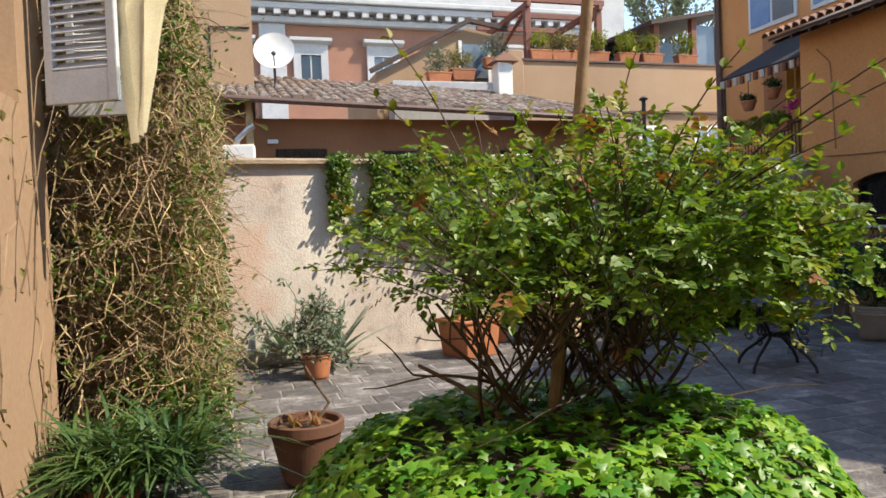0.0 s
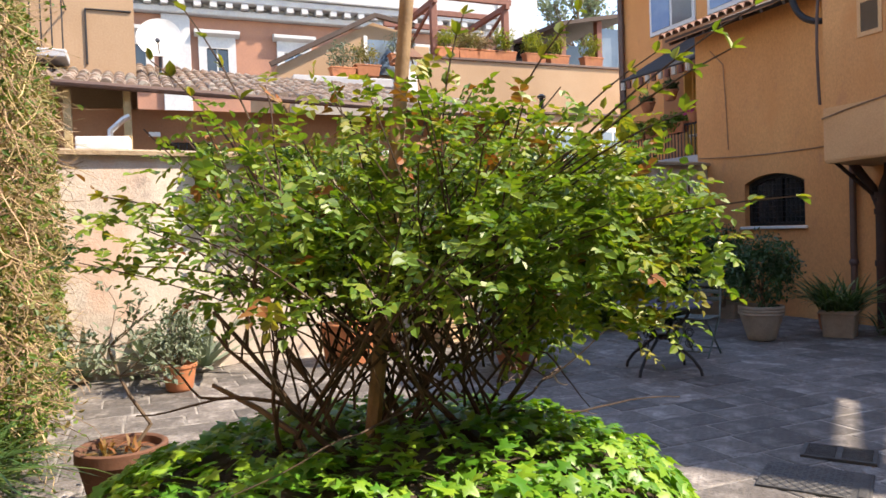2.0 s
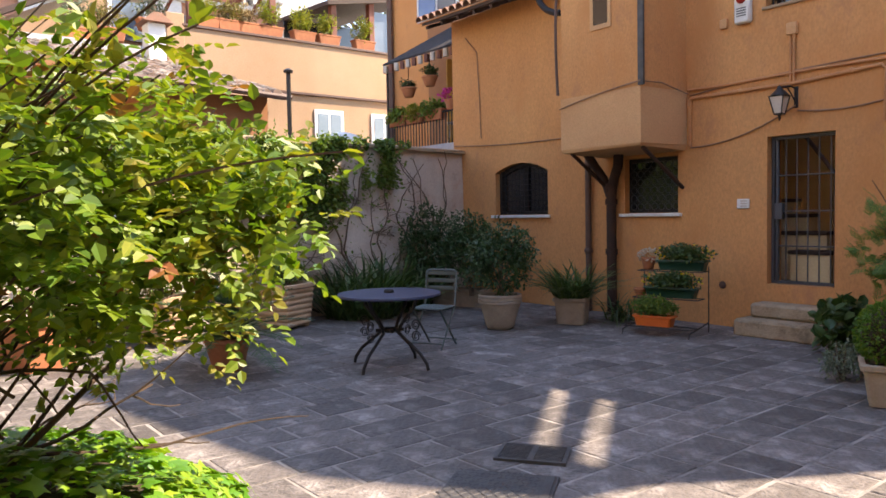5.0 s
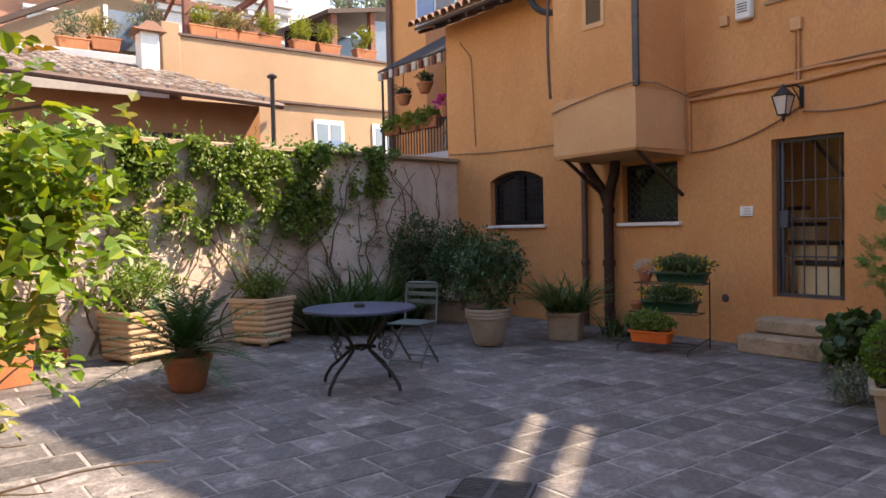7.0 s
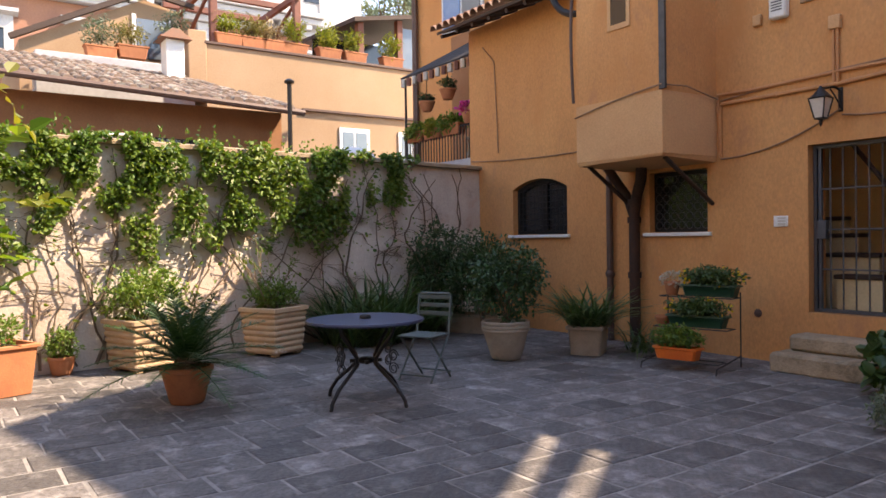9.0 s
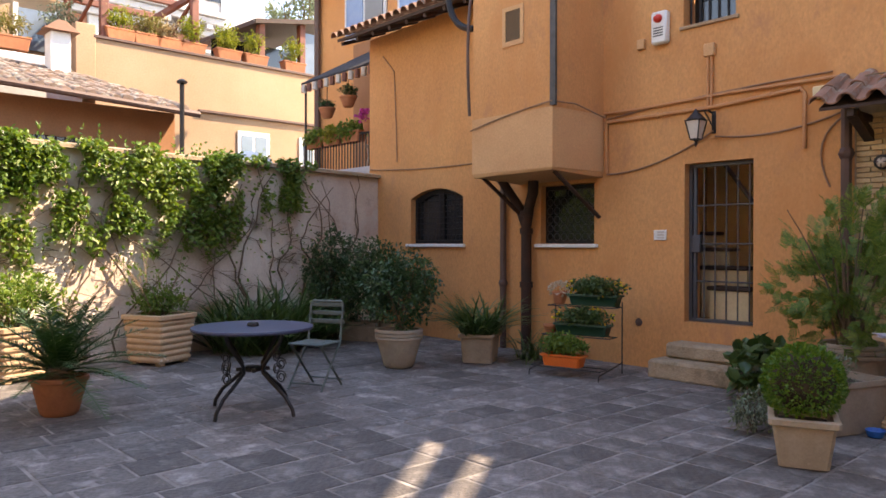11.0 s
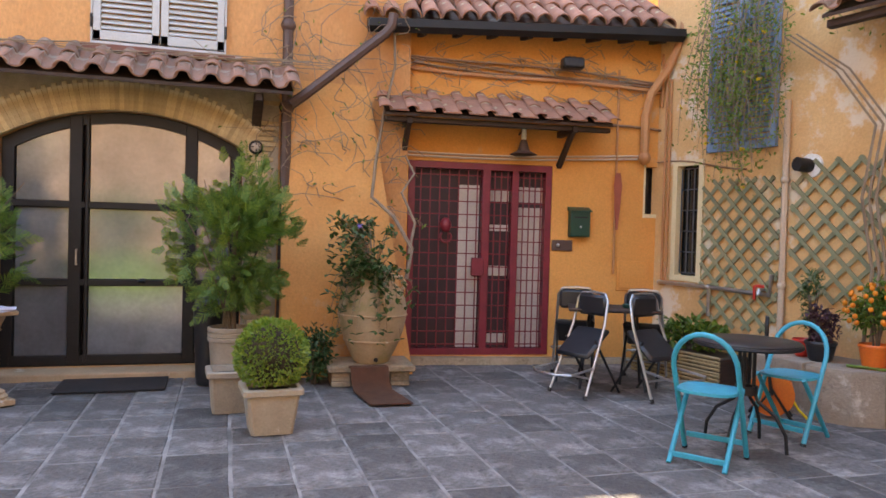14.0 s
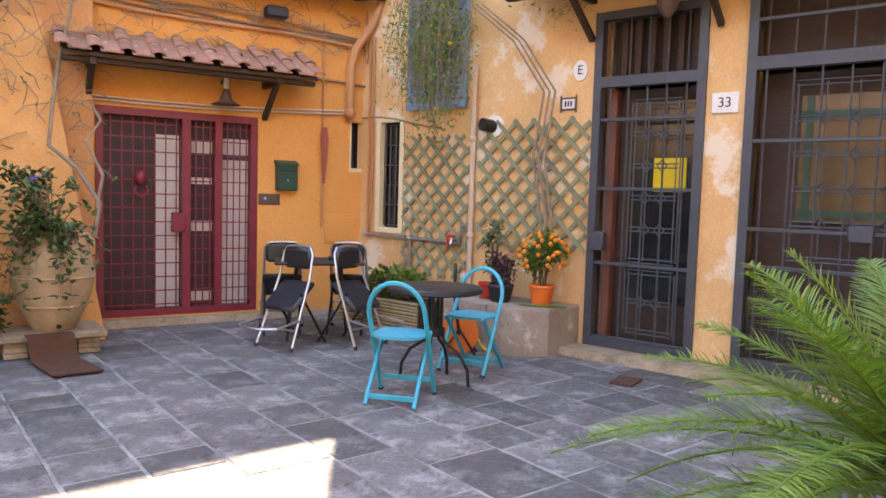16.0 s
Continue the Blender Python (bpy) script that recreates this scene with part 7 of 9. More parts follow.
strap_clump("grass_plant", "arching grassy leaves against the drainpipe", (-6.75, 9.95, 0.0), 70, 0.75, 0.02, LEAF_STRAP, 0.2, 0.6)


def cycad(label, at, n, length, w, m, turn=0, elev=(0.2, 1.2), pinnae=44, droop=0.75, pw=0.004):
    t = plant("cycad", label, "cycad", at, turn, "cycads")
    part("crown_base", Geo().lathe([(0.11, -0.1), (0.13, 0.0), (0.1, 0.1), (0.03, 0.16)], 10), BARK, t, "shaggy brown crown base")
    for k in range(n):
        a = 2.4 * k + rnd(-0.2, 0.2)
        e = elev[0] + (elev[1] - elev[0]) * (k / n)
        d = Vector((math.cos(a) * math.cos(e), math.sin(a) * math.cos(e), math.sin(e)))
        L = length * rnd(0.85, 1.1)
        flat = Vector((math.cos(a), math.sin(a), 0))
        pts = [Vector((0, 0, 0.05)) + d * L * s - UP * droop * L * s * s * (1.15 - e * 0.6) + flat * 0.15 * L * s * s for s in np.linspace(0, 1, 12)]
        g = Geo()
        g.tube(pts, 0.009, 5, 0.003, cap=False)
        side = Vector((-flat.y, flat.x, 0))
        for i in range(pinnae):
            s = 0.12 + 0.88 * i / pinnae
            f = s * 11
            j = min(int(f), 10)
            p = pts[j].lerp(pts[j + 1], f - j)
            ax = (pts[j + 1] - pts[j]).normalized()
            nrm = side.cross(ax).normalized()
            ll = w * math.sin(math.pi * min(0.12 + s * 0.86, 0.98)) ** 0.6 * L
            for sd in (-1, 1):
                v = (side * sd + ax * 0.7 + nrm * rnd(-0.5, 0.05) + randdir() * 0.1).normalized()
                if random.random() < 0.04:
                    continue
                q = p + v * ll
                ww = ax * pw * rnd(0.8, 1.2)
                g.add([p - ww, p + ww, p + v * ll * 0.55 + ww - UP * ll * 0.03, q - UP * ll * 0.14, p + v * ll * 0.55 - ww - UP * ll * 0.03], [(0, 1, 2, 4), (4, 2, 3)])
        part("frond", g, m, t)
    return t


cycad("small dark cycad with feathery arching fronds in a terracotta pot", (-7.42, 4.68, 0.29), 40, 0.78, 0.19, LEAF_DARK, 0, (0.15, 1.4), 44, 0.4, 0.005)
cycad("large cycad with long arching feather fronds", (1.9, 3.68, 0.48), 56, 1.16, 0.17, LEAF_CYCAD, 20, (0.0, 1.35), 84, 0.62, 0.0038)


def shrub(name, label, at, r, n, size, m, stems=8, w=0.5, gap=0.3, group="", base=0.0, shell=0.3, cat="shrub"):
    t = plant(name, label, cat, at, 0, group)
    g, s = Geo(), Geo()
    sd = rnd(0, 50)
    for p, d in blob_points(n, (0, 0, base + r[2]), r, shell, gap, sd):
        for _ in range(4):
            g.leaf(p + randdir() * size * 0.8, (d * 0.5 + randdir()).normalized(), size * rnd(0.6, 1.2), w, UP if random.random() < 0.6 else None)
    for _ in range(stems):
        d = randdir(0.2)
        s.tube(bez((rnd(-.03, .03), rnd(-.03, .03), 0), (d.x * r[0] * 0.2, d.y * r[1] * 0.2, base + r[2] * 0.5), (d.x * r[0] * 0.8, d.y * r[1] * 0.8, base + r[2] * (1 + 0.7 * d.z)), 6), 0.01, 5, 0.004, cap=False)
    part("stems", s, BARK, t)
    part("leaves", g, m, t)
    return t


shrub("evergreen_shrub", "dense dark evergreen shrub in the banded pot", (-7.42, 8.38, 0.4), (0.52, 0.52, 0.5), 820, 0.06, LEAF_DARK, 8)
shrub("evergreen_shrub", "tall dark evergreen shrub in the corner", (-10.0, 9.2, 0.0), (0.45, 0.55, 0.85), 1100, 0.065, LEAF_DARK, 10)
shrub("evergreen_shrub", "dark shrub with faded brown flower heads", (-9.15, 9.35, 0.2), (0.62, 0.52, 0.68), 1200, 0.06, LEAF_DARK, 10)
shrub("leafy_shrub", "fresh light green shrub in the ribbed planter", (-9.5, 4.78, 0.5), (0.5, 0.55, 0.33), 560, 0.055, LEAF_HERB, 8)
shrub("leafy_shrub", "low green shrub in the ribbed planter", (-9.55, 6.35, 0.53), (0.36, 0.36, 0.2), 330, 0.05, LEAF_CLIMB, 8)
sp_ = plant("bare_shrub", "pale bare twigs rising from the ribbed planter", "shrub", (-9.55, 6.35, 0.55))
g, tp_ = Geo(), []
for k in range(7):
    branches(g, (rnd(-.1, .1), rnd(-.1, .1), 0), Vector((rnd(-.5, .5), rnd(-.5, .5), 1)), 0.55, 0.008, 1, tp_, 0.6, 0.2, 3)
part("twigs", g, VINE, sp_)
g = Geo()
leafy(tp_, g, 160, 0.06, 0.05, 0.4)
part("leaves", g, LEAF_CLIMB, sp_)
shrub("leafy_shrub", "scruffy green plant in the square planter", (-8.95, 3.28, 0.42), (0.3, 0.3, 0.2), 220, 0.05, LEAF_HERB, 6)
shrub("leafy_shrub", "light grassy herb in the small pot", (-9.7, 3.98, 0.15), (0.2, 0.2, 0.2), 150, 0.045, LEAF_HERB, 5)
shrub("leafy_shrub", "leafy potted plant with pale new leaves", (-8.3, 1.22, 0.25), (0.38, 0.38, 0.36), 300, 0.06, LEAF_GREY, 7)
shrub("broad_leaf_plant", "dark broad-leaved plant beside the stone steps", (-3.75, 9.7, 0.0), (0.3, 0.3, 0.28), 90, 0.14, LEAF_STRAP, 6, 0.8)
shrub("herb_plant", "silvery herbs spilling from the grey trough", (-2.88, 8.75, 0.36), (0.3, 0.42, 0.15), 260, 0.04, LEAF_GREY, 8)
shrub("herb_plant", "grey-green herbs spilling to the paving by the box ball", (-3.25, 8.5, 0.0), (0.25, 0.25, 0.2), 200, 0.04, LEAF_GREY, 6)
shrub("leafy_shrub", "green leafy plants growing in the cane-faced planter", on_gate(-2.2, -0.4, 0.3)[:], (0.35, 0.5, 0.16), 150, 0.085, LEAF_CLIMB, 8, 0.6)
shrub("purple_shrub", "dark purple-leaved shrub in a black pot", on_gate(-0.78, -0.42, 0.55)[:], (0.14, 0.14, 0.2), 130, 0.045, mat("purple leaf", (0.06, 0.02, 0.035), (0.09, 0.03, 0.04), 0.5, bump=0.05, island=0.3), 6)
shrub("heather_shrub", "upright feathery green shrub behind the purple one", on_gate(-0.95, -0.3, 0.55)[:], (0.11, 0.11, 0.32), 160, 0.04, LEAF_STRAP, 6, 0.25)
kq = shrub("kumquat_tree", "small kumquat tree full of orange fruit", on_gate(-0.36, -0.36, 0.58)[:], (0.22, 0.22, 0.2), 170, 0.055, LEAF_CLIMB, 5, 0.45, base=0.12)
for d in [randdir(-0.6) for _ in range(60)]:
    p = Vector((d.x * 0.225, d.y * 0.225, 0.32 + d.z * 0.2))
    part("fruit", Geo().ball(p, 0.02, 8, 5, 1.1), FRUIT, kq, "orange kumquat")
single("green_tool", Geo().tube([on_gate(-0.5, -0.5, 0.435), on_gate(-0.1, -0.35, 0.435)], 0.012, 6), LEAF_HERB, "green leaf-like tool lying on the bench", "tool")
for lab, x, y, z, w in (("trailing green plant in the orange box", -0.05, -0.2, 0.24, 0.32), ("dark green plant with small yellow flowers on the stand", 0.06, 0.05, 0.53, 0.40), ("dark green bushy plant on the top tier", 0.14, 0.2, 0.85, 0.40)):
    p = TR @ Vector((x, y, z))
    t = shrub("box_plant", lab, tuple(p), (w, 0.2, 0.105), 420, 0.042, LEAF_STRAP if z > 0.3 else LEAF_CLIMB, 5, 0.6)
    if z > 0.3:
        fl = Geo()
        for q, d in blob_points(60, (0, 0, 0.105), (w, 0.2, 0.11), 0.9, 0.6, 1.0):
            fl.leaf(q, d, 0.03, 0.9)
        part("flowers", fl, PETAL_YELLOW, t, "small yellow flowers")
p = TR @ Vector((-0.3, 0.2, 0.87))
wf = plant("flower_plant", "dusty white flower cushion in a small pot", "flowers", tuple(p))
g = Geo()
for q, d in blob_points(260, (0, 0, 0.05), (0.17, 0.15, 0.1), 0.6, 0.6, 1.0):
    g.leaf(q, (d + randdir() * .6).normalized(), 0.03, 0.9)
part("flowers", g, PETAL_WHITE, wf)


def box_ball(at, m, seed):
    t = plant("box_ball", "clipped round box ball in a square pot", "box ball", at, 0, "box balls")
    part("core", Geo().ball((0, 0, 0.23), 0.2, 14, 8), EARTH, t)
    g = Geo()
    for _ in range(3400):
        d = randdir(-0.75)
        r = 0.24 + 0.012 * noise.noise(d * 5 + Vector((seed, 0, 0))) + rnd(-0.022, 0.012)
        g.leaf(Vector((0, 0, 0.23)) + d * r, (d + randdir() * 0.7).normalized(), rnd(0.018, 0.032), 0.65)
    part("leaves", g, m, t)


box_ball((-2.66, 7.92, 0.30), LEAF_BOX, 1)
box_ball((-0.45, 8.21, 0.30), leafmat("young box leaf", (0.15, 0.25, 0.035), (0.24, 0.34, 0.06), 0.45, 0.3), 2)


def cypress(at, h, r, label, turn, n, gap):
    t = plant("cypress_shrub", label, "conifer", at, turn, "feathery cypresses")
    st, lv = Geo(), Geo()
    for k in range(20):
        a, e = rnd(0, 6.283), rnd(0.05, 0.75)
        end = Vector((math.cos(a) * r * e * 1.3, math.sin(a) * r * e * 1.3, h * rnd(0.55, 1.0)))
        st.tube(bez((rnd(-.05, .05), rnd(-.05, .05), 0), (end.x * 0.25, end.y * 0.25, end.z * 0.55), end, 8), 0.012, 5, 0.004, cap=False)
    part("stems", st, BARK, t)
    sd = rnd(0, 90)
    for p, d in blob_points(n, (0, 0, h * 0.54), (r, r, h * 0.5), 0.3, gap, sd):
        ax = (d * 0.8 + UP * 0.35 + randdir() * 0.6).normalized()
        side = ax.cross(randdir()).normalized()
        nrm = ax.cross(side)
        L = rnd(0.12, 0.24)
        p = p - ax * L * 0.4
        lv.add([p - side * 0.002, p + side * 0.002, p + ax * L], [(0, 1, 2)])
        for i in range(11):
            s = 0.12 + 0.86 * i / 11
            for sg in (-1, 1):
                v = (ax * rnd(0.7, 1.1) + side * sg + nrm * rnd(-0.3, 0.3)).normalized()
                ll = L * 0.42 * (1.05 - s) + 0.012
                q, wd = p + ax * L * s, ax * 0.0042
                lv.add([q - wd, q + wd, q + v * ll * 0.6 + wd * 1.3, q + v * ll, q + v * ll * 0.6 - wd * 1.3], [(0, 1, 2, 3, 4)])
                b = q + v * ll * 0.45
                v2 = (v + side * sg * 0.2 + ax * 0.9).normalized()
                lv.add([b - wd, b + wd, b + v2 * ll * 0.5], [(0, 1, 2)])
    part("sprays", lv, LEAF_CYPRESS, t)


cypress((-2.95, 9.6, 0.4), 1.45, 0.68, "loose feathery green cypress in an old pot", 0, 520, -0.02)
cypress((-0.72, 9.5, 0.52), 1.5, 0.6, "dense feathery green cypress in a banded pot", 60, 760, 0.05)

# jar ivy, wing climber, jasmine
ji = plant("jar_plant", "trailing dark leafy plant growing from the oil jar", "plant", (0.56, 9.72, 1.0))
g, s = Geo(), Geo()
for k in range(115):
    a = rnd(1.6, 5.6)
    e = Vector((math.cos(a) * rnd(0.15, 0.5), math.sin(a) * rnd(0.15, 0.45) - 0.05, rnd(-0.6, 0.5)))
    line = bez((0, 0, -0.05), (e.x * 0.7, e.y * 0.8, max(e.z, 0) + 0.25), e, 8)
    s.tube(line, 0.005, 4, 0.002, cap=False)
    for i in range(3, 9):
        for _ in range(2):
            g.leaf(line[i], randdir(-0.6), rnd(0.05, 0.085), 0.6, UP)
part("vine_wood", s, VINE, ji)
part("leaves", g, LEAF_STRAP, ji)
fl = Geo()
for _ in range(6):
    fl.leaf((-0.15, -0.1, 0.46), randdir(), 0.04, 0.8)
part("flower", fl, PETAL_VIOLET, ji, "violet flower")
shrub("ivy_tuft", "dark ivy tuft at the foot of the buttress", (0.02, 9.7, 0.0), (0.18, 0.22, 0.3), 170, 0.06, LEAF_DARK, 5)
wv = plant("bare_vine", "bare pale wisteria stems climbing the buttress and wing", "climber", (0, 0, 0))
g, tl = Geo(), []
g.tube([(0.92, 9.9, 0.95), (0.98, 9.95, 1.25), (0.82, 10.05, 1.55), (0.62, 10.2, 1.75), (0.66, 10.25, 2.1), (0.74, 10.3, 2.6), (0.86, 10.36, 3.1), (0.84, 10.36, 3.5)], 0.022, 6, 0.012)
g.tube([(0.95, 9.95, 1.2), (1.02, 10.0, 1.5), (0.9, 10.1, 1.8), (1.05, 10.2, 2.0), (1.0, 10.4, 2.2)], 0.016, 6, 0.01)
for k in range(90):
    p = Vector((rnd(-0.5, 1.0), 10.3, rnd(1.6, 3.7)))
    line = [p]
    d = randdir() * 0.5
    for i in range(7):
        d = (d + randdir() * 0.5) * 0.9
        q = line[-1] + Vector((d.x * 0.16, d.y * 0.04, d.z * 0.12))
        q.y = min(max(q.y, 9.95), 10.42)
        line.append(q)
    g.tube(line, 0.006, 4, 0.003, cap=False)
    tl += [(q, randdir()) for q in line]
for k in range(60):
    u = rnd(-0.4, 2.9)
    line = [on_red(u, -0.06, rnd(2.9, 3.45))]
    for i in range(6):
        u += rnd(-0.16, 0.2)
        line.append(on_red(u, -0.05, line[-1].z + rnd(-0.12, 0.1)))
    g.tube(line, 0.006, 4, 0.003, cap=False)
for k in range(16):
    x = rnd(-3.1, -0.4)
    line = sag((x, 10.25, 2.98), (x + rnd(0.5, 1.3), 10.2, 3.02), rnd(-0.05, 0.06), 6)
    g.tube(line, 0.007, 4, 0.004, cap=False)
part("vine_wood", g, VINE, wv)
g = Geo()
leafy(tl, g, 110, 0.05, 0.05, 0.45)
part("sparse_leaves", g, LEAF_CLIMB, wv)
jm = plant("jasmine", "yellow jasmine hanging in a green curtain over blue shutters", "climber", on_gate(-1.8, -0.1, 0)[:], GATE_TURN)
g, s, f = Geo(), Geo(), Geo()
for k in range(150):
    x = rnd(-0.45, 0.4) if k % 5 else rnd(-0.6, 2.9)
    z0 = rnd(3.0, 4.2)
    L = rnd(0.5, 1.5) * (1.0 if x < 0.4 else 0.4)
    if z0 - L < 1.85 + abs(x + 0.1) * 0.6:
        L = z0 - (1.85 + abs(x + 0.1) * 0.6 + rnd(0, 0.35))
    if L < 0.1:
        continue
    line = bez((x, -0.05, z0), (x + rnd(-.15, .15), -rnd(0.15, 0.4), z0 - L * 0.3), (x + rnd(-.2, .2), -rnd(0.1, 0.38), z0 - L), 9)
    s.tube(line, 0.004, 4, 0.002, cap=False)
    for p in line[1:]:
        for _ in range(3):
            g.leaf(p + randdir() * 0.08, randdir(-0.9), rnd(0.03, 0.055), 0.4)
    if random.random() < 0.28:
        p = random.choice(line)
        for _ in range(6):
            f.leaf(p, randdir(), 0.03, 0.8)
part("vine_wood", s, VINE, jm)
part("leaves", g, LEAF_HERB, jm)
part("flowers", f, PETAL_YELLOW, jm, "yellow star flowers")
g = Geo()
for x in (1.28, 1.34, 1.22):
    g.tube([(x, -0.06, 0.5), (x + 0.06, -0.07, 1.2), (x - 0.05, -0.07, 1.8), (x + 0.05, -0.08, 2.4), (x - 0.3, -0.1, 2.9), (x - 0.8, -0.12, 3.3)], 0.016, 6, 0.008)
part("trunk", g, VINE, jm, "twisted bare jasmine trunks")

# bare potted shrub, agaves and the dry climber at the start of the walk
bs_ = plant("bare_shrub", "leaning shrub with a crooked stem and few leaves", "shrub", (-4.8, 0.74, 0.36))
g, tp_ = Geo(), []
g.tube([(0, 0.05, 0), (-0.02, 0.16, 0.14), (-0.06, 0.06, 0.3), (-0.12, 0.0, 0.42), (-0.1, -0.05, 0.6)], 0.014, 6, 0.008)
for e in ((-0.1, -0.05, 0.6), (-0.12, 0.0, 0.42)):
    for k in range(6):
        branches(g, e, Vector((rnd(-1, 1), rnd(-1, 1), rnd(0, 0.8))), 0.3, 0.005, 1, tp_, 0.7, 0.1, 2)
part("stems", g, BARK, bs_)
g = Geo()
leafy(tp_, g, 300, 0.05, 0.05, 0.6)
part("leaves", g, LEAF_GREY, bs_)
g = Geo()
for _ in range(40):
    g.blade((rnd(-.1, .1), rnd(-.1, .1), 0), randdir(0.2), 0.14, 0.02, 0.3, 3)
part("succulent", g, LEAF_RUST, bs_, "reddish succulent rosette")
for at, L in (((-9.3, 0.25, 0), 0.8), ((-9.25, 1.55, 0), 0.95), ((-9.15, 0.95, 0.1), 0.65)):
    ag = plant("agave", "spiky blue-grey agave against the garden wall", "agave", at, 0, "agaves")
    g = Geo()
    for k in range(24):
        a = 2.4 * k
        e = 0.25 + 1.0 * k / 24
        g.blade((0, 0, 0.05), Vector((math.cos(a) * math.cos(e), math.sin(a) * math.cos(e), math.sin(e))), L * rnd(0.85, 1.1), 0.09, 0.12, 6)
    part("leaves", g, LEAF_AGAVE, ag)
dc = plant("dry_climber", "tall mass of dry brown climber stems with olive leaves", "climber", (-7.0, -0.66, 0))
g, gp, lv, lo_ = Geo(), Geo(), Geo(), Geo()
for k in range(6500):
    x = rnd(-2.2, 1.75)
    depth = 0.95 * (1 - 0.25 * abs(x) / 2.2)
    z = rnd(0.2, 5.3)
    y = depth * random.random() ** 0.3 * (1.0 if z < 2.8 else max(0.35, 1 - (z - 2.8) * 0.25))
    p = Vector((x, y - 0.1, z))
    line = [p]
    d = randdir() * 0.6 + Vector((0, 0, -0.5))
    for i in range(5):
        d = (d + randdir() * 0.6) * 0.9
        line.append(line[-1] + d * rnd(0.05, 0.12))
    (g if random.random() < 0.55 else gp).tube(line, rnd(0.003, 0.008), 3, 0.002, cap=False)
core = Geo()
core.rings([[(x0 + 0.08 * math.sin(z * 5 + x0 * 3), (0.22 - 0.06 * abs(x0)) * (1.0 if z < 2.8 else max(0.35, 1 - (z - 2.8) * 0.25)) + 0.07 * math.sin(x0 * 7 + z * 4), z) for x0 in np.linspace(-2.1, 0.75, 14)]
            + [(x0, -0.25, z) for x0 in np.linspace(0.75, -2.1, 6)] for z in np.linspace(0.1, 5.2, 18)])
part("tangled_core", core, TWIG, dc, "dense tangle of dead stems")
for k in range(3400):
    z = rnd(0.15, 5.2)
    p = Vector((rnd(0.6, 1.8), rnd(-0.3, 0.85) * (1.0 if z < 2.8 else max(0.4, 1 - (z - 2.8) * 0.25)), z))
    line = [p]
    d = randdir() * 0.6 + Vector((0, 0, -0.4))
    for i in range(5):
        d = (d + randdir() * 0.6) * 0.9
        line.append(line[-1] + d * rnd(0.05, 0.12))
    (g if random.random() < 0.6 else gp).tube(line, rnd(0.003, 0.008), 3, 0.002, cap=False)
    if noise.noise(p * 1.7) > -0.1:
        for q in line[1:]:
            (lo_ if random.random() < 0.55 else lv).leaf(q, randdir(-0.9), rnd(0.035, 0.07), 0.45)
part("brown_twigs", g, TWIG, dc)
part("straw_twigs", gp, TWIG_PALE, dc)
for k in range(19000):
    x, z = rnd(-2.2, 1.75), rnd(0.15, 4.4)
    if noise.noise(Vector((x * 1.8, z * 1.8, 9))) < (-0.08 if z > 1.2 else -0.35):
        continue
    depth = 1.0 * (1 - 0.25 * abs(x) / 2.2) * (1.0 if z < 2.8 else max(0.35, 1 - (z - 2.8) * 0.25))
    p = Vector((x, depth * rnd(0.75, 1.06) - 0.08, z))
    (lo_ if z > 0.9 and random.random() < 0.55 else lv).leaf(p, randdir(-0.9), rnd(0.035, 0.07), 0.45)
part("olive_leaves", lo_, LEAF_DRY, dc)
part("green_leaves", lv, LEAF_CLIMB, dc)
shrub("leafy_shrub", "green bushy shrub at the foot of the dry climber", (-5.6, -0.15, 0.0), (0.5, 0.45, 0.42), 520, 0.06, LEAF_CLIMB, 8)
shrub("leafy_shrub", "dark green bush growing out of the dry climber", (-8.3, -0.05, 0.9), (0.4, 0.4, 0.55), 380, 0.07, LEAF_DARK, 6)
wv2 = plant("bare_vine", "thin bare vine stems on the pale house wall", "climber", (0, 0, 0))
g, tl = Geo(), []
for k in range(12):
    x = rnd(-5.15, -3.2)
    line = [Vector((x, -0.79, rnd(0.3, 1.5)))]
    for i in range(8):
        line.append(line[-1] + Vector((rnd(-0.12, 0.12), rnd(-0.005, 0.03), rnd(0.05, 0.25))))
    g.tube(line, 0.007, 4, 0.003, cap=False)
    tl += [(q, randdir()) for q in line]
part("vine_wood", g, TWIG, wv2)
g = Geo()
leafy(tl, g, 60, 0.05, 0.04, 0.5)
part("sparse_leaves", g, LEAF_DRY, wv2)


# ---- the neighbourhood beyond the garden wall ----
random.seed(9)
nh = thing("neighbour_house", "low brown house with an old clay tile roof", "house", (-14, 0, 0))
part("wall", Geo().box(-6, -0.6, -3, 8.6, 0, 3.95), PLASTER_BROWN, nh)
part("roof", Geo().add([(0, -1.2, 4.36), (0, 8.8, 3.94), (-4.9, 7.9, 5.37), (-4.9, -1.2, 5.79), (0, -1.2, 4.26), (0, 8.8, 3.84), (-4.9, 7.9, 5.22), (-4.9, -1.2, 5.64)],
     [(0, 1, 2, 3), (4, 7, 6, 5), (0, 4, 5, 1), (1, 5, 6, 2), (2, 6, 7, 3), (3, 7, 4, 0)]), ROOFTILE_J, nh, smooth=False)
rt = Geo()
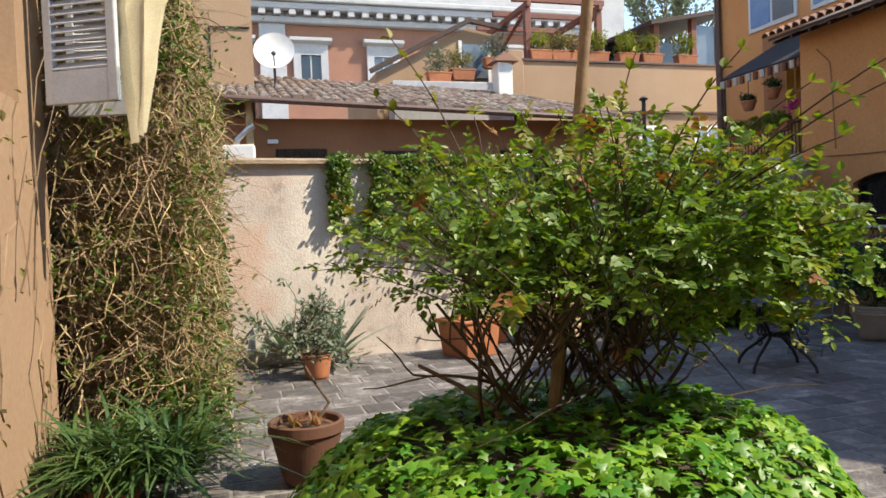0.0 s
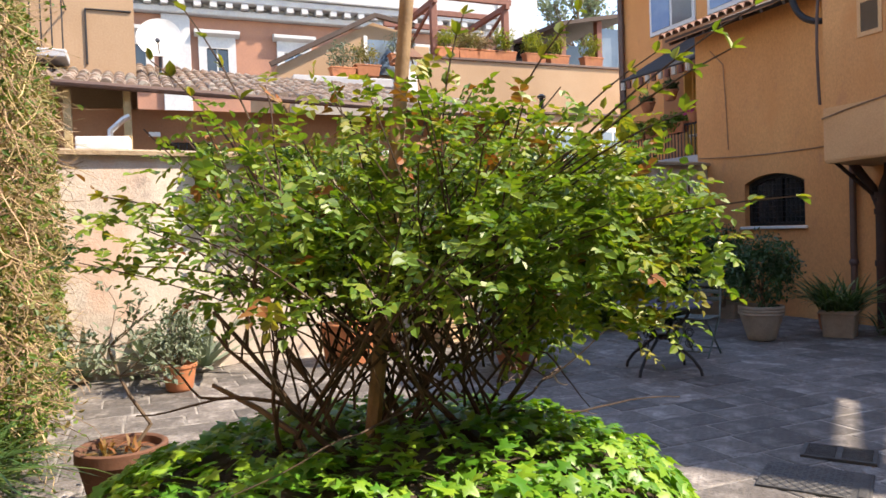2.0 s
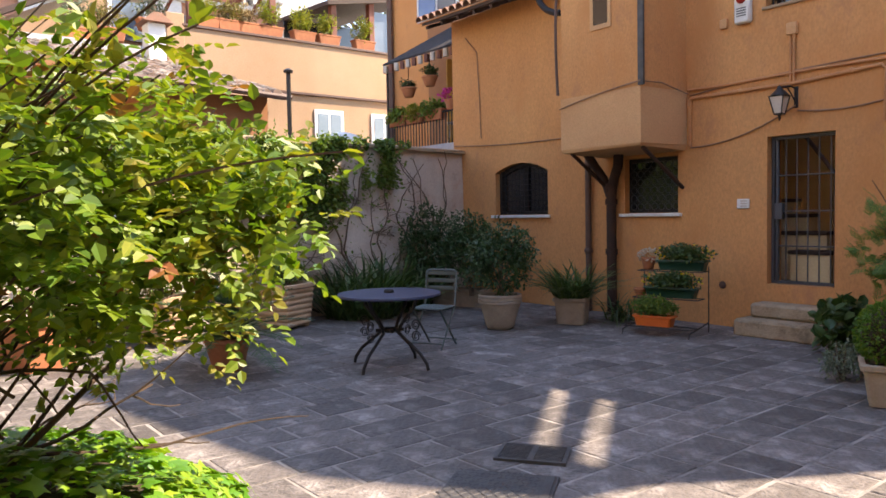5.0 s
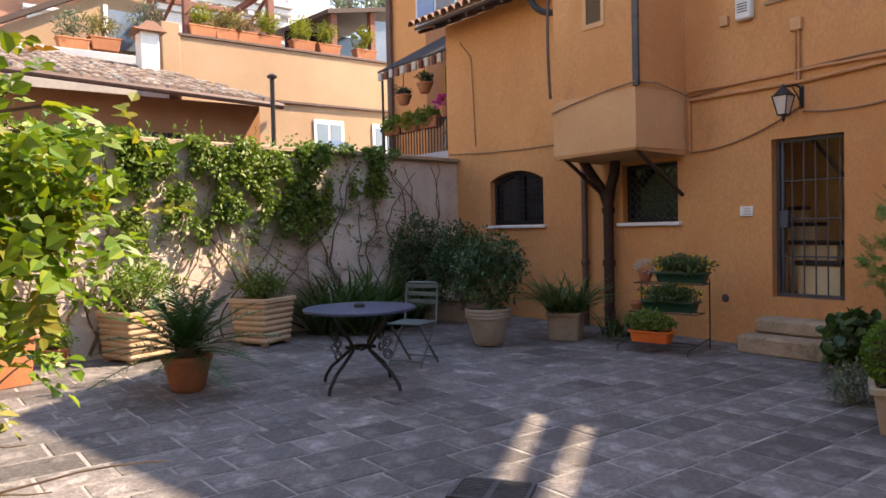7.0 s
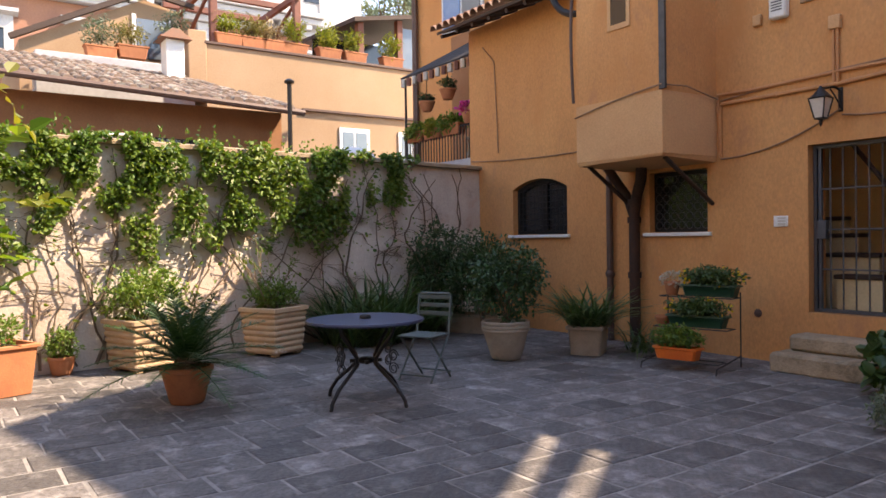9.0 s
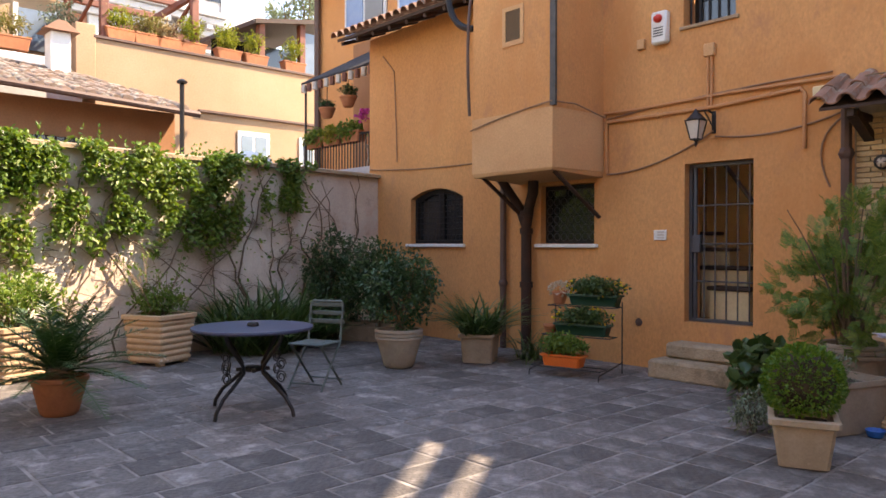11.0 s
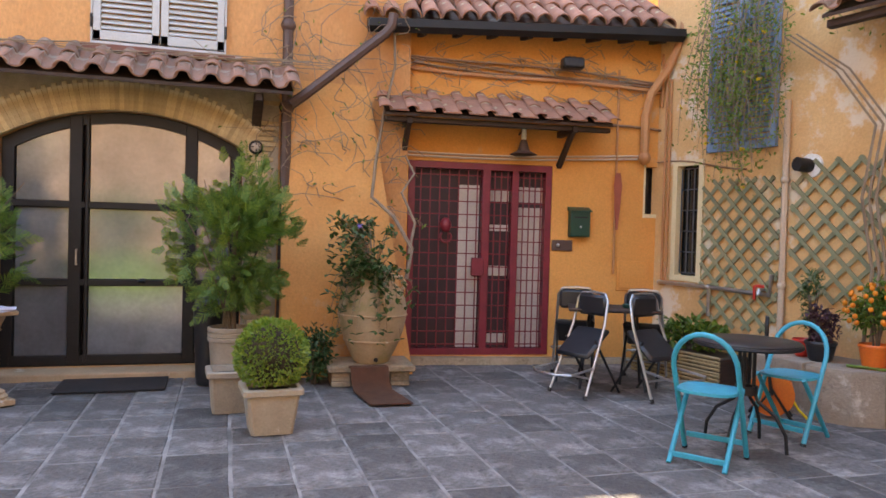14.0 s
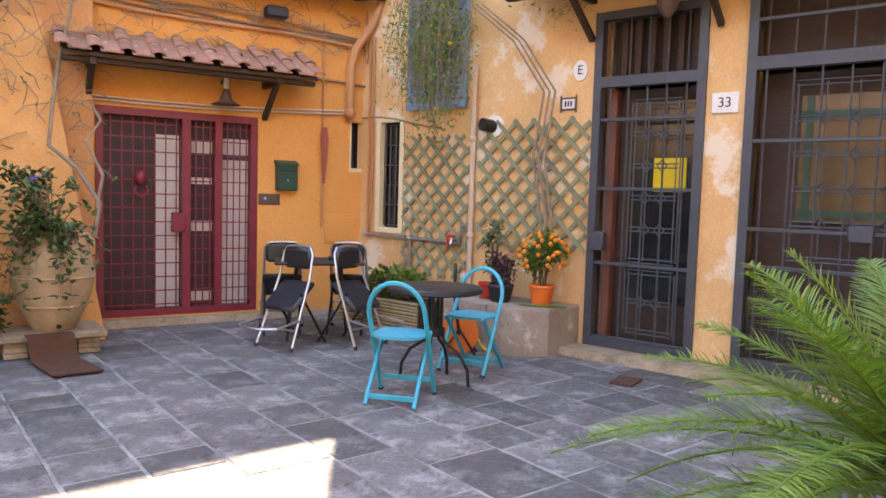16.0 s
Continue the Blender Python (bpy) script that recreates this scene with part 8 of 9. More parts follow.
for i in range(52):
    y0 = -1.1 + i * 0.2
    if y0 > 8.7:
        break
    for k in range(11):
        x = 0.08 - k * 0.42 + rnd(-0.02, 0.02)
        if y0 > 8.7 - k * 0.09:
            continue
        z = 4.33 - 0.042 * (y0 + 1.2) - x * 0.292 + rnd(-0.02, 0.025)
        s = 6
        vs = []
        for xx, rr in ((x, 0.1), (x - 0.46, 0.085)):
            zz = z + (x - xx) * 0.295
            vs += [(xx, y0 + rr * math.cos(math.pi * j / s), zz + rr * math.sin(math.pi * j / s)) for j in range(s + 1)]
        rt.add(vs, [(j, j + 1, s + 2 + j, s + 1 + j) for j in range(s)] + [tuple(range(s, -1, -1))])
part("roof_tiles", rt, ROOFTILE_J, nh, kind="stuff")
part("gutter", Geo().tube([(0.06, -1.2, 4.29), (0.06, 8.8, 3.87)], 0.06, 8), PIPE, nh, "brown half-round gutter")
for y, z0, z1 in ((1.8, 2.9, 3.35), (6.5, 2.8, 3.3), (3.9, 2.8, 3.3)):
    w = part("window", Geo().box(-0.62, -0.56, y - 0.5, y + 0.5, z0, z1, 0.01), GLASS_DARK, nh, "dark barred window")
    for i in range(7):
        part("bar", Geo().tube([(-0.54, y - 0.45 + i * 0.15, z0), (-0.54, y - 0.45 + i * 0.15, z1)], 0.014, 5), IRON, w)
for y in (-0.2, 0.75):
    part("post", Geo().box(-0.4, -0.25, y, y + 0.13, 0, 4.22, 0.01), WOOD_PALE, nh, "timber veranda post")
part("wall_light", Geo().box(-0.59, -0.5, 1.15, 1.35, 3.45, 3.53, 0.01), WHITE, nh)
ch = thing("chimney", "white rendered chimney with a small tiled cap", "chimney", (-17.7, 7.35, 4.9))
part("stack", Geo().box(-0.22, 0.22, -0.2, 0.2, 0, 1.0, 0.02), WHITE, ch)
part("cap", Geo().rings([[(-0.36, -0.34, 1.0), (0.36, -0.34, 1.0), (0.36, 0.34, 1.0), (-0.36, 0.34, 1.0)], [(-0.3, -0.08, 1.22), (0.3, -0.08, 1.22), (0.3, 0.08, 1.22), (-0.3, 0.08, 1.22)]]), ROOFTILE, ch, smooth=False)
ac = thing("air_conditioner", "white air conditioner unit behind the wall", "air conditioner", (-10.55, 4.6, 2.61), 84)
part("case", Geo().box(-0.32, 0.32, -0.1, 0.12, 0.0, 0.16, 0.02), WHITE, ac)
for i in range(5):
    part("louvre", Geo().box(-0.28, 0.28, -0.106, -0.1, 0.025 + i * 0.024, 0.035 + i * 0.024), GREYMETAL, ac)
ac2 = thing("air_conditioner", "white air conditioner unit under the veranda", "air conditioner", (-13.2, 0.45, 0), 84)
part("case", Geo().box(-0.4, 0.4, -0.15, 0.15, 2.75, 3.25, 0.02), WHITE, ac2)
part("stand", Geo().box(-0.35, -0.3, -0.1, 0.1, 0, 2.75).box(0.3, 0.35, -0.1, 0.1, 0, 2.75), GREYMETAL, ac2)
part("duct", Geo().tube([(0.1, 0, 3.2), (0.1, 0.0, 3.35), (0.3, 0.05, 3.55), (0.4, 0.05, 3.6)], 0.05, 8), ALU, ac2)
single("vent_pole", Geo().tube([(-10.8, 7.15, 0), (-10.8, 7.15, 3.72)], 0.035, 8).lathe([(0.07, 3.70), (0.075, 3.73), (0.03, 3.76)], 10, (-10.8, 7.15, 0)), IRON, "dark metal vent pole behind the garden wall", "pole")
single("umbrella_dome", Geo().lathe([(0.42, 0.0), (0.36, 0.12), (0.2, 0.2), (0.03, 0.24)], 16).tube([(0, 0, -2.75), (0, 0, 0.1)], 0.03, 6), WHITE, "white domed lid beyond the garden wall", "dome", (-11.9, 8.75, 2.75))

# house with the dish
dh = thing("tall_house", "tall tan house with a small balcony", "house", (-15.7, 0, 0))
part("wall", Geo().box(-5, 0.0, -7, 1.0, 0, 12), PLASTER_PALE, dh)
bl = part("balcony", Geo().box(0, 0.75, -2.8, -0.15, 4.9, 5.05, 0.02), STONE_WHITE, dh)
for i in range(16):
    part("baluster", Geo().tube([(0.72, -2.75 + i * 0.17, 5.05), (0.72, -2.75 + i * 0.17, 5.95)], 0.014, 5), IRON, bl)
part("rail", Geo().tube([(0.02, -0.18, 5.95), (0.72, -0.18, 5.95), (0.72, -2.78, 5.95)], 0.02, 5), IRON, bl)
part("wall_loop", Geo().tube([(0.02, 0.15, 4.95), (0.02, 0.15, 6.0), (0.02, 0.95, 6.0)], 0.02, 5), IRON, dh, "thin pipe on the wall")
part("wall_window", Geo().box(0.0, 0.03, -1.9, -1.1, 5.1, 7.0, 0.01), SHUTTER_BLUE, dh)
ds = thing("satellite_dish", "white satellite dish on the tiled roof", "satellite dish", (-16.0, 1.46, 4.92))
m4 = pose(0, 0, 0.68, 0, 72, -8)
part("reflector", Geo().lathe([(0.02, -0.06), (0.2, -0.04), (0.34, 0.0), (0.43, 0.05), (0.43, 0.062), (0.34, 0.015), (0.2, -0.025), (0.02, -0.045)], 32), WHITE, ds, at=m4)
part("mast", Geo().tube([(-0.1, 0, -0.25), (-0.1, 0, 0.7)], 0.03, 6), GREYMETAL, ds)
part("feed_arm", Geo().tube([(0, 0, 0.3), (0.45, -0.05, 0.5)], 0.014, 5).ball((0.46, -0.05, 0.53), 0.05, 8, 5), GREYMETAL, ds)

# terrace house with pergola
th_ = thing("terrace_house", "pale ochre house with a planted roof terrace", "house", (-19, 0, 0))
for x0, x1, y0, y1 in ((-0.35, 0.0, 8.5, 15.4), (-6, -0.352, 15.2, 15.4), (-6, -0.352, 8.5, 8.7)):
    part("wall", Geo().box(x0, x1, y0, y1, 0, 6.3), PLASTER_PALE, th_)
part("coping", Geo().box(-0.42, 0.06, 8.45, 15.4, 6.302, 6.37, 0.01), PIPE, th_)
part("terrace_floor", Geo().box(-6, -0.36, 8.7, 15.2, 5.3, 5.4), TERRACOTTA, th_)
part("ledge", Geo().box(0.0, 0.1, 11.0, 15.4, 4.86, 4.93, 0.01), PIPE, th_, "brown ledge pipe")
part("end_pier", Geo().box(-0.3, 0.05, 8.05, 8.498, 5.0, 6.6, 0.02), PLASTER_PALE, th_)
for y in (12.1, 14.0):
    w = part("window", Geo().box(0.0, 0.05, y, y + 0.95, 3.2, 4.5, 0.01), WHITE, th_, "white framed window")
    for k in range(2):
        part("pane", Geo().box(0.05, 0.06, y + 0.1 + k * 0.41, y + 0.44 + k * 0.41, 3.3, 4.38), GLASS_SKY, w)
part("downpipe", Geo().tube([(0.08, 15.25, 0), (0.08, 15.25, 8.3)], 0.07, 6), PIPE, th_)
pg = thing("pergola", "red brown timber pergola over the roof terrace", "pergola", (-19.2, 0, 5.4))
for y in (8.75, 11.0):
    for x in (0, -3.0):
        part("post", Geo().box(x - 0.09, x + 0.09, y - 0.09, y + 0.09, 0, 2.45, 0.01), WOOD_RED, pg)
    part("beam", Geo().box(-3.2, 0.2, y - 0.06, y + 0.06, 2.45, 2.62, 0.01), WOOD_RED, pg)
for x in (0, -1.5, -3.0):
    part("cross_beam", Geo().box(x - 0.06, x + 0.06, 8.3, 11.2, 2.62, 2.78, 0.01), WOOD_RED, pg)
part("brace", Geo().tube([(-3.0, 8.75, 1.4), (0, 8.75, 2.45)], 0.05, 4), WOOD_RED, pg)
part("brace", Geo().tube([(-3.0, 11.0, 1.2), (0, 11.0, 2.45)], 0.05, 4), WOOD_RED, pg)
rk = thing("roof_shelter", "timber and glass shelter on the roof terrace", "shelter", (-19.2, 0, 5.4))
part("roof", Geo().add([(0.3, 12.6, 2.2), (0.3, 15.6, 2.75), (-4, 15.6, 2.9), (-4, 12.6, 2.4), (0.3, 12.6, 2.08), (0.3, 15.6, 2.63), (-4, 15.6, 2.78), (-4, 12.6, 2.28)], [(0, 1, 2, 3), (4, 7, 6, 5), (0, 4, 5, 1), (1, 5, 6, 2), (2, 6, 7, 3), (3, 7, 4, 0)]), WOOD_DARK, rk, smooth=False)
for y in (12.9, 14.2, 15.2):
    part("post", Geo().box(-0.1, 0.1, y - 0.09, y + 0.09, 0, 2.3 + (y - 12.9) * 0.17, 0.01), WOOD_RED, rk)
part("glazing", Geo().box(-2.5, -2.45, 12.6, 15.5, 0, 2.3), GLASS_DARK, rk)
part("side_glass", Geo().box(-0.03, 0.0, 14.3, 15.1, 0.9, 2.2), GLASS_SKY, rk)
th2 = thing("gabled_attic", "brown attic house with a sloping roof edge", "house", (-20.5, 0, 0))
part("wall", Geo().rings([[(x, 4.6, 0), (x, 8.3, 0), (x, 8.3, 7.4), (x, 7.4, 7.6), (x, 4.6, 6.2)] for x in (0, -5)]), PLASTER_PALE, th2, smooth=False)
part("roof_edge", Geo().tube([(0.2, 4.4, 6.2), (0.2, 7.4, 7.75), (0.2, 8.6, 7.55)], 0.09, 4), WOOD_DARK, th2)
part("window", Geo().box(0.0, 0.06, 7.2, 8.0, 6.1, 7.1, 0.01), GLASS_SKY, th2)
for y in (7.1, 8.0):
    part("window_frame", Geo().box(0.0, 0.05, y, y + 0.1, 5.9, 7.2), WHITE, th2)
for k, (y, m, lab) in enumerate(((9.1, LEAF_YOUNG, "yellow green shrub"), (9.75, LEAF_DRY, "dry twiggy shrub"), (10.3, TWIG_PALE, "dry twiggy shrub"), (10.9, LEAF_YOUNG, "yellow green shrub"), (11.9, LEAF_YOUNG, "yellow green shrub"), (12.7, LEAF_YOUNG, "yellow green shrub"), (13.9, LEAF_YOUNG, "yellow green shrub"))):
    square_pot("terrace_planter", "terracotta window box on the terrace parapet", (-19.15, y, 6.37), 90, 0.62, 0.7, 0.28, TERRACOTTA, 0, 0.04, 0.3, group="boxes on the terrace parapet")
    shrub("terrace_shrub", lab + " in a terracotta box on the terrace", (-19.15, y, 6.6), (0.25, 0.4, 0.36), 130, 0.1, m, 6, 0.4, 0.2, "shrubs on the terrace")
for k, (y, z, m) in enumerate(((6.2, 5.75, LEAF_GREY), (6.9, 5.85, LEAF_DRY), (7.9, 6.2, LEAF_GREY))):
    square_pot("terrace_planter", "terracotta window box before the attic", (-19.6, y, z), 90, 0.6, 0.7, 0.3, TERRACOTTA, 0, 0.04, 0.3, group="boxes on the terrace parapet")
    shrub("terrace_shrub", "grey-green shrub in a box before the attic", (-19.6, y, z + 0.25), (0.3, 0.45, 0.4), 120, 0.1, m, 6, 0.35, 0.2, "shrubs on the terrace")
single("parapet_wall", Geo().box(-19.9, -19.3, 4.8, 8.3, 0, 5.75, 0.02), STONE_WHITE, "low whitish parapet before the attic", "parapet")

# balcony beyond the end of the house
tb = thing("balcony", "balcony with iron railing beyond the ochre house", "balcony", (0, 0, 0))
part("floor_slab", Geo().box(-14.2, -10.92, 10.62, 13.0, 2.66, 2.82, 0.01), STONE_WHITE, tb)
part("support_wall", Geo().box(-14.2, -10.92, 10.8, 13.0, 0, 2.655), PLASTER_BROWN, tb)
for i in range(26):
    part("baluster", Geo().tube([(-13.3 + i * 0.093, 10.68, 2.82), (-13.3 + i * 0.093, 10.68, 3.42)], 0.012, 5), IRON, tb)
part("rail", Geo().tube([(-13.35, 10.68, 3.43), (-10.92, 10.68, 3.43)], 0.022, 5), IRON, tb)
# Brown plaster here puts the awning's shade into the wall's colour.
part("back_wall", Geo().box(-14.2, -10.92, 12.5, 12.7, 0, 5.9), PLASTER_BROWN, tb)
part("yellow_curtain", Geo().rings([[(x + 0.0, 12.3 + 0.05 * math.sin(x * 22), z) for x in np.linspace(-13.3, -12.5, 16)] + [(x, 12.34 + 0.05 * math.sin(x * 22), z) for x in np.linspace(-12.5, -13.3, 16)] for z in (2.85, 4.9)]), mat("ochre curtain", (0.5, 0.28, 0.06), (0.42, 0.23, 0.05), 0.9, bump=0.1), tb, "ochre yellow curtain")
aw = thing("awning", "dark sloping awning with a scalloped edge over the balcony", "awning", (0, 0, 0))
part("sheet", Geo().add([(-13.3, 10.6, 4.62), (-10.95, 10.6, 4.62), (-10.95, 12.45, 5.65), (-13.3, 12.45, 5.65), (-13.3, 10.6, 4.58), (-10.95, 10.6, 4.58), (-10.95, 12.45, 5.61), (-13.3, 12.45, 5.61)], [(0, 1, 2, 3), (4, 7, 6, 5), (0, 4, 5, 1), (1, 5, 6, 2), (2, 6, 7, 3), (3, 7, 4, 0)]), MATBLACK, aw, smooth=False)
for i in range(12):
    part("scallop", Geo().tube([(-13.2 + i * 0.2, 10.6, 4.57), (-13.2 + i * 0.2, 10.6, 4.42)], 0.05, 6), WOOD_RED if i % 2 else CURTAIN, aw)
part("post", Geo().tube([(-13.25, 10.68, 2.8), (-13.25, 10.68, 4.58)], 0.025, 6), IRON, aw)
for x, z in ((-12.6, 3.86), (-11.9, 3.98)):
    round_pot("hanging_pot", "terracotta pot hanging over the balcony", (x, 10.75, z), 0.09, 0.15, 0.2, TERRACOTTA, 0.04, 1, group="hanging pots")
    single("pot_chain", Geo().tube([(x, 10.75, z + 0.15), (x, 10.75, 4.6)], 0.008, 4), IRON, "thin chain of a hanging pot", "chain", group="hanging pots")
    shrub("hanging_plant", "small trailing plant in a hanging pot", (x, 10.75, z + 0.16), (0.18, 0.18, 0.12), 70, 0.06, LEAF_DARK, 4)
round_pot("terracotta_pot", "terracotta pot of magenta flowers on the balcony rail", (-11.2, 10.72, 3.44), 0.09, 0.13, 0.2, TERRACOTTA, 0.04, 1)
g = plant("flower_plant", "bright magenta flowers above the balcony rail", "flowers", (-11.2, 10.72, 3.62))
fg = Geo()
for q, d in blob_points(170, (0, 0, 0.1), (0.24, 0.22, 0.13), 0.5, 0.5, 1.0):
    fg.leaf(q, (d + randdir() * .5).normalized(), 0.07, 0.8)
part("flowers", fg, PETAL_PINK, g)
for x, m in ((-12.9, LEAF_CLIMB), (-12.3, LEAF_YOUNG), (-11.7, LEAF_CLIMB)):
    square_pot("rail_box", "flower box hung on the balcony rail", (x, 10.72, 3.3), 0, 0.5, 0.55, 0.2, TERRACOTTA, 0, 0.03, 0.2, group="rail boxes")
    shrub("rail_plant", "leafy plant spilling over the balcony rail", (x, 10.7, 3.34), (0.36, 0.26, 0.17), 160, 0.08, m, 5)
bcx = thing("balcony_chair", "curly white iron chair on the balcony", "chair", (-11.5, 11.1, 2.82))
part("seat", Geo().lathe([(0.2, 0.42), (0.21, 0.44), (0.02, 0.45)], 16), CURTAIN, bcx)
for k in range(4):
    a = radians(45 + 90 * k)
    part("leg", Geo().tube(bez((0.18 * math.cos(a), 0.18 * math.sin(a), 0.42), (0.1 * math.cos(a), 0.1 * math.sin(a), 0.2), (0.22 * math.cos(a), 0.22 * math.sin(a), 0), 6), 0.014, 5), CURTAIN, bcx)
# upper house behind the balcony
uh = thing("upper_house", "ochre house with deep eaves and blue windows", "house", (0, 0, 0))
part("wall", Geo().box(-16.4, -10.3, 13.0, 13.3, 0, 8.2), PLASTER, uh)
part("eave", Geo().add([(-16.9, 12.5, 7.9), (-10.3, 12.5, 7.9), (-10.3, 14, 8.6), (-16.9, 14, 8.6), (-16.9, 12.5, 7.78), (-10.3, 12.5, 7.78), (-10.3, 14, 8.48), (-16.9, 14, 8.48)], [(0, 1, 2, 3), (4, 7, 6, 5), (0, 4, 5, 1), (1, 5, 6, 2), (2, 6, 7, 3), (3, 7, 4, 0)]), WOOD_DARK, uh, smooth=False)
for x in (-15.2, -13.2):
    w = part("window", Geo().box(x, x + 1.6, 12.95, 13.0, 6.2, 7.7, 0.01), SHUTTER_BLUE, uh, "blue-grey framed window")
    part("pane", Geo().box(x + 0.1, x + 0.75, 12.93, 12.948, 6.3, 7.6), mat("blue pane", (0.10, 0.22, 0.45), (0.14, 0.28, 0.5), 0.15, spec=0.9, bump=0.02), w)
    part("pane", Geo().box(x + 0.85, x + 1.5, 12.93, 12.948, 6.3, 7.6), GLASS_SKY, w)
part("downpipe", Geo().tube([(-16.3, 12.9, 0), (-16.3, 12.9, 7.8)], 0.08, 6), PIPE, uh)

# palace on the far side
pl = thing("palace", "grand brick palace with white window surrounds and a heavy cornice", "palace", (-41, 0, 0))
part("wall", Geo().box(-8, 0, -30, 23.5, 0, 13.25), PALACE_BRICK, pl)
part("corner_pier", Geo().box(-0.5, 0.3, 22.0, 24.8, 0, 20), STONE_WHITE, pl)
for z0, z1, dx in ((13.27, 13.6, 0.5), (13.9, 14.25, 0.9), (14.27, 14.55, 1.1)):
    part("cornice", Geo().box(-1, dx, -30, 22, z0, z1, 0.05), STONE_WHITE, pl)
part("attic", Geo().box(-2, 0.2, -30, 22, 13.6, 18.5), STONE_WHITE, pl)
mod = Geo().box(0.2, 0.85, 0, 0.35, 13.62, 13.89).mesh("modillion", STONE_WHITE)
for i in range(64):
    part("modillion", mod, None, pl).matrix_basis = pose(0, -29.5 + i * 0.8, 0)
for i in range(13):
    y = -27.55 + i * 4.1
    w = part("window", panel(rect(y - 0.95, y + 0.95, 9.4, 12.2), [rect(y - 0.55, y + 0.55, 9.6, 11.6)], 0.22, lambda u, t, z: Vector((t, u, z))), STONE_WHITE, pl, "white stone window surround", smooth=False)
    part("pane", Geo().box(0.02, 0.06, y - 0.55, y + 0.55, 9.6, 11.6), GLASS_DARK if i % 3 else GLASS_SKY, w)
    part("sash_bar", Geo().box(0.06, 0.1, y - 0.04, y + 0.04, 9.6, 11.6), STONE_WHITE, w)
    part("hood", Geo().rings([[(0.0, y - 1.15, z), (dx, y - 1.15, z), (dx, y + 1.15, z), (0.0, y + 1.15, z)] for dx, z in ((0.25, 12.2), (0.55, 12.32), (0.55, 12.48), (0.3, 12.56))]), STONE_WHITE, w, smooth=False)
    part("attic_window", Geo().box(0.2, 0.26, y - 0.6, y + 0.6, 15.4, 16.7), GLASS_DARK, pl)
for y in (-9.1, 3.2, 15.5):
    part("pilaster", Geo().box(0.0, 0.25, y - 0.7, y + 0.7, 0, 13.25, 0.02), STONE_WHITE, pl)
ft_ = plant("far_tree", "spring tree far behind the roofs", "tree", (-44, 31, 0))
tg, tp_ = Geo(), []
tg.tube([(0, 0, 0), (0.1, 0, 6), (0.0, 0.2, 12)], 0.35, 8, 0.2)
for k in range(9):
    branches(tg, (0, 0.1, rnd(9, 13)), Vector((rnd(-1, 1), rnd(-1, 1), 0.9)), 4.2, 0.1, 2, tp_, 0.6, 0.3, 3)
part("trunk", tg, BARK, ft_)
g = Geo()
leafy(tp_, g, 2600, 0.34, 0.5, 0.6)
part("crown", g, LEAF_GREY, ft_)


# ---- bricks round the arch, pieces of the wall ----
random.seed(21)
brick_m = [Geo().box(0, l, -0.025, 0.02, 0, 0.042, 0.004).mesh("brick", BRICK) for l in (0.2, 0.22, 0.12)]


def brick(x, z, k, turn=0.0):
    ob = new("brick", brick_m[k])
    ob.parent = wall_main
    ob.matrix_basis = pose(x, 10.496 - 0.012 + rnd(-0.004, 0.004), z, 0, turn, 0)
    return ob


single("trim_brick_bed", panel([(-3.2, 0.06), (-2.745, 0.06), (-2.745, 2.17)] + arch_loop(*ARCH)[2:][::-1] + [(-0.615, 0.06), (-0.28, 0.06), (-0.28, 2.75), (-3.2, 2.75)], [], 0.02, lambda u, w, z: Vector((u, 10.478 + w, z))), MORTAR, "sandy mortar bed of the brick arch surround", "mortar", kind="structure", smooth=False)
for r in range(51):
    z = 0.1 + r * 0.0505
    if r % 2:
        brick(-3.18, z, 1), brick(-2.95, z, 0)
    else:
        brick(-3.18, z, 2), brick(-3.05, z, 1)
        if z < 2.2:
            brick(-2.82, z, 2 if False else 2).scale = (0.6, 1, 1)
    if z < 2.45 or z > 2.62:
        (brick(-0.55, z, 1) if r % 2 else brick(-0.60 if z < 2.17 else -0.5, z, 1))
w_, h_ = (ARCH[1] - ARCH[0]) / 2, ARCH[4] - ARCH[3]
R_ = (w_ * w_ + h_ * h_) / (2 * h_)
a0 = math.asin(w_ / R_)
vous = [Geo().box(0, 0.29 if k else 0.26, -0.032, 0.02, -0.022, 0.022, 0.004).mesh("brick", BRICK) for k in range(2)]
nv = 58
for i in range(nv + 1):
    a = -a0 * 1.02 + 2.04 * a0 * i / nv
    ob = new("brick", vous[i % 2])
    ob.parent = wall_main
    ob.matrix_basis = pose((ARCH[0] + ARCH[1]) / 2 + (R_ + 0.004) * math.sin(a), 10.478 + rnd(-.004, .004), ARCH[4] - R_ + (R_ + 0.004) * math.cos(a), 0, -90 + math.degrees(a), 0)

# ---- paving ----
random.seed(11)
floor = tagged(new("floor"), "grey stone slab paving with pale joints", "paving", kind="structure")
SL = {}


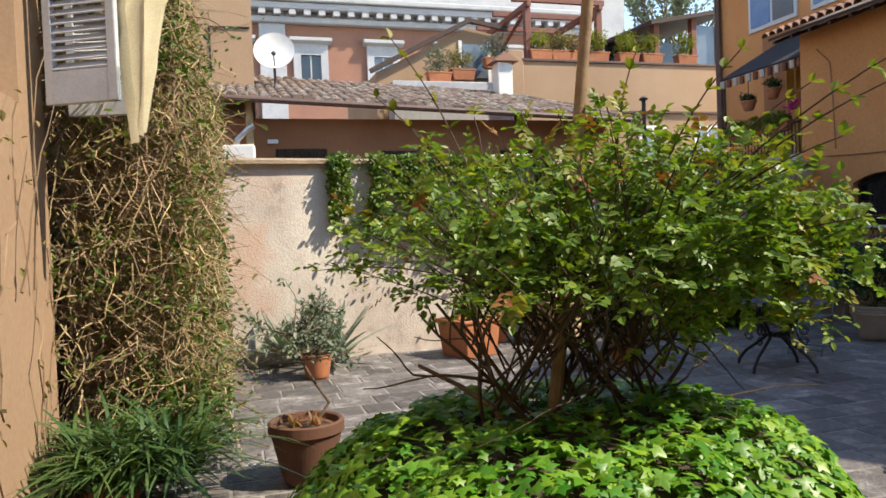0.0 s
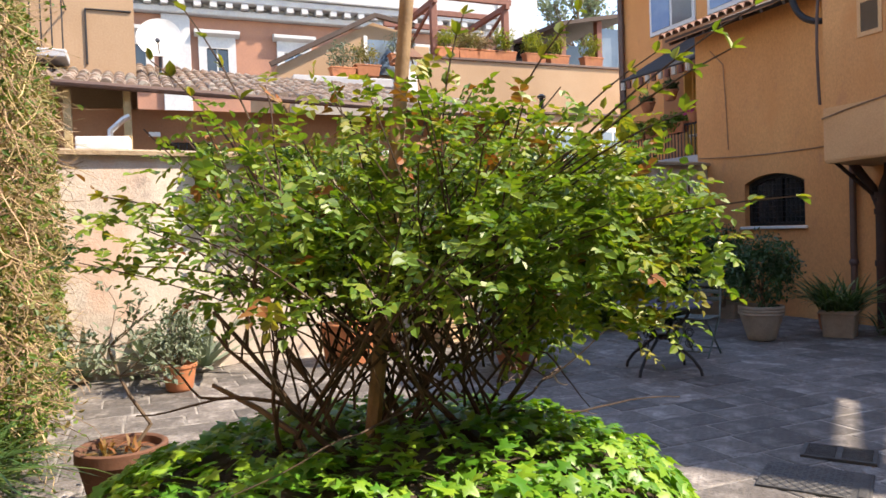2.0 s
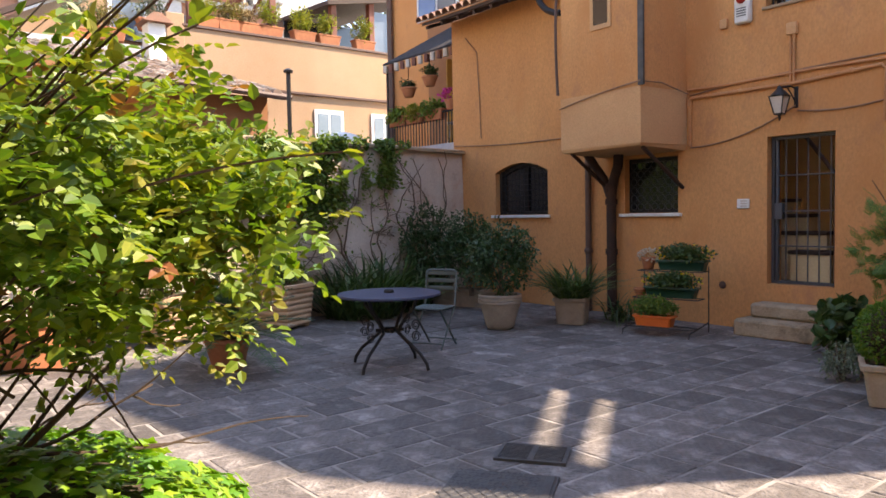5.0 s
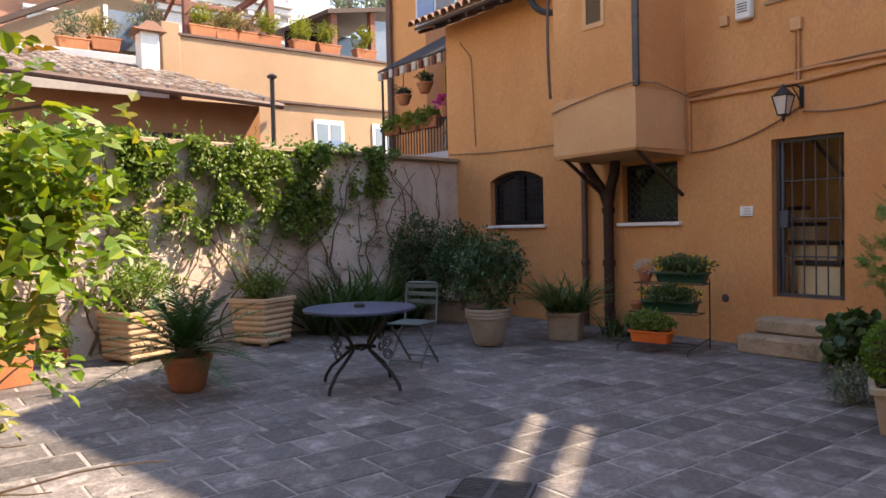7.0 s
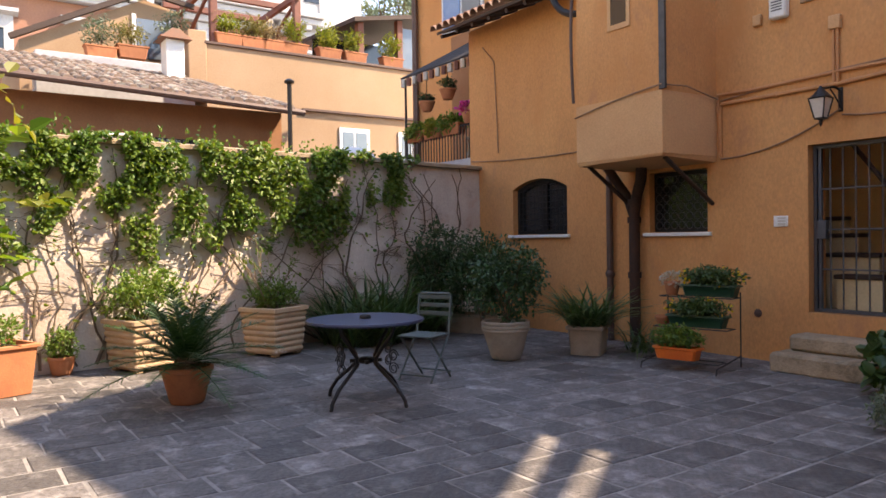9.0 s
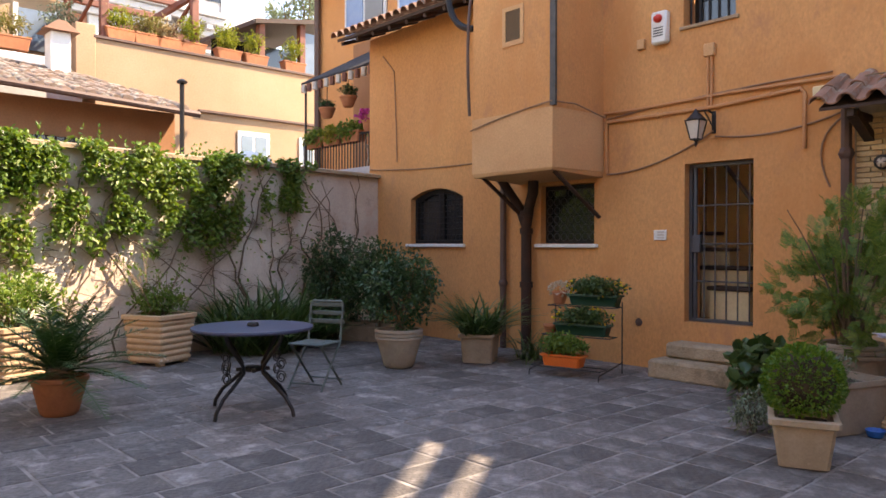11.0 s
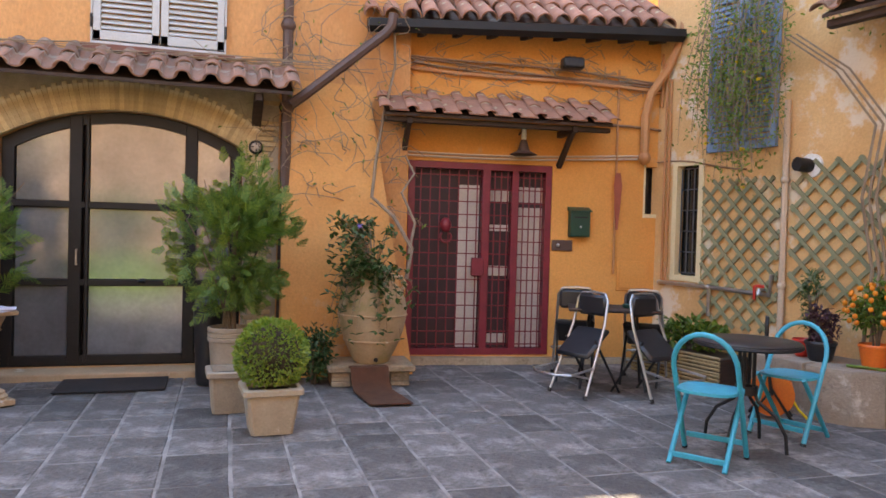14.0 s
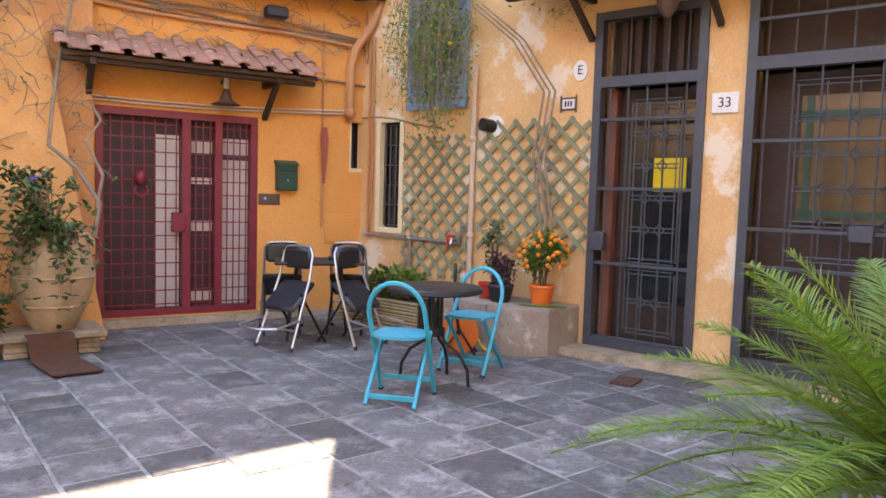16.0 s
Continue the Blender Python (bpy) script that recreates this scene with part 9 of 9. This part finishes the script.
def corners(a, b, k):
    """Slightly crooked corners of a hand-cut slab; k: which cut."""
    r_ = random.Random(k * 7 + int(a * 1000) + int(b * 3000))
    return [(sx * (a - r_.uniform(0, 0.009)), sy * (b - r_.uniform(0, 0.009))) for sx, sy in ((-1, -1), (1, -1), (1, 1), (-1, 1))]


def slab_loops(a, b, k):
    q = corners(a, b, k)
    return [[(x_, y_, z_) for x_, y_ in q] for z_ in (-0.03, -0.007)] + [[(x_ * (1 - 0.009 / a), y_ * (1 - 0.009 / b), 0) for x_, y_ in q]]


def slab(w, l):
    k = random.randint(0, 4)
    key = (round(w, 2), round(l, 2), k)
    if key not in SL:
        g = Geo()
        g.rings(slab_loops(w / 2 - 0.0035, l / 2 - 0.0035, k))
        SL[key] = g.mesh("paving_slab", SLATE, False)
    return SL[key]


rest = Geo()
count = 0
HOLES = ((-3.83, 5.06, 0.25), (-3.42, 4.46, 0.33))
x = -10.6
while x < 6.6:
    w = random.choice((0.31, 0.35, 0.39)) if x < 0.6 else random.choice((0.36, 0.42, 0.48))
    y = -6.4 + rnd(0, 0.5)
    while y < 11.0:
        l = random.choice((0.32, 0.42, 0.5, 0.6)) if x < 0.6 else random.choice((0.38, 0.48, 0.58, 0.68))
        cx, cy = x + w / 2, y + l / 2
        y += l
        if cx < GX(cy) + 0.1:
            continue
        tilt = (rnd(-0.25, 0.25), rnd(-0.25, 0.25))
        dz = -0.006 + rnd(-0.003, 0.003)
        if (-5.4 < cx < 2.2 and 3.6 < cy < 9.6 and count < 300):
            ob = new("paving_slab", slab(w, l))
            ob.parent = floor
            ob.matrix_basis = pose(cx, cy, dz, tilt[0], tilt[1], 0)
            count += 1
        else:
            m4 = pose(cx, cy, dz, tilt[0], tilt[1], 0)
            loops = slab_loops(w / 2 - 0.0035, l / 2 - 0.0035, random.randint(0, 9))
            rest.rings([[m4 @ Vector(q) for q in lp] for lp in loops])
    x += w
part("paving_slabs", rest, SLATE_JOINED, floor, smooth=False, kind="stuff")
